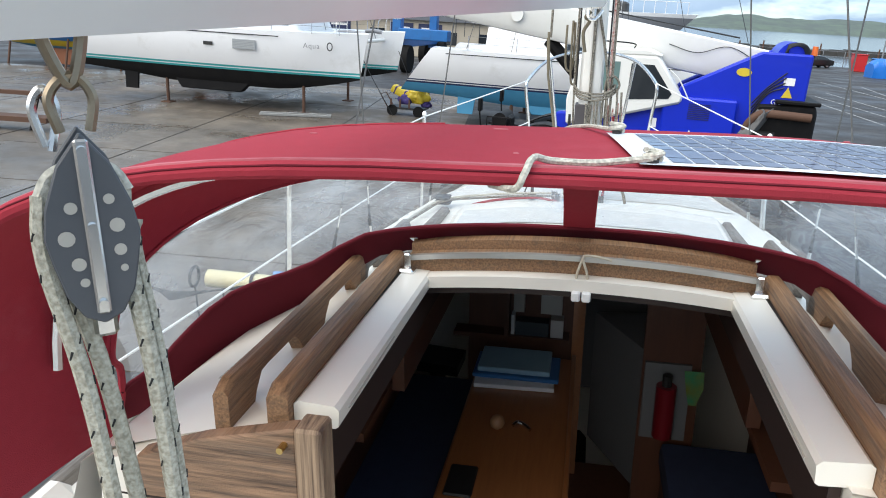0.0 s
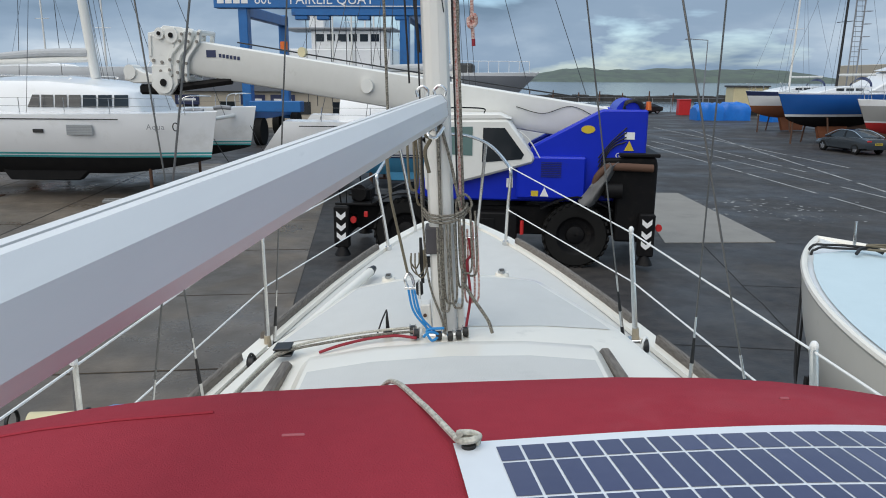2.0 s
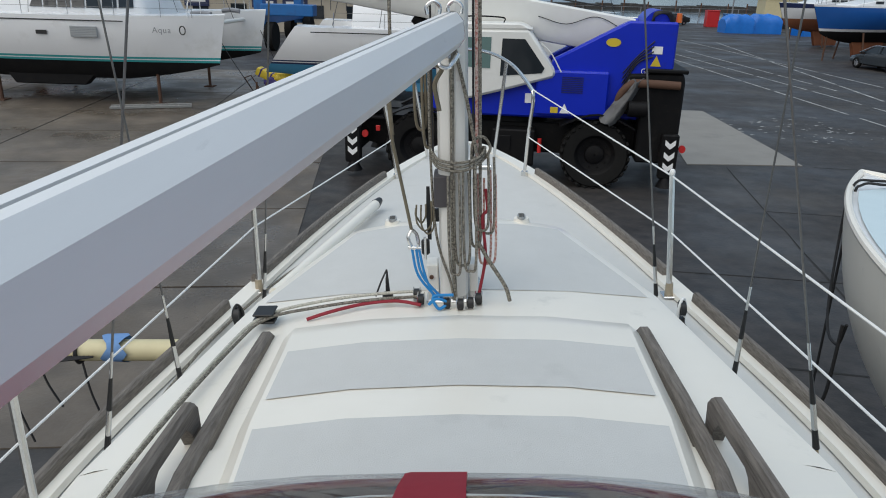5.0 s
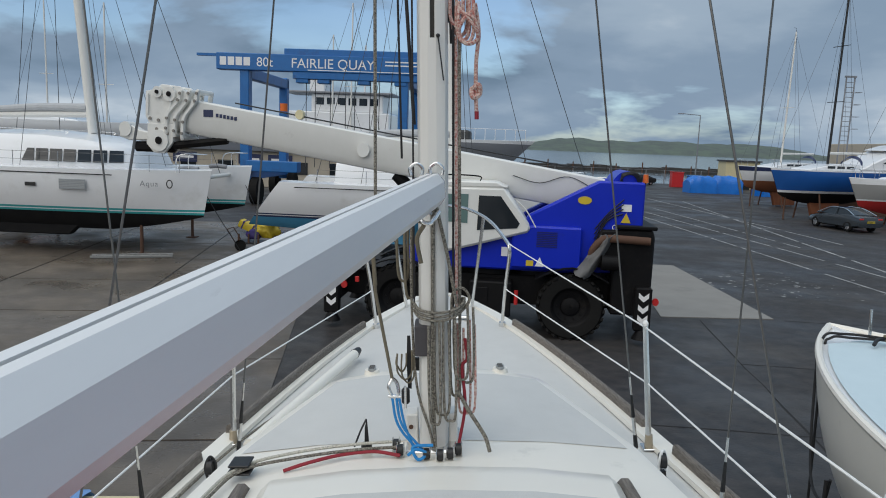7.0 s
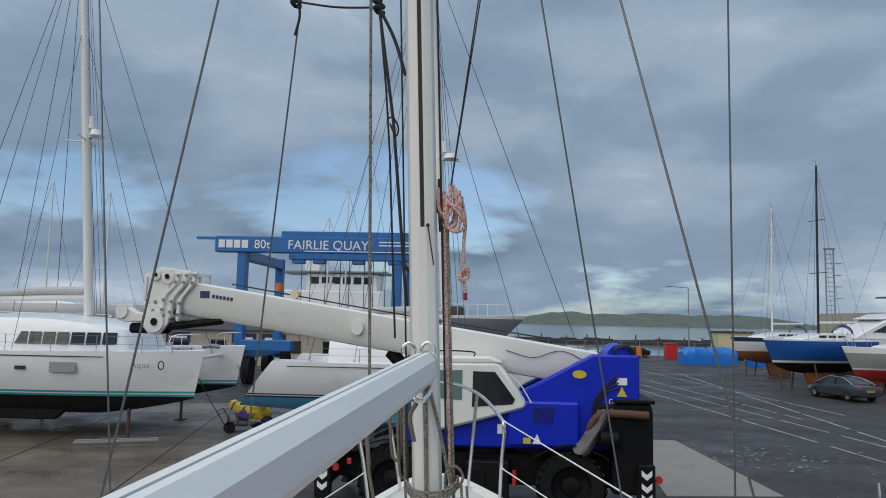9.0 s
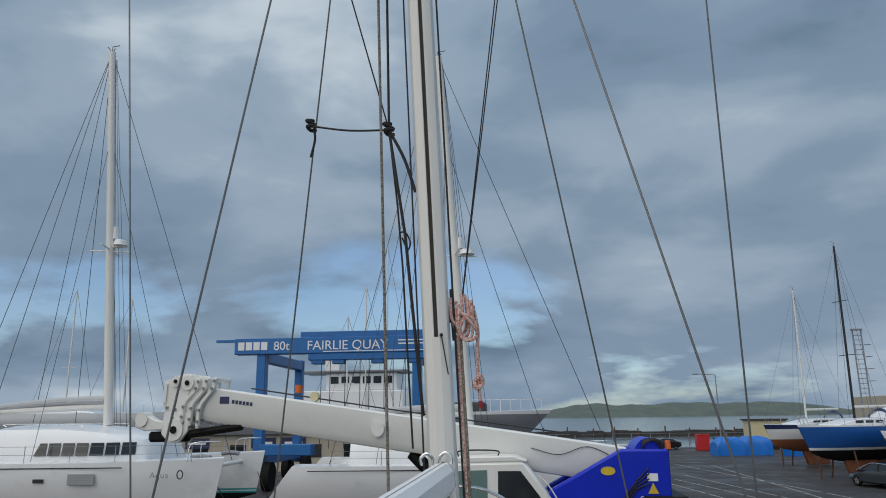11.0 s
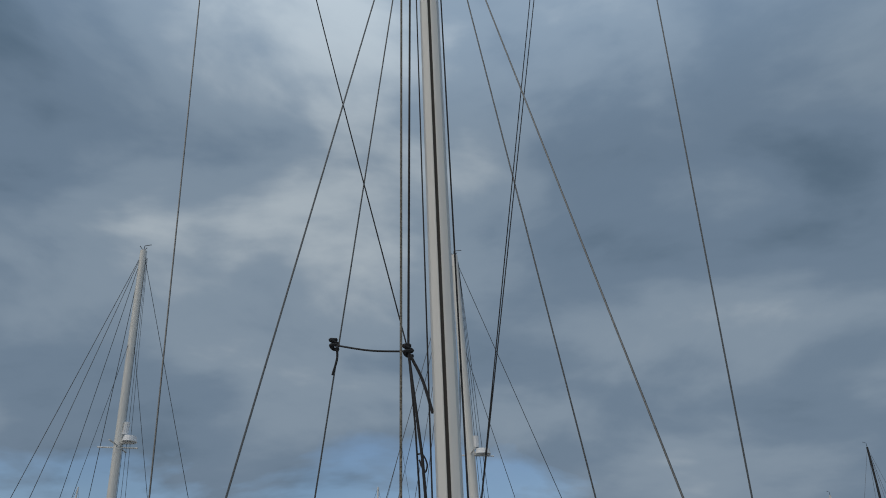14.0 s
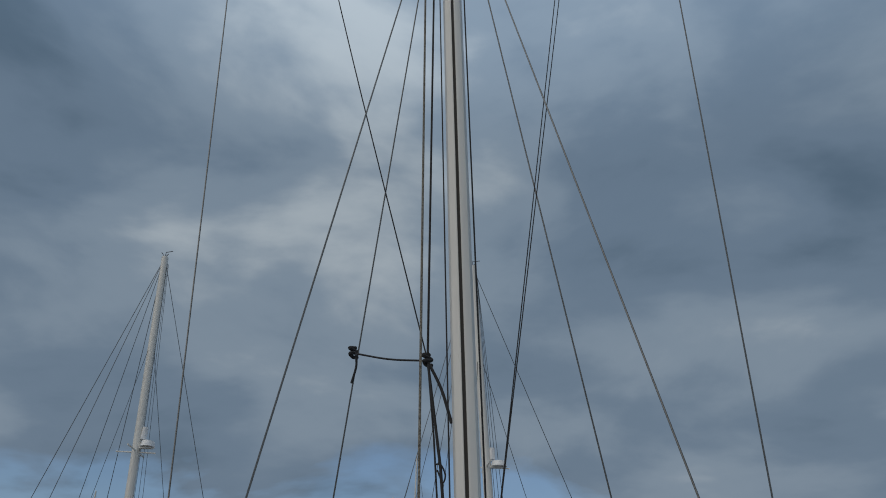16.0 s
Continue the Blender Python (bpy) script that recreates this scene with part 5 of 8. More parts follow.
for s in (-1, 1):
    tip, low = rig(1.15 if s > 0 else -1.19, 0, 5.05), rig(s * 0.055, 0.0, 4.80)
    for n_, b_, t_ in (("cap_shroud", (0.90 if s > 0 else -0.92, -0.02, -0.36), tip), ("aft_lower_shroud", (s * 1.005, -0.41, -0.36), low), ("forward_lower_shroud", (s * 0.825, 0.65, -0.36), low)):
        b, t = Vector(b_), Vector(t_)
        d = (t - b).normalized()
        w = thing(n_, "stainless wire shroud with a turnbuckle at the deck", "rigging wire", BOAT, "standing rigging")
        part("wire", rod(b + d * 0.36, t, 0.0034, seg=6), WIRE, w)
        part("turnbuckle", rod(b + d * 0.10, b + d * 0.20, 0.0075, seg=8), STEEL, w)
        part("boot", rod(b + d * 0.20, b + d * 0.30, 0.008, 0.005, seg=8), BLACK, w, "black rubber boot")
        part("boot", rod(b + d * 0.06, b + d * 0.12, 0.0095, 0.008, seg=8), BLACK, w, "black rubber boot")
        part("terminal", rod(b + d * 0.29, b + d * 0.38, 0.0042, seg=8), STEEL, w)
        part("toggle", rod(b, b + d * 0.07, 0.006, seg=8), mat("brass_fitting", (0.42, 0.34, 0.22), 0.4, 0.8), w)
        part("chainplate", box((b.x - 0.028, b.y - 0.012, b.z - 0.01), (b.x + 0.028, b.y + 0.012, b.z + 0.006), 0.003), STEEL, w)
    u = thing("upper_shroud", "wire shroud from the spreader to the masthead", "rigging wire", BOAT, "standing rigging")
    part("wire", rod(tip, rig(s * 0.03, 0, 9.25), 0.0040, seg=6), WIRE, u)
fs = thing("forestay", "wire forestay from the bow to the masthead", "rigging wire", BOAT, "standing rigging")
part("wire", rod((0, 3.42, sheer(3.4) + 0.06), rig(0, 0.06, 9.2), 0.0032, seg=6), WIRE, fs)
# ropes in the rig
def rope_mat(name, base, fleck, scale=55.0, amount=0.62):
    m = mat(name, base, 0.85, second=fleck, scale=scale, detail=1.0, amount=1.0, bump=0.4, bump_scale=300, spec=0.2)
    return m


ROPE_GREY = rope_mat("grey_fleck_rope", (0.30, 0.28, 0.235), (0.07, 0.062, 0.052), 190)
ROPE_WHITE = rope_mat("white_fleck_rope", (0.62, 0.60, 0.52), (0.36, 0.35, 0.30), 200)
SHEET_ROPE = rope_mat("worn_sheet_rope", (0.50, 0.48, 0.40), (0.30, 0.28, 0.22), 260)
ROPE_PINK = rope_mat("red_fleck_rope", (0.66, 0.54, 0.48), (0.42, 0.13, 0.11), 150)
ROPE_DARK = mat("dark_rope", (0.022, 0.022, 0.024), 0.85, scale=40)
ROPE_BLUE = mat("blue_rope", (0.02, 0.20, 0.50), 0.8, second=(0.03, 0.28, 0.60), scale=60)
ROPE_RED = mat("red_rope", (0.28, 0.022, 0.035), 0.8, second=(0.20, 0.015, 0.025), scale=60)
ROPE_TAN = mat("tan_rope", (0.17, 0.145, 0.10), 0.85, second=(0.09, 0.08, 0.055), scale=60)


def rope(name, label, pts, r, material, smooth=True, seg=7, n=6):
    return solid(name, tube(pts, r, seg=seg, smooth=smooth, n=n), material, label, "rope", BOAT)


kl, kr = Vector(rig(-0.465, 0.33, 2.155)), Vector(rig(-0.138, 0.10, 2.02))
rope("lashing_rope", "dark rope tied between shroud and halyard", [kl, (kl + kr) / 2 + Vector((0, 0, -0.01)), kr], 0.004, ROPE_DARK)
for c_, nm in ((kl, "knot"), (kr, "knot")):
    k = rope("rope_knot", "dark rope knot on the rigging", [c_ + Vector((0.016 * math.cos(a * 1.9), 0.014 * math.sin(a * 2.3), -0.02 + 0.008 * a)) for a in range(7)], 0.008, ROPE_DARK)
rope("rope_tail", "loose dark rope end hanging from a knot", [kl + Vector((0.01, 0, -0.01)), kl + Vector((0.012, 0, -0.06)), kl + Vector((-0.006, 0, -0.13))], 0.005, ROPE_DARK)
rope("signal_halyard", "dark thin halyard up to the spreader", [rig(-0.80, 0, 5.0), rig(-0.50, 0.02, 3.6), kr], 0.0028, ROPE_DARK)
rope("halyard", "dark halyard beside the mast", [rig(-0.07, 0.0, 4.85), kr], 0.0048, ROPE_DARK, False)
rope("halyard", "dark halyard down to the mast cleat", [kr, rig(-0.09, 0.02, 1.6), rig(-0.055, 0.0, 1.0)], 0.0055, ROPE_DARK, False)
rope("halyard", "dark halyard end by the mast", [kr, kr + Vector((0.05, -0.02, -0.12)), kr + Vector((0.085, -0.06, -0.26))], 0.006, ROPE_DARK)
rope("halyard", "thin grey line with a loop by the mast", [kr, rig(-0.115, 0.06, 1.72), rig(-0.105, 0.05, 1.50), rig(-0.095, 0.04, 0.9)], 0.0035, ROPE_DARK, False)
rope("rope_loop", "small dark rope loop on a halyard", [rig(-0.112, 0.05, 1.62), rig(-0.09, 0.04, 1.615), rig(-0.075, 0.04, 1.58), rig(-0.085, 0.04, 1.555), rig(-0.103, 0.05, 1.60)], 0.003, ROPE_DARK)
for d in (0.0, 0.03):
    rope("signal_halyard", "thin grey flag halyard from spreader to mast", [rig(0.70 + d, 0, 5.0), rig(0.07, -0.02, 1.25)], 0.0022, ROPE_DARK, False)
rope("main_halyard", "flecked halyard hanging down to a shackle", [rig(-0.06, -0.06, 9.0), rig(-0.165, -0.11, 0.66)], 0.0048, ROPE_GREY, False)
rope("halyard_tail_wire", "taped wire end of the halyard", [(-0.165, -0.11, 0.68), (-0.16, -0.12, 0.52), (-0.118, -0.12, 0.26)], 0.005, ROPE_TAN, False)
part("tape", tube([(-0.166, -0.11, 0.66), (-0.163, -0.115, 0.60), (-0.16, -0.12, 0.54)], 0.0062, seg=8), ROPE_TAN, None).matrix_basis = BOAT
tagged(bpy.data.objects["tape"], "brown tape wound round the halyard eye", "tape")
sh = thing("shackle", "steel snap shackle on the halyard end", "shackle", BOAT)
part("bow", tube([(-0.118, -0.12, 0.26), (-0.128, -0.125, 0.235), (-0.116, -0.125, 0.205), (-0.10, -0.125, 0.215), (-0.104, -0.12, 0.245), (-0.116, -0.12, 0.26)], 0.0055), STEEL, sh)
part("pin", rod((-0.13, -0.125, 0.208), (-0.092, -0.125, 0.205), 0.006), STEEL, sh)
for k, (dx, px) in enumerate(((-0.008, -0.045), (0.004, -0.03), (0.012, -0.055))):
    rope("lashing_rope", "bright blue lashing on the halyard shackle", [(-0.112 + dx, -0.125, 0.212), (-0.095 + dx, -0.13, 0.12), (px, -0.13, 0.04)], 0.0040, ROPE_BLUE)
rope("lashing_rope", "bright blue knotted lashing at the mast foot", [(-0.075, -0.14, 0.03), (-0.05, -0.145, 0.05), (-0.02, -0.14, 0.035), (-0.045, -0.15, 0.02), (-0.06, -0.14, 0.055), (0.0, -0.14, 0.06)], 0.0048, ROPE_BLUE)

# coils of halyard tails hung on the mast
rng = random.Random(4)


def hank(name, label, x, y, top, low, count, wide, r, material):
    for k in range(count):
        a = x + wide * (k / max(1, count - 1) - 0.5)
        z1, z0 = top + rng.uniform(-0.015, 0.015), low + rng.uniform(-0.03, 0.05)
        g = rng.uniform(0.012, 0.022)
        yy = y + rng.uniform(-0.014, 0.008)
        rope(name, label, [(a - g, yy, z1 - 0.01), (a - g * 1.1, yy - 0.008, (z0 + z1) / 2), (a - g * 0.9, yy - 0.006, z0 + 0.02), (a, yy - 0.004, z0), (a + g * 0.9, yy - 0.006, z0 + 0.02), (a + g * 1.05, yy - 0.01, (z0 + z1) / 2 + 0.02), (a + g, yy, z1)], r, material, n=5)


hank("rope_coil", "grey flecked halyard coil hanging on the mast", 0.03, -0.085, 0.43, 0.13, 3, 0.045, 0.0042, ROPE_GREY)
hank("rope_coil", "grey flecked halyard coil hanging beside the mast", 0.088, -0.05, 0.46, 0.20, 3, 0.036, 0.0042, ROPE_GREY)
hank("rope_coil", "reddish flecked halyard coil beside the mast", 0.105, -0.03, 0.40, 0.14, 2, 0.016, 0.0038, ROPE_PINK)
for k in range(3):
    rope("rope_turn", "rope turns lashing the coil round the mast", [(-0.055, -0.03, 0.445 + 0.012 * k), (-0.03, -0.078, 0.43 + 0.012 * k), (0.03, -0.092, 0.425 + 0.012 * k), (0.08, -0.075, 0.44 + 0.01 * k), (0.10, -0.03, 0.46 + 0.01 * k), (0.06, 0.0, 0.46)], 0.0042, ROPE_GREY)
rope("rope_turn", "round rope bight on top of the coil", [(0.06, -0.05, 0.44), (0.065, -0.055, 0.50), (0.095, -0.055, 0.515), (0.115, -0.05, 0.48), (0.09, -0.05, 0.445), (0.07, -0.05, 0.455)], 0.0045, ROPE_GREY)
hank("rope_coil", "pink flecked halyard coil on the upper cleat", 0.100, -0.015, 1.365, 1.235, 4, 0.027, 0.0055, ROPE_PINK)
for k_ in range(2):
    rope("rope_turn", "pink flecked turns crossed over the cleat", [(0.085, -0.02, 1.34 - 0.02 * k_), (0.105, -0.04, 1.31), (0.138, -0.042, 1.27 + 0.02 * k_), (0.145, -0.03, 1.24), (0.115, -0.04, 1.225), (0.09, -0.035, 1.25), (0.105, -0.045, 1.29), (0.142, -0.03, 1.325)], 0.0055, ROPE_PINK)
rope("rope_coil", "pink flecked halyard tail with a knot", [(0.14, -0.02, 1.34), (0.15, -0.02, 1.26), (0.142, -0.02, 1.18), (0.140, -0.02, 1.10), (0.142, -0.02, 1.02)], 0.006, ROPE_PINK)
rope("rope_whipping", "red whipping on the end of the halyard tail", [(0.142, -0.02, 1.035), (0.142, -0.02, 1.012)], 0.0066, ROPE_RED, False)
rope("rope_knot", "pink flecked knot in a halyard tail", [(0.131, -0.02, 1.10), (0.148, -0.03, 1.11), (0.151, -0.02, 1.085), (0.131, -0.03, 1.075), (0.129, -0.015, 1.10), (0.147, -0.018, 1.09)], 0.0075, ROPE_PINK)
for x, m_, r_ in ((0.068, ROPE_PINK, 0.005), (0.058, ROPE_DARK, 0.0035), (0.078, ROPE_GREY, 0.005), (-0.06, ROPE_DARK, 0.003)):
    rope("halyard", "halyard running down beside the mast", [rig(x, -0.02, 4.7 if x < 0.06 else 1.25), (x + 0.008, -0.03, 0.45)], r_, m_, False)
rope("halyard", "grey flecked line down the aft face of the mast", [(0.012, -0.07, 0.78), (0.005, -0.075, 0.5), (0.0, -0.085, 0.25), (0.006, -0.09, 0.03)], 0.0055, ROPE_GREY)
rope("halyard", "grey flecked line from gooseneck to coil", [(0.02, -0.07, 0.76), (0.05, -0.07, 0.62), (0.075, -0.06, 0.47)], 0.0055, ROPE_GREY)
rope("halyard", "red line down beside the mast foot", [(0.10, -0.05, 0.36), (0.105, -0.06, 0.30), (0.09, -0.06, 0.27), (0.098, -0.06, 0.15), (0.075, -0.07, 0.02)], 0.005, ROPE_RED)
rope("halyard", "grey flecked tail curving down onto the coachroof", [(0.075, -0.06, 0.20), (0.11, -0.08, 0.14), (0.155, -0.10, 0.07), (0.17, -0.10, 0.02)], 0.0062, ROPE_GREY)
hank("rope_coil", "thin dark line coil on the lower cleat", -0.085, -0.02, 0.32, 0.23, 3, 0.02, 0.0028, ROPE_TAN)
hank("rope_coil", "olive line bundle hung beside the mast", -0.075, 0.0, 0.72, 0.50, 2, 0.02, 0.0045, ROPE_TAN)
rope("halyard", "thin line from gooseneck down past the cleat", [(-0.055, -0.03, 0.80), (-0.06, -0.03, 0.5), (-0.05, -0.04, 0.22), (-0.01, -0.08, 0.08), (0.0, -0.09, 0.03)], 0.004, ROPE_GREY)
blk = thing("block", "small black and steel pulley block hanging by the mast", "pulley block", BOAT)
part("cheek", box((-0.085, -0.07, 0.16), (-0.06, -0.05, 0.21), 0.006, m=Matrix.Translation((-0.01, 0, 0))), BLACK, blk)
part("strap", rod((-0.083, -0.073, 0.15), (-0.083, -0.073, 0.22), 0.004), STEEL, blk)
for x, y in ((-0.10, -0.10), (-0.115, -0.06), (0.075, -0.10), (0.05, -0.13), (0.02, -0.14), (-0.02, -0.13)):
    b = thing("turning_block", "small black pulley block at the mast foot", "pulley block", BOAT, "mast foot blocks")
    part("sheave", rod((x - 0.008, y, 0.03), (x + 0.008, y, 0.03), 0.017, seg=14), BLACK, b)
    part("cheek", box((x - 0.012, y - 0.014, 0.008), (x - 0.008, y + 0.014, 0.05), 0.002), STEEL, b)
    part("cheek", box((x + 0.008, y - 0.014, 0.008), (x + 0.012, y + 0.014, 0.05), 0.002), STEEL, b)
rope("control_line", "white line with dark flecks led across the coachroof", [(-0.09, -0.09, 0.035), (-0.25, -0.10, 0.03), (-0.42, -0.13, 0.02), (-0.55, -0.19, 0.015), (-0.61, -0.32, 0.0), (-0.66, -0.9, 0.02), (-0.68, -1.8, 0.03)], 0.005, ROPE_GREY)
rope("control_line", "white line with dark flecks led across the coachroof", [(-0.10, -0.06, 0.04), (-0.25, -0.07, 0.035), (-0.42, -0.10, 0.025), (-0.56, -0.17, 0.015), (-0.625, -0.32, 0.0), (-0.675, -0.9, 0.01), (-0.70, -1.8, 0.02)], 0.005, ROPE_WHITE)
rope("control_line", "red line looped on the coachroof", [(-0.10, -0.12, 0.02), (-0.18, -0.10, 0.025), (-0.28, -0.11, 0.02), (-0.37, -0.15, 0.015), (-0.44, -0.17, 0.0)], 0.0055, ROPE_RED)
org = thing("line_organiser", "black alloy line organiser on the coachroof edge", "deck fitting", BOAT)
part("plate", box((-0.60, -0.20, 0.0), (-0.53, -0.12, 0.006), 0.002), BLACK, org)
part("cover", box((-0.595, -0.195, 0.022), (-0.535, -0.125, 0.028), 0.002), BLACK, org)
for k in range(3):
    part("sheave", rod((-0.585 + 0.02 * k, -0.16, 0.006), (-0.585 + 0.02 * k, -0.16, 0.022), 0.010, seg=10), BLACK, org)
tog = thing("cam_toggle", "small black flag-shaped toggle standing on the coachroof", "deck fitting", BOAT)
part("stem", loft([[(-0.215, -0.04, 0.02), (-0.200, -0.04, 0.02)], [(-0.213, -0.04, 0.075), (-0.203, -0.04, 0.075)], [(-0.207, -0.04, 0.105), (-0.205, -0.04, 0.105)]]), BLACK, tog)
part("strap", tube([(-0.207, -0.04, 0.105), (-0.225, -0.05, 0.07), (-0.245, -0.05, 0.02)], 0.003), BLACK, tog)
part("base", rod((-0.208, -0.045, 0.008), (-0.208, -0.045, 0.028), 0.017, seg=12), BLACK, tog)

# boom
boom = thing("boom", "pale grey-white painted boom with a slot along its top", "boom", BOAT)


def boom_at(y, dx, dz):
    k = -0.15 - y
    return (0.01 - 0.133 * k + dx, y, 0.826 - 0.022 * k + dz)


PROF = [(-0.020, -0.054), (0.020, -0.054), (0.036, -0.032), (0.034, 0.012), (0.017, 0.034), (0.003, 0.034), (0.003, 0.026), (-0.003, 0.026), (-0.003, 0.034), (-0.017, 0.034), (-0.034, 0.012), (-0.036, -0.032)]
part("spar", loft([[boom_at(y, a, b) for a, b in PROF] for y in (-0.15, -1.2, -2.2, -3.2)], closed=True, caps=True), BOOM, boom)
part("slot", loft([[boom_at(y, a, 0.0272) for a in (-0.003, 0.003)] for y in (-0.15, -3.2)]), GROOVE, boom)
part("end_plug", loft([[boom_at(y, a * f, b * f) for a, b in PROF] for y, f in ((-0.15, 1.03), (-0.135, 1.0), (-0.12, 0.7))], closed=True, caps=True), STEEL, boom)
part("gooseneck", box((-0.015, -0.14, 0.765), (0.03, -0.06, 0.815), 0.006), STEEL, boom)
part("gooseneck_pin", rod((0.0, -0.09, 0.74), (0.0, -0.09, 0.86), 0.008), STEEL, boom)
for x in (-0.035, 0.022):
    part("reef_ring", tube([(x - 0.016, -0.11, 0.855), (x - 0.018, -0.11, 0.875), (x, -0.11, 0.888), (x + 0.018, -0.11, 0.875), (x + 0.016, -0.11, 0.855)], 0.005), STEEL, boom)
part("kicker_bail", tube([(-0.02, -0.19, 0.76), (-0.02, -0.20, 0.735), (0.005, -0.20, 0.728), (0.03, -0.19, 0.76)], 0.006), STEEL, boom)
rope("outhaul_tail", "olive flecked rope end knotted under the gooseneck", [(-0.01, -0.17, 0.755), (-0.03, -0.17, 0.735), (-0.015, -0.165, 0.72), (-0.035, -0.165, 0.68), (-0.025, -0.16, 0.61)], 0.0065, ROPE_TAN)

# mainsheet block under the boom
ms = Vector((-0.318, -2.60, 0.594))
sheet = thing("mainsheet_block", "grey fiddle block with a steel strap hung from the boom", "pulley block", BOAT)
BLOCK_GREY = mat("grey_block", (0.075, 0.08, 0.09), 0.45, second=(0.06, 0.065, 0.075), scale=20)


def fiddle(dy):
    pts = [(0.0, 0.066), (0.016, 0.045), (0.026, 0.018), (0.029, -0.002), (0.026, -0.02), (0.021, -0.042), (0.012, -0.058), (0.0, -0.064)]
    pts += [(-x, z) for x, z in pts[-2:0:-1]]
    return prism([(ms.x + x, ms.z + z) for x, z in pts], "y", ms.y + dy - 0.003, ms.y + dy + 0.003, bevel=0.0012)


part("cheek", fiddle(-0.016), BLOCK_GREY, sheet)
part("cheek", fiddle(0.016), BLOCK_GREY, sheet)
part("strap", box((ms.x - 0.0045, ms.y - 0.0225, ms.z - 0.056), (ms.x + 0.0045, ms.y - 0.019, ms.z + 0.062), 0.0015), STEEL, sheet, "polished steel strap")
for z in (0.055, 0.005, -0.048):
    part("rivet", rod((ms.x, ms.y - 0.0255, ms.z + z), (ms.x, ms.y - 0.022, ms.z + z), 0.003, seg=10), STEEL, sheet)
for x, z, r_ in ((-0.016, -0.002, 0.0052), (0.015, 0.004, 0.0048), (-0.011, 0.018, 0.004), (0.012, 0.022, 0.0035), (-0.011, -0.02, 0.0045), (0.015, -0.013, 0.004), (-0.009, -0.033, 0.003), (0.016, -0.026, 0.0025)):
    part("cheek_hole", rod((ms.x + x, ms.y - 0.0198, ms.z + z), (ms.x + x, ms.y - 0.0188, ms.z + z), r_, seg=12), mat("pale_hole", (0.4, 0.38, 0.34), 0.6), sheet)
part("sheave", rod((ms.x, ms.y - 0.012, ms.z + 0.008), (ms.x, ms.y + 0.012, ms.z + 0.008), 0.024, seg=18), BLACK, sheet)
part("sheave", rod((ms.x, ms.y - 0.012, ms.z - 0.035), (ms.x, ms.y + 0.012, ms.z - 0.035), 0.016, seg=18), BLACK, sheet)
part("tail_eye", box((ms.x - 0.008, ms.y - 0.01, ms.z - 0.078), (ms.x + 0.008, ms.y + 0.01, ms.z - 0.060), 0.003), STEEL, sheet)
CHAIN = mat("tarnished_shackle", (0.36, 0.30, 0.22), 0.35, 0.9, second=(0.2, 0.15, 0.1), scale=60)
part("shackle", tube([ms + Vector(p) for p in ((-0.010, 0, 0.064), (-0.014, 0, 0.085), (-0.005, 0, 0.098), (0.005, 0, 0.098), (0.012, 0, 0.085), (0.008, 0, 0.064))], 0.0035), CHAIN, sheet, "tarnished shackle")
part("shackle", tube([ms + Vector(p) for p in ((-0.014, 0, 0.142), (-0.011, 0, 0.118), (0.0, 0, 0.094), (0.009, 0, 0.118), (0.012, 0, 0.145))], 0.0042), CHAIN, sheet, "tarnished shackle")
part("shackle", tube([ms + Vector(p) for p in ((-0.020, 0.004, 0.055), (-0.024, 0.004, 0.08), (-0.016, 0.004, 0.092), (-0.010, 0.004, 0.078), (-0.016, 0.004, 0.052))], 0.003), STEEL, sheet)
for k, (x0, x1, dy) in enumerate(((-0.027, -0.002, -0.004), (-0.018, 0.018, 0.006), (0.022, 0.034, -0.004), (0.028, 0.040, 0.007))):
    rope("mainsheet", "white mainsheet rope with dark flecks", [(ms.x + x0, ms.y + dy, ms.z + (0.025 if k < 3 else 0.0)), (ms.x + x0 - 0.003, ms.y + dy - 0.004, ms.z - 0.02), (ms.x + x0 + (x1 - x0) * 0.45, ms.y + dy - 0.01, ms.z - 0.14), (ms.x + x1, ms.y + dy - 0.02, ms.z - 0.45), (ms.x + x1 + 0.02, ms.y + dy - 0.03, ms.z - 0.9)], 0.0062, SHEET_ROPE, n=8)
rope("mainsheet", "white mainsheet rope over the sheave", [(ms.x - 0.027, ms.y - 0.004, ms.z + 0.022), (ms.x - 0.018, ms.y - 0.002, ms.z + 0.036), (ms.x, ms.y, ms.z + 0.041), (ms.x + 0.016, ms.y, ms.z + 0.036), (ms.x + 0.024, ms.y - 0.002, ms.z + 0.022)], 0.0062, ROPE_WHITE)

FLECK = mat("black_fleck", (0.02, 0.02, 0.02), 0.9)


def flecked(pts, r, step, parent, rng_, size=0.004):
    P = spline(pts, 40)
    acc, k = 0.0, 0
    for a, b in zip(P, P[1:]):
        acc += (b - a).length
        if acc > step:
            acc = 0.0
            k += 1
            d = (b - a).normalized()
            o = d.orthogonal().normalized()
            o.rotate(Matrix.Rotation(k * 2.1 + rng_.uniform(-0.3, 0.3), 3, d))
            q = d.cross(o)
            part("fleck", rod(a + o * r * 0.93 - d * size - q * 0.0016, a + o * r * 0.93 + d * size + q * 0.0016, 0.0009, seg=5), FLECK, parent)


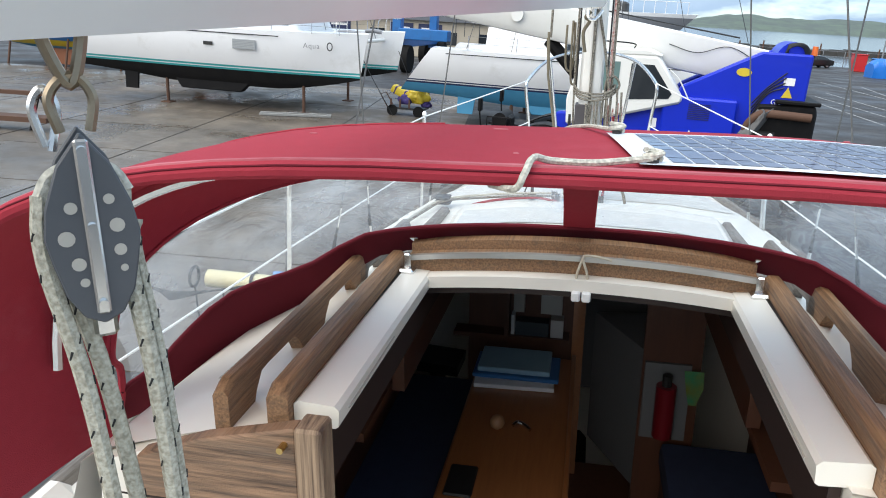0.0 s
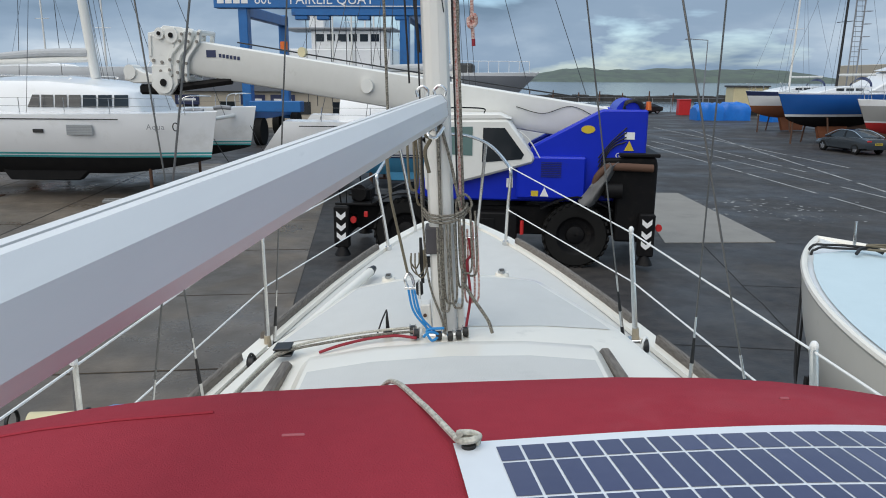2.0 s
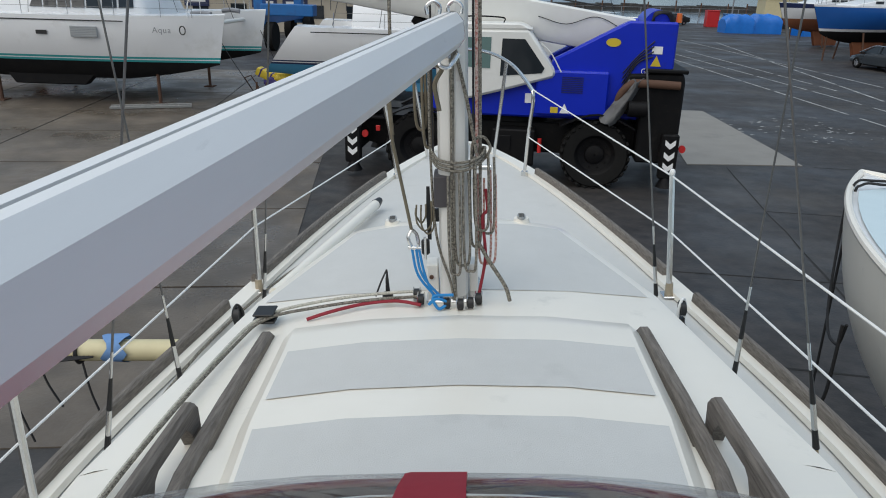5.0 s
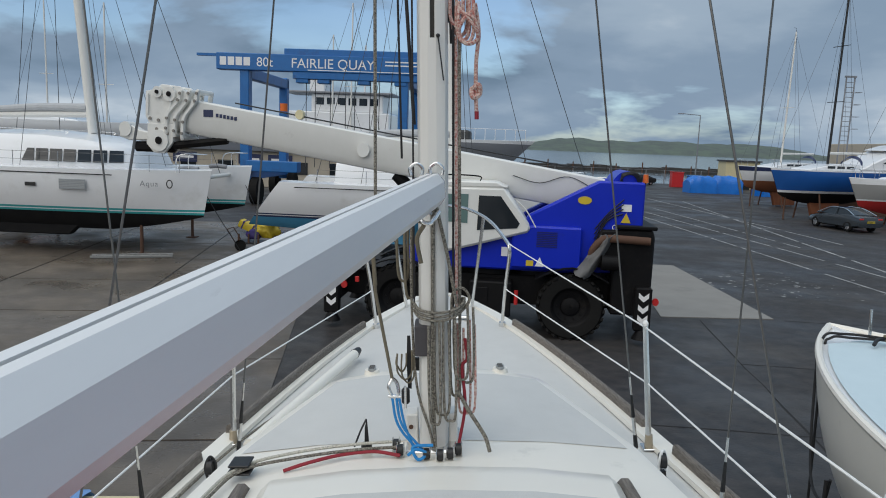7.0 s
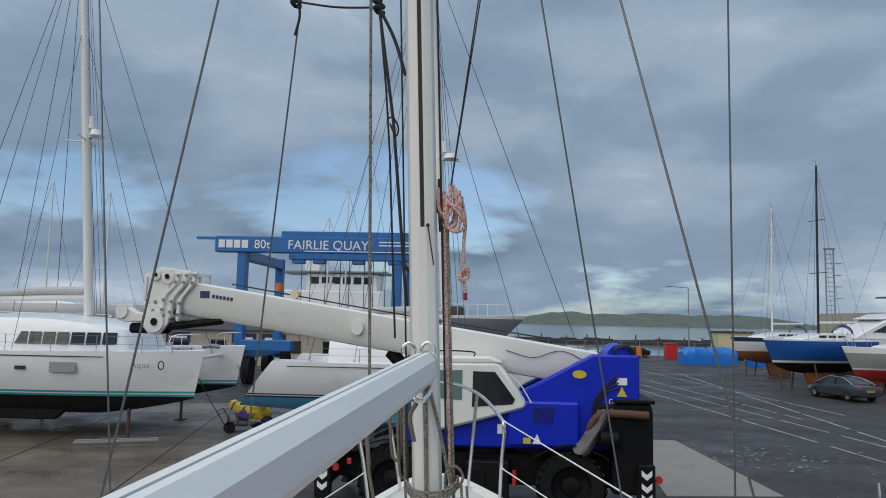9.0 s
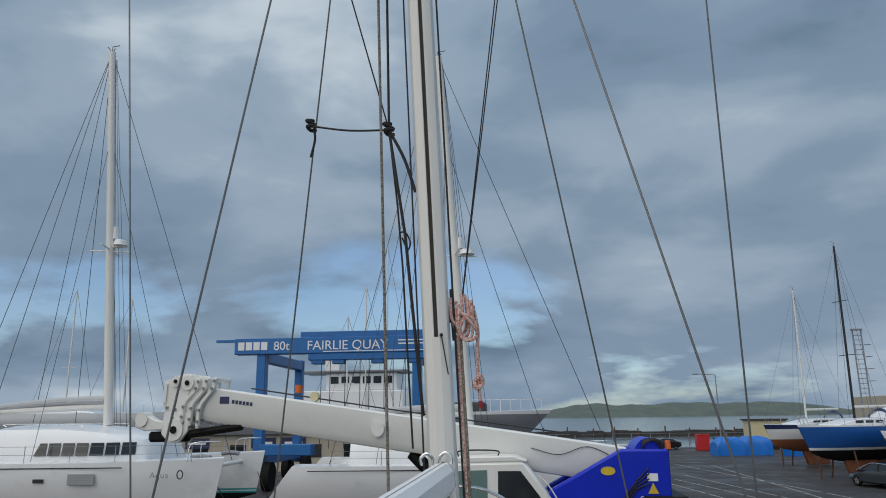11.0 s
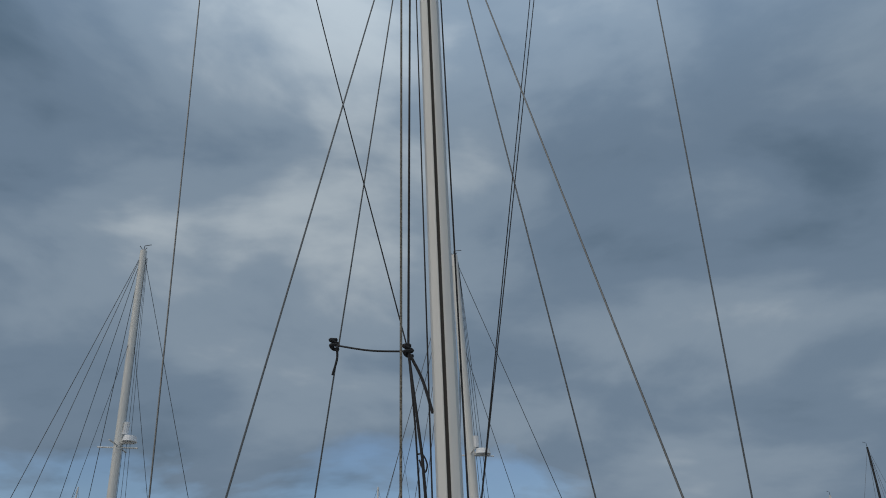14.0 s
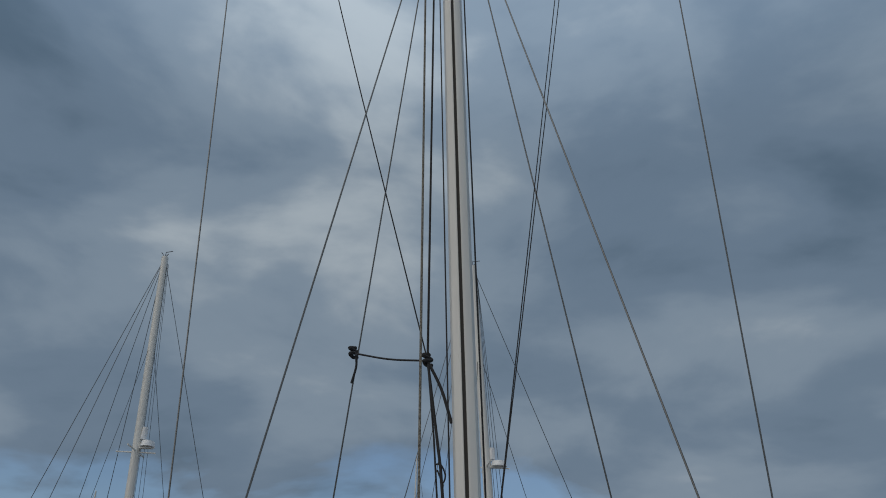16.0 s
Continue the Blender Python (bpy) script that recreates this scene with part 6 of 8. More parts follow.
frng = random.Random(5)
for k, (x0, x1, dy) in enumerate(((-0.027, -0.002, -0.004), (-0.018, 0.018, 0.006), (0.022, 0.034, -0.004), (0.028, 0.040, 0.007))):
    own = bpy.data.objects["mainsheet" if k == 0 else "mainsheet.%03d" % k]
    flecked([(ms.x + x0, ms.y + dy, ms.z + (0.025 if k < 3 else 0.0)), (ms.x + x0 - 0.003, ms.y + dy - 0.004, ms.z - 0.02), (ms.x + x0 + (x1 - x0) * 0.45, ms.y + dy - 0.01, ms.z - 0.14), (ms.x + x1, ms.y + dy - 0.02, ms.z - 0.45)], 0.0062, 0.0085, own, frng, 0.0028)

# the block and its rope hang turned towards the cockpit
TURNED = BOAT @ Matrix.Translation(ms) @ Matrix.Rotation(radians(40), 4, "Z") @ Matrix.Translation(-ms)
for ob in bpy.data.objects:
    if ob.parent is None and ob.name.split(".")[0] in ("mainsheet", "mainsheet_block"):
        ob.matrix_basis = TURNED

# guard rails
def stanchion(x, y, lean, top):
    z = sheer(y) + 0.02
    h = top - z
    st = thing("stanchion", "stainless guard rail stanchion on the deck edge", "stanchion", BOAT, "guard rail stanchions")
    part("post", rod((x, y, z), (x + lean[0], y + lean[1], z + h - 0.005), 0.0125, 0.011, seg=10), STEEL, st)
    part("foot", rod((x, y, z - 0.01), (x, y, z + 0.05), 0.019, 0.016, seg=12), mat("aged_socket", (0.45, 0.38, 0.28), 0.5, 0.6, scale=30), st)
    part("foot_plate", box((x - 0.03, y - 0.035, z - 0.012), (x + 0.03, y + 0.035, z - 0.002), 0.003), STEEL, st)
    part("cap", ball((x + lean[0], y + lean[1], z + h), 0.0125, seg=10, squash=(1, 1, 1.3)), LINE_WHITE, st)
    return Vector((x + lean[0], y + lean[1], z + h - 0.015)), Vector((x + lean[0] * 0.5, y + lean[1] * 0.5, z + h * 0.52))


for s in (-1, 1):
    tops = [stanchion(s * x, y, (s * l, -0.01), top - (0.045 if s > 0 else 0.0)) for x, y, l, top in ((0.915, 0.80 if s > 0 else 0.91, -0.03, 0.225), (1.06, -0.66, -0.04, 0.195), (1.13, -2.25, -0.02, 0.19), (1.02, -3.8, -0.02, 0.19))]
    pb = thing("pulpit", "stainless steel pulpit rail at the bow", "pulpit", BOAT, "pulpit")
    zb = sheer(2.75) + 0.03
    a, b = Vector((s * 0.44, 2.74, zb)), Vector((s * 0.475, 2.55, 0.28))
    part("rail", tube([a, a + (b - a) * 0.55, b - Vector((0, 0, 0.05)), b + Vector((-s * 0.02, 0.08, 0.02)), (s * 0.36, 3.0, 0.40), (s * 0.22, 3.45, 0.44), (s * 0.06, 3.68, 0.45), (0, 3.70, 0.45)], 0.0125, seg=10), STEEL, pb)
    part("brace", tube([(s * 0.25, 3.22, sheer(3.2) + 0.03), (s * 0.335, 3.10, 0.405)], 0.0125, seg=10, smooth=False), STEEL, pb)
    part("foot", rod(a - Vector((0, 0, 0.02)), a + Vector((0, 0, 0.012)), 0.024, seg=12), STEEL, pb)
    for lvl, name in ((0, "guard_wire"), (1, "guard_wire")):
        pts = [b - Vector((0, 0, 0.0)) if lvl == 0 else a + (b - a) * 0.45] + [t[lvl] for t in tops]
        g = thing(name, "white plastic-coated guard rail wire", "guard wire", BOAT, "guard wires")
        part("wire", tube(pts, 0.0038, seg=6, smooth=False), LINE_WHITE, g)
        part("lashing", rod(pts[0] + Vector((0, 0.02, 0)), pts[0] + (pts[1] - pts[0]).normalized() * 0.10, 0.006, 0.003, seg=6), LINE_WHITE, g)

# deck gear
pole = thing("spinnaker_pole", "white spinnaker pole lashed on the side deck", "pole", BOAT)
part("tube", rod((-0.50, 1.98, -0.285), (-0.80, 0.75, -0.315), 0.028, seg=14), GEL, pole)
part("end_fitting", rod((-0.50, 1.98, -0.285), (-0.483, 2.05, -0.28), 0.03, 0.02, seg=12), BLACK, pole)
rope("mooring_line", "grey line lying along the side deck", [(-0.52, 2.2, -0.33), (-0.72, 1.4, -0.35), (-0.88, 0.9, -0.36), (-0.99, 0.3, -0.365), (-1.02, -0.5, -0.37)], 0.006, ROPE_GREY)
for s in (-1, 1):
    g = thing("genoa_car", "black genoa sheet lead block on the side deck", "pulley block", BOAT, "genoa leads")
    x, y, z = s * 0.87, 0.46, -0.37
    part("base", box((x - 0.03, y - 0.05, z), (x + 0.03, y + 0.05, z + 0.014), 0.004), BLACK, g)
    part("spring", rod((x, y, z + 0.01), (x, y, z + 0.055), 0.018, 0.014, seg=12), BLACK, g)
    part("sheave", rod((x - 0.010, y, z + 0.095), (x + 0.010, y, z + 0.095), 0.030, seg=18), BLACK, g)
    part("cheek", tube([(x - 0.014, y, z + 0.05), (x - 0.016, y - 0.012, z + 0.10), (x, y, z + 0.135), (x + 0.016, y + 0.012, z + 0.10), (x + 0.014, y, z + 0.05)], 0.006), BLACK if s < 0 else LINE_WHITE, g)
tr = mat("grey_track", (0.35, 0.36, 0.36), 0.4, 0.7)
for s in (-1, 1):
    solid("genoa_track", box((s * 0.93 - 0.012, -1.4, sheer(0) + 0.012), (s * 0.93 + 0.012, -0.05, sheer(0) + 0.03), 0.003), tr, "grey alloy track screwed to the side deck", "track", BOAT)
solid("deck_filler", rod((0.845, 0.53, -0.375), (0.845, 0.53, -0.362), 0.035, seg=20), mat("dull_cap", (0.25, 0.25, 0.25), 0.5, 0.6), "round grey deck filler cap", "deck fitting", BOAT)

# ---- sprayhood ----
hood = thing("sprayhood", "faded red canvas sprayhood with clear vinyl windows over the companionway", "sprayhood", BOAT)


def hoop(s, a, b, z0, n=3.6):
    """A point of a flat-topped arch; s runs from -1 to 1 across it."""
    t = math.pi / 2 * (1 - s)
    c, d = math.cos(t), math.sin(t)
    return a * math.copysign(abs(c) ** (2 / n), c), z0 + b * abs(d) ** (2 / n)


SN = [k / 20 - 1 for k in range(41)]


def hoop_row(y, a, b, z0=-0.12, n=3.6, pull=0.0):
    return [(x, y + pull * abs(x / a) ** 3, z) for x, z in (hoop(s, a, b, z0, n) for s in SN)]


def front_row():
    return [(x, -1.515 - 0.33 * abs(x / 0.93) ** 3, z) for x, z in (hoop(s, 0.93, 0.548, -0.12) for s in SN)]


def base_pt(s):
    """The foot of the hood: over the roof in front, down to the deck at the sides."""
    u = abs(s)
    x = math.copysign(0.98 * math.sin(u * math.pi / 2) ** 0.8, s) if u else 0.0
    ax = abs(x)
    z = 0.140 - 0.05 * ax * ax if ax < 0.5 else 0.1275 - 0.255 * min(1, (ax - 0.5) / 0.35) ** 1.3
    y = -1.125 - 0.16 * ax * ax - 0.55 * ax ** 3.2
    return Vector((x, y, z))


FR = [Vector(p) for p in front_row()]
BASE = [base_pt(s) for s in SN]
CROWN = [(-2.205, 0.688), (-2.08, 0.687), (-1.97, 0.685), (-1.87, 0.681), (-1.79, 0.677), (-1.70, 0.661), (-1.62, 0.624), (-1.55, 0.575), (-1.515, 0.548)]
# Skirt's red is darkened for the hood's shade; the hem piping shares it.
DARK_CANVAS = mat("skirt_shade_canvas", (0.115, 0.009, 0.017), 0.85, second=(0.09, 0.007, 0.013), scale=5, bump=0.2, bump_scale=600, spec=0.2)
top_rows = [hoop_row(y, 0.985 - 0.07 * max(0, y + 2.1), b, pull=-0.33 * max(0, (y + 2.0) / 0.485) ** 1.5) for y, b in CROWN[:-1]] + [front_row()]
part("canvas_top", thick(loft(top_rows), 0.004), RED_CANVAS, hood, "faded red canvas roof")
HEM = hoop_row(-2.214, 0.988, 0.680)
part("aft_hem", tube(HEM, 0.0115, seg=10, smooth=False), RED_CANVAS, hood, "red canvas hem over the frame tube")
FADED = mat("faded_canvas", (0.42, 0.12, 0.14), 0.8, second=(0.30, 0.05, 0.07), scale=12, amount=1.0, bump=0.2, bump_scale=500)
part("hem_binding", tube([(x, y + 0.004, z + 0.010) for x, y, z in HEM][6:-6], 0.0042, seg=6, smooth=False), FADED, hood, "worn paler binding along the hem")
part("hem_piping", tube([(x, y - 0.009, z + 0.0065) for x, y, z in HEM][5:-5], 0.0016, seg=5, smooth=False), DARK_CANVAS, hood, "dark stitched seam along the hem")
part("front_seam", tube([p + Vector((0, -0.004, 0.003)) for p in FR], 0.005, seg=6, smooth=False), RED_CANVAS, hood)
part("top_seam", tube([Vector(p) + Vector((0, 0, 0.0005)) for p in top_rows[4]][4:20], 0.0022, seg=5, smooth=False), RED_CANVAS, hood)
for x, y, w_ in ((-0.13, -1.86, 0.012), (-0.42, -1.93, 0.006), (-0.08, -2.11, 0.004), (0.40, -1.80, 0.005)):
    z = -0.12 + between(CROWN, y) * (1 - (abs(x) / 0.98) ** 3.6) ** (1 / 3.6)
    part("scuff", box((x - w_, y - 0.002, z - 0.003), (x + w_, y + 0.002, z + 0.0012), 0.001), FADED, hood, "pale scuff in the canvas")


def skirt_f(s):
    """Share of the front's height that is canvas below the window."""
    u = abs(s)
    return 0.22 + 0.10 * max(0, u - 0.25) + (0.35 if 0.42 < u < 0.75 else 0.0) * math.sin((u - 0.42) / 0.33 * math.pi) * 0.5


def front_pt(i, f):
    p, q = BASE[i], FR[i]
    m_ = p.lerp(q, f)
    return m_ + Vector((0, 0.03 * math.sin(f * math.pi), 0.02 * math.sin(f * math.pi)))


def front_sheet(i0, i1, lo, hi, n=6):
    rows_ = []
    for i in range(i0, i1 + 1):
        a = lo(SN[i]) if callable(lo) else lo
        rows_.append([front_pt(i, a + (hi - a) * k / n) for k in range(n + 1)] if not callable(hi) else [front_pt(i, a + (hi(SN[i]) - a) * k / n) for k in range(n + 1)])
    return rows_


part("skirt", thick(loft(front_sheet(1, 39, 0.0, skirt_f)), 0.003), DARK_CANVAS, hood, "red canvas skirt below the windows, darkened for the hood's shade")
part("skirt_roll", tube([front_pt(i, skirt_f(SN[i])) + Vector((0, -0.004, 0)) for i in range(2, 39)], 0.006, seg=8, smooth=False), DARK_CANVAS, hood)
part("window_strut", thick(loft([[front_pt(20, f) + Vector((dx, -0.004, 0)) for f in (0.2, 0.4, 0.6, 0.8, 1.0)] for dx in (-0.04, 0.0, 0.04)]), 0.004), RED_CANVAS, hood)
for x_ in (-0.435, -0.216, 0.007, 0.229, 0.444):
    k_ = min(range(len(BASE)), key=lambda q: abs(BASE[q].x - x_))
    p_ = front_pt(k_, 0.10)
    p_ = Vector((x_, p_.y + 0.008, p_.z + 0.003))
    sb = part("snap_plate", box((-0.017, -0.011, -0.002), (0.017, 0.011, 0.002), 0.0015, m=Matrix.Translation(p_) @ Matrix.Rotation(-0.75, 4, "X")), STEEL, hood, "steel turn-button plate")
    part("snap_stud", ball(p_ + Vector((0, 0.003, 0.003)), 0.0055, seg=10), BLACK, sb)
for i0, i1 in ((3, 20), (20, 37)):
    w = part("window", loft(front_sheet(i0, i1, skirt_f, 0.985)), VINYL, hood, "clear creased vinyl window")
    w.visible_shadow = False
for s_ in (-1, 1):
    i = 2 if s_ < 0 else 38
    part("side_edge", tube([front_pt(i, f) for f in (0.05, 0.3, 0.6, 0.9)] + [FR[i + 2 * (1 if s_ < 0 else -1)]], 0.008, seg=6), RED_CANVAS, hood)
part("hoop_tube", tube(([Vector(p) + Vector((0, 0, -0.022)) for p in hoop_row(-1.95, 0.955, 0.662)])[2:-2], 0.011, seg=8, smooth=False), STEEL, hood, "steel hood frame tube")

# ---- solar panel on the hood ----
solar = thing("solar_panel", "flexible solar panel with white border laced on the sprayhood", "solar panel", BOAT)


def top_at(x, y):
    """Height of the hood's roof."""
    b = sum(between(CROWN, y + 0.02 * k) for k in (-2, -1, 0, 1, 2)) / 5
    return -0.12 + b * max(0.05, 1 - (abs(x) / 0.97) ** 3.6) ** (1 / 3.6) + 0.002


def on_hood(u, v, up=0.0):
    x = 0.039 + 0.033 * v + (0.455 + 0.019 * v) * u
    y = -1.906 - 0.268 * v + 0.03 * u * (1 - v)
    return (x, y, top_at(x, y) + 0.003 + up)


def hood_patch(u0, u1, v0, v1, up, n=8, m_=4):
    return loft([[on_hood(u0 + (u1 - u0) * i / n, v0 + (v1 - v0) * j / m_, up) for j in range(m_ + 1)] for i in range(n + 1)])


PANEL_WHITE = mat("panel_white", (0.72, 0.75, 0.78), 0.3, second=(0.66, 0.69, 0.72), scale=20)
CELL = mat("solar_cell", (0.050, 0.057, 0.125), 0.3, second=(0.065, 0.072, 0.14), scale=90, coat=0.5, vary=0.10)
part("backing", hood_patch(-0.01, 1.01, -0.01, 1.01, 0.0, 36, 16), PANEL_WHITE, solar, "white panel sheet")
for i in range(16):
    for v0, v1 in ((0.045, 0.150), (0.163, 0.371), (0.384, 0.485), (0.507, 0.605), (0.618, 0.825), (0.838, 0.945)):
        u0 = 0.075 + 0.0528 * i
        part("cell", hood_patch(u0, u0 + 0.0470, v0, v1, 0.0007, 2, 4), CELL, solar, smooth=False)
for i, (u, v) in enumerate(((0.02, 0.03), (0.975, 0.03), (0.025, 0.96), (0.975, 0.96))):
    p = Vector(on_hood(u, v, 0.004))
    ls = part("corner_lashing", tube([p + Vector((0.010 * math.cos(a * 1.25), 0.005 * math.sin(a * 1.25), 0.0014 * a)) for a in range(9)], 0.0034, seg=7), ROPE_WHITE, solar, "white cord knot through the panel corner")
    part("eyelet", rod(p - Vector((0, 0, 0.004)), p + Vector((0, 0, 0.0)), 0.007, seg=12), BLACK, ls)
rope("hood_lacing", "white cord from the panel corner over the hood", [on_hood(0.0, 0.02, 0.006), (0.0, -1.80, top_at(0.0, -1.80) + 0.003), (-0.045, -1.66, top_at(-0.045, -1.66) + 0.004), (-0.085, -1.52, top_at(-0.085, -1.52) + 0.004)], 0.0034, ROPE_WHITE)
rope("hood_lacing", "white cord from the panel corner round the hem", [on_hood(0.03, 0.97, 0.006), (0.02, -2.185, top_at(0.02, -2.185) + 0.004), (-0.03, -2.195, top_at(-0.03, -2.195) + 0.006), (-0.05, -2.214, 0.582), (-0.058, -2.234, 0.567), (-0.068, -2.233, 0.550), (-0.10, -2.20, 0.546)], 0.0042, ROPE_WHITE)

# ---- cabin below ----
WOOD_DARK = mat("dark_mahogany", (0.085, 0.030, 0.014), 0.45, second=(0.05, 0.018, 0.010), scale=6, stretch=(6, 6, 0.7))
TABLE = mat("varnished_table", (0.30, 0.115, 0.04), 0.35, second=(0.19, 0.07, 0.026), scale=8, stretch=(8, 0.6, 8), coat=0.4)
NAVY_CLOTH = mat("navy_cushion", (0.028, 0.042, 0.095), 0.9, second=(0.018, 0.026, 0.06), scale=20)
# White liner set dark grey: the cabin's dimness is put into its colour.
LINER = mat("dimmed_cabin_liner", (0.13, 0.135, 0.14), 0.5, scale=3)
cabin = thing("cabin_interior", "dark mahogany cabin with navy cushions below the hatch", "cabin", BOAT, kind="structure")
part("cabin_sole", box((-0.65, -2.0, -1.55), (0.65, 0.35, -1.5)), WOOD_DARK, cabin)
part("bulkhead", box((-0.52, 0.30, -1.5), (0.02, 0.34, -0.06)), WOOD_DARK, cabin, "mahogany bulkhead")
part("bulkhead", box((0.30, -0.10, -1.5), (0.54, -0.06, -0.06)), WOOD_DARK, cabin, "mahogany bulkhead")
part("door_post", box((-0.005, 0.24, -1.5), (0.05, 0.345, -0.06)), TABLE, cabin)
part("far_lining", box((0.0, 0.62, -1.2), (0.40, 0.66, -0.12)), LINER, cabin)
for s in (-1, 1):
    part("side_lining", box((s * 0.84 - 0.02, -1.9, -1.4), (s * 0.84 + 0.02, 0.1, -0.42)), WOOD_DARK, cabin)
    part("side_lining", box((s * 0.54 - 0.02, -1.0, -0.42), (s * 0.54 + 0.02, 0.15, -0.08)), WOOD_DARK, cabin)
    part("shelf", box((s * 0.70 - 0.16, -1.25, -0.46), (s * 0.70 + 0.12, 0.15, -0.43)), WOOD_DARK, cabin)
    part("settee", box((s * 0.62 - 0.2, -1.9, -1.5), (s * 0.62 + 0.2, 0.28 if s < 0 else -0.12, -1.14), 0.02), WOOD_DARK, cabin)
    part("settee_cushion", box((s * 0.62 - 0.22, -1.88, -1.14), (s * 0.62 + 0.2, 0.26 if s < 0 else -0.14, -1.02), 0.03, seg=2), NAVY_CLOTH, cabin, "navy settee cushion")
part("head_lining", box((-0.50, -0.84, -0.075), (0.50, 0.3, -0.06)), WOOD_DARK, cabin)
part("white_locker", prism([(0.10, 0.30), (0.30, -0.08), (0.36, -0.08), (0.36, 0.34)], "z", -1.3, -0.62), LINER, cabin, "pale locker side, greyed for the dim cabin")
part("step", box((-0.25, -1.93, -1.5), (0.3, -1.75, -1.1), 0.01), WOOD_DARK, cabin)
BELOW = BOAT @ Matrix.Translation((0, 0, -0.05))
table = thing("saloon_table", "varnished wooden saloon table below the hatch", "table", BELOW)
part("tabletop", box((-0.43, -1.45, -0.80), (0.02, 0.16, -0.765), 0.01), TABLE, table)
part("fiddle_rail", box((0.0, -1.45, -0.765), (0.02, 0.16, -0.74), 0.004), TABLE, table)
part("pedestal", box((-0.25, -0.8, -1.5), (-0.15, -0.3, -0.8), 0.01), WOOD_DARK, table)
bk = thing("book_stack", "stack of pale blue folders and papers on the table", "books", BELOW)
part("paper_sheet", box((-0.42, -0.20, -0.764), (-0.07, 0.03, -0.745), 0.003, m=Matrix.Translation((-0.25, -0.1, 0)) @ Matrix.Rotation(0.05, 4, "Z") @ Matrix.Translation((0.25, 0.1, 0))), mat("paper", (0.7, 0.7, 0.72), 0.7, scale=40), bk)
part("folder", box((-0.43, -0.15, -0.744), (-0.05, 0.08, -0.725), 0.004), mat("blue_folder", (0.03, 0.13, 0.33), 0.4, scale=20), bk)
part("folder", box((-0.41, -0.13, -0.724), (-0.09, 0.09, -0.70), 0.004), mat("pale_blue_folder", (0.24, 0.40, 0.50), 0.35, second=(0.2, 0.34, 0.43), scale=10), bk, "pale blue folder")
solid("rope_fob", ball((-0.27, -0.52, -0.735), 0.03, seg=12), mat("brown_wood_ball", (0.3, 0.16, 0.08), 0.5), "round brown wooden ball on the table", "ornament", BELOW)
solid("keys", tube([(-0.21, -0.50, -0.755), (-0.19, -0.48, -0.75), (-0.16, -0.50, -0.752), (-0.14, -0.52, -0.755)], 0.008), STEEL, "small bunch of keys on the table", "keys", BELOW)
solid("phone", box((-0.40, -0.98, -0.764), (-0.30, -0.80, -0.752), 0.006), BLACK, "black phone lying on the table", "phone", BELOW)
ex = thing("fire_extinguisher", "red fire extinguisher on a white panel", "extinguisher", BOAT)
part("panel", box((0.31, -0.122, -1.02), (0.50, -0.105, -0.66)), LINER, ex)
# The red is lowered too, carrying the cabin's dimness in its colour.
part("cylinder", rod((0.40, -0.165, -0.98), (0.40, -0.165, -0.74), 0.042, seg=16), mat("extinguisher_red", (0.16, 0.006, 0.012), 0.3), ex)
part("neck", rod((0.40, -0.165, -0.74), (0.40, -0.165, -0.69), 0.02), BLACK, ex)
bag = solid("hanging_bag", loft([[(0.47, -0.13, -0.68), (0.55, -0.13, -0.68)], [(0.48, -0.15, -0.76), (0.55, -0.15, -0.75)], [(0.50, -0.13, -0.84), (0.53, -0.13, -0.84)]]), mat("green_yellow_cloth", (0.14, 0.15, 0.02), 0.8, second=(0.03, 0.22, 0.1), scale=12, amount=1.0), "green and yellow cloth on the bulkhead", "cloth", BOAT)
sh_ = thing("bulkhead_shelf", "shelf with books and small things on the bulkhead", "shelf", BOAT)
part("board", box((-0.58, 0.20, -0.76), (-0.02, 0.30, -0.74)), WOOD_DARK, sh_)
part("upright", box((-0.33, 0.20, -0.74), (-0.31, 0.30, -0.48)), WOOD_DARK, sh_)
for x0, x1, h, c_ in ((-0.30, -0.285, 0.10, (0.6, 0.6, 0.6)), (-0.28, -0.12, 0.07, (0.02, 0.03, 0.04)), (-0.11, -0.05, 0.09, (0.45, 0.45, 0.45)), (-0.29, -0.24, 0.16, (0.3, 0.3, 0.28)), (-0.16, -0.06, 0.17, (0.4, 0.4, 0.38))):
    z0 = -0.74 if h < 0.13 else -0.62
    solid("book", box((x0, 0.22, z0), (x1, 0.29, z0 + min(h, 0.1))), mat("spine_%d" % int(c_[0] * 100), c_, 0.5), "small pale and dark box on the bulkhead shelf", "box", BOAT)

# ---- neighbouring white yacht ----
nb = thing("neighbour_yacht", "white yacht with pale deck close alongside ashore", "boat", pose(4.33, -3.25, 0, 0, 0, 97))
hull(nb, 7.5, 2.8, 2.86, 1.0, [("hull_bottom", HULL_BLACK, 0.9, 1.6), ("hull_shell", GEL, 1.6, 9.0)], rake=0.5, transom=0.7, n=30)
part("keel", prism([(2.4, 0.0), (4.4, 0.0), (4.9, 1.3), (2.1, 1.3)], "y", -0.12, 0.12), HULL_BLACK, nb)


def nb_half(u):
    if u < 0.45:
        return 1.40 * (0.7 + 0.3 * math.sin(u / 0.45 * math.pi / 2))
    return 1.40 * max(0.012, (1 - ((u - 0.45) / 0.55) ** 2.4) ** 0.9)


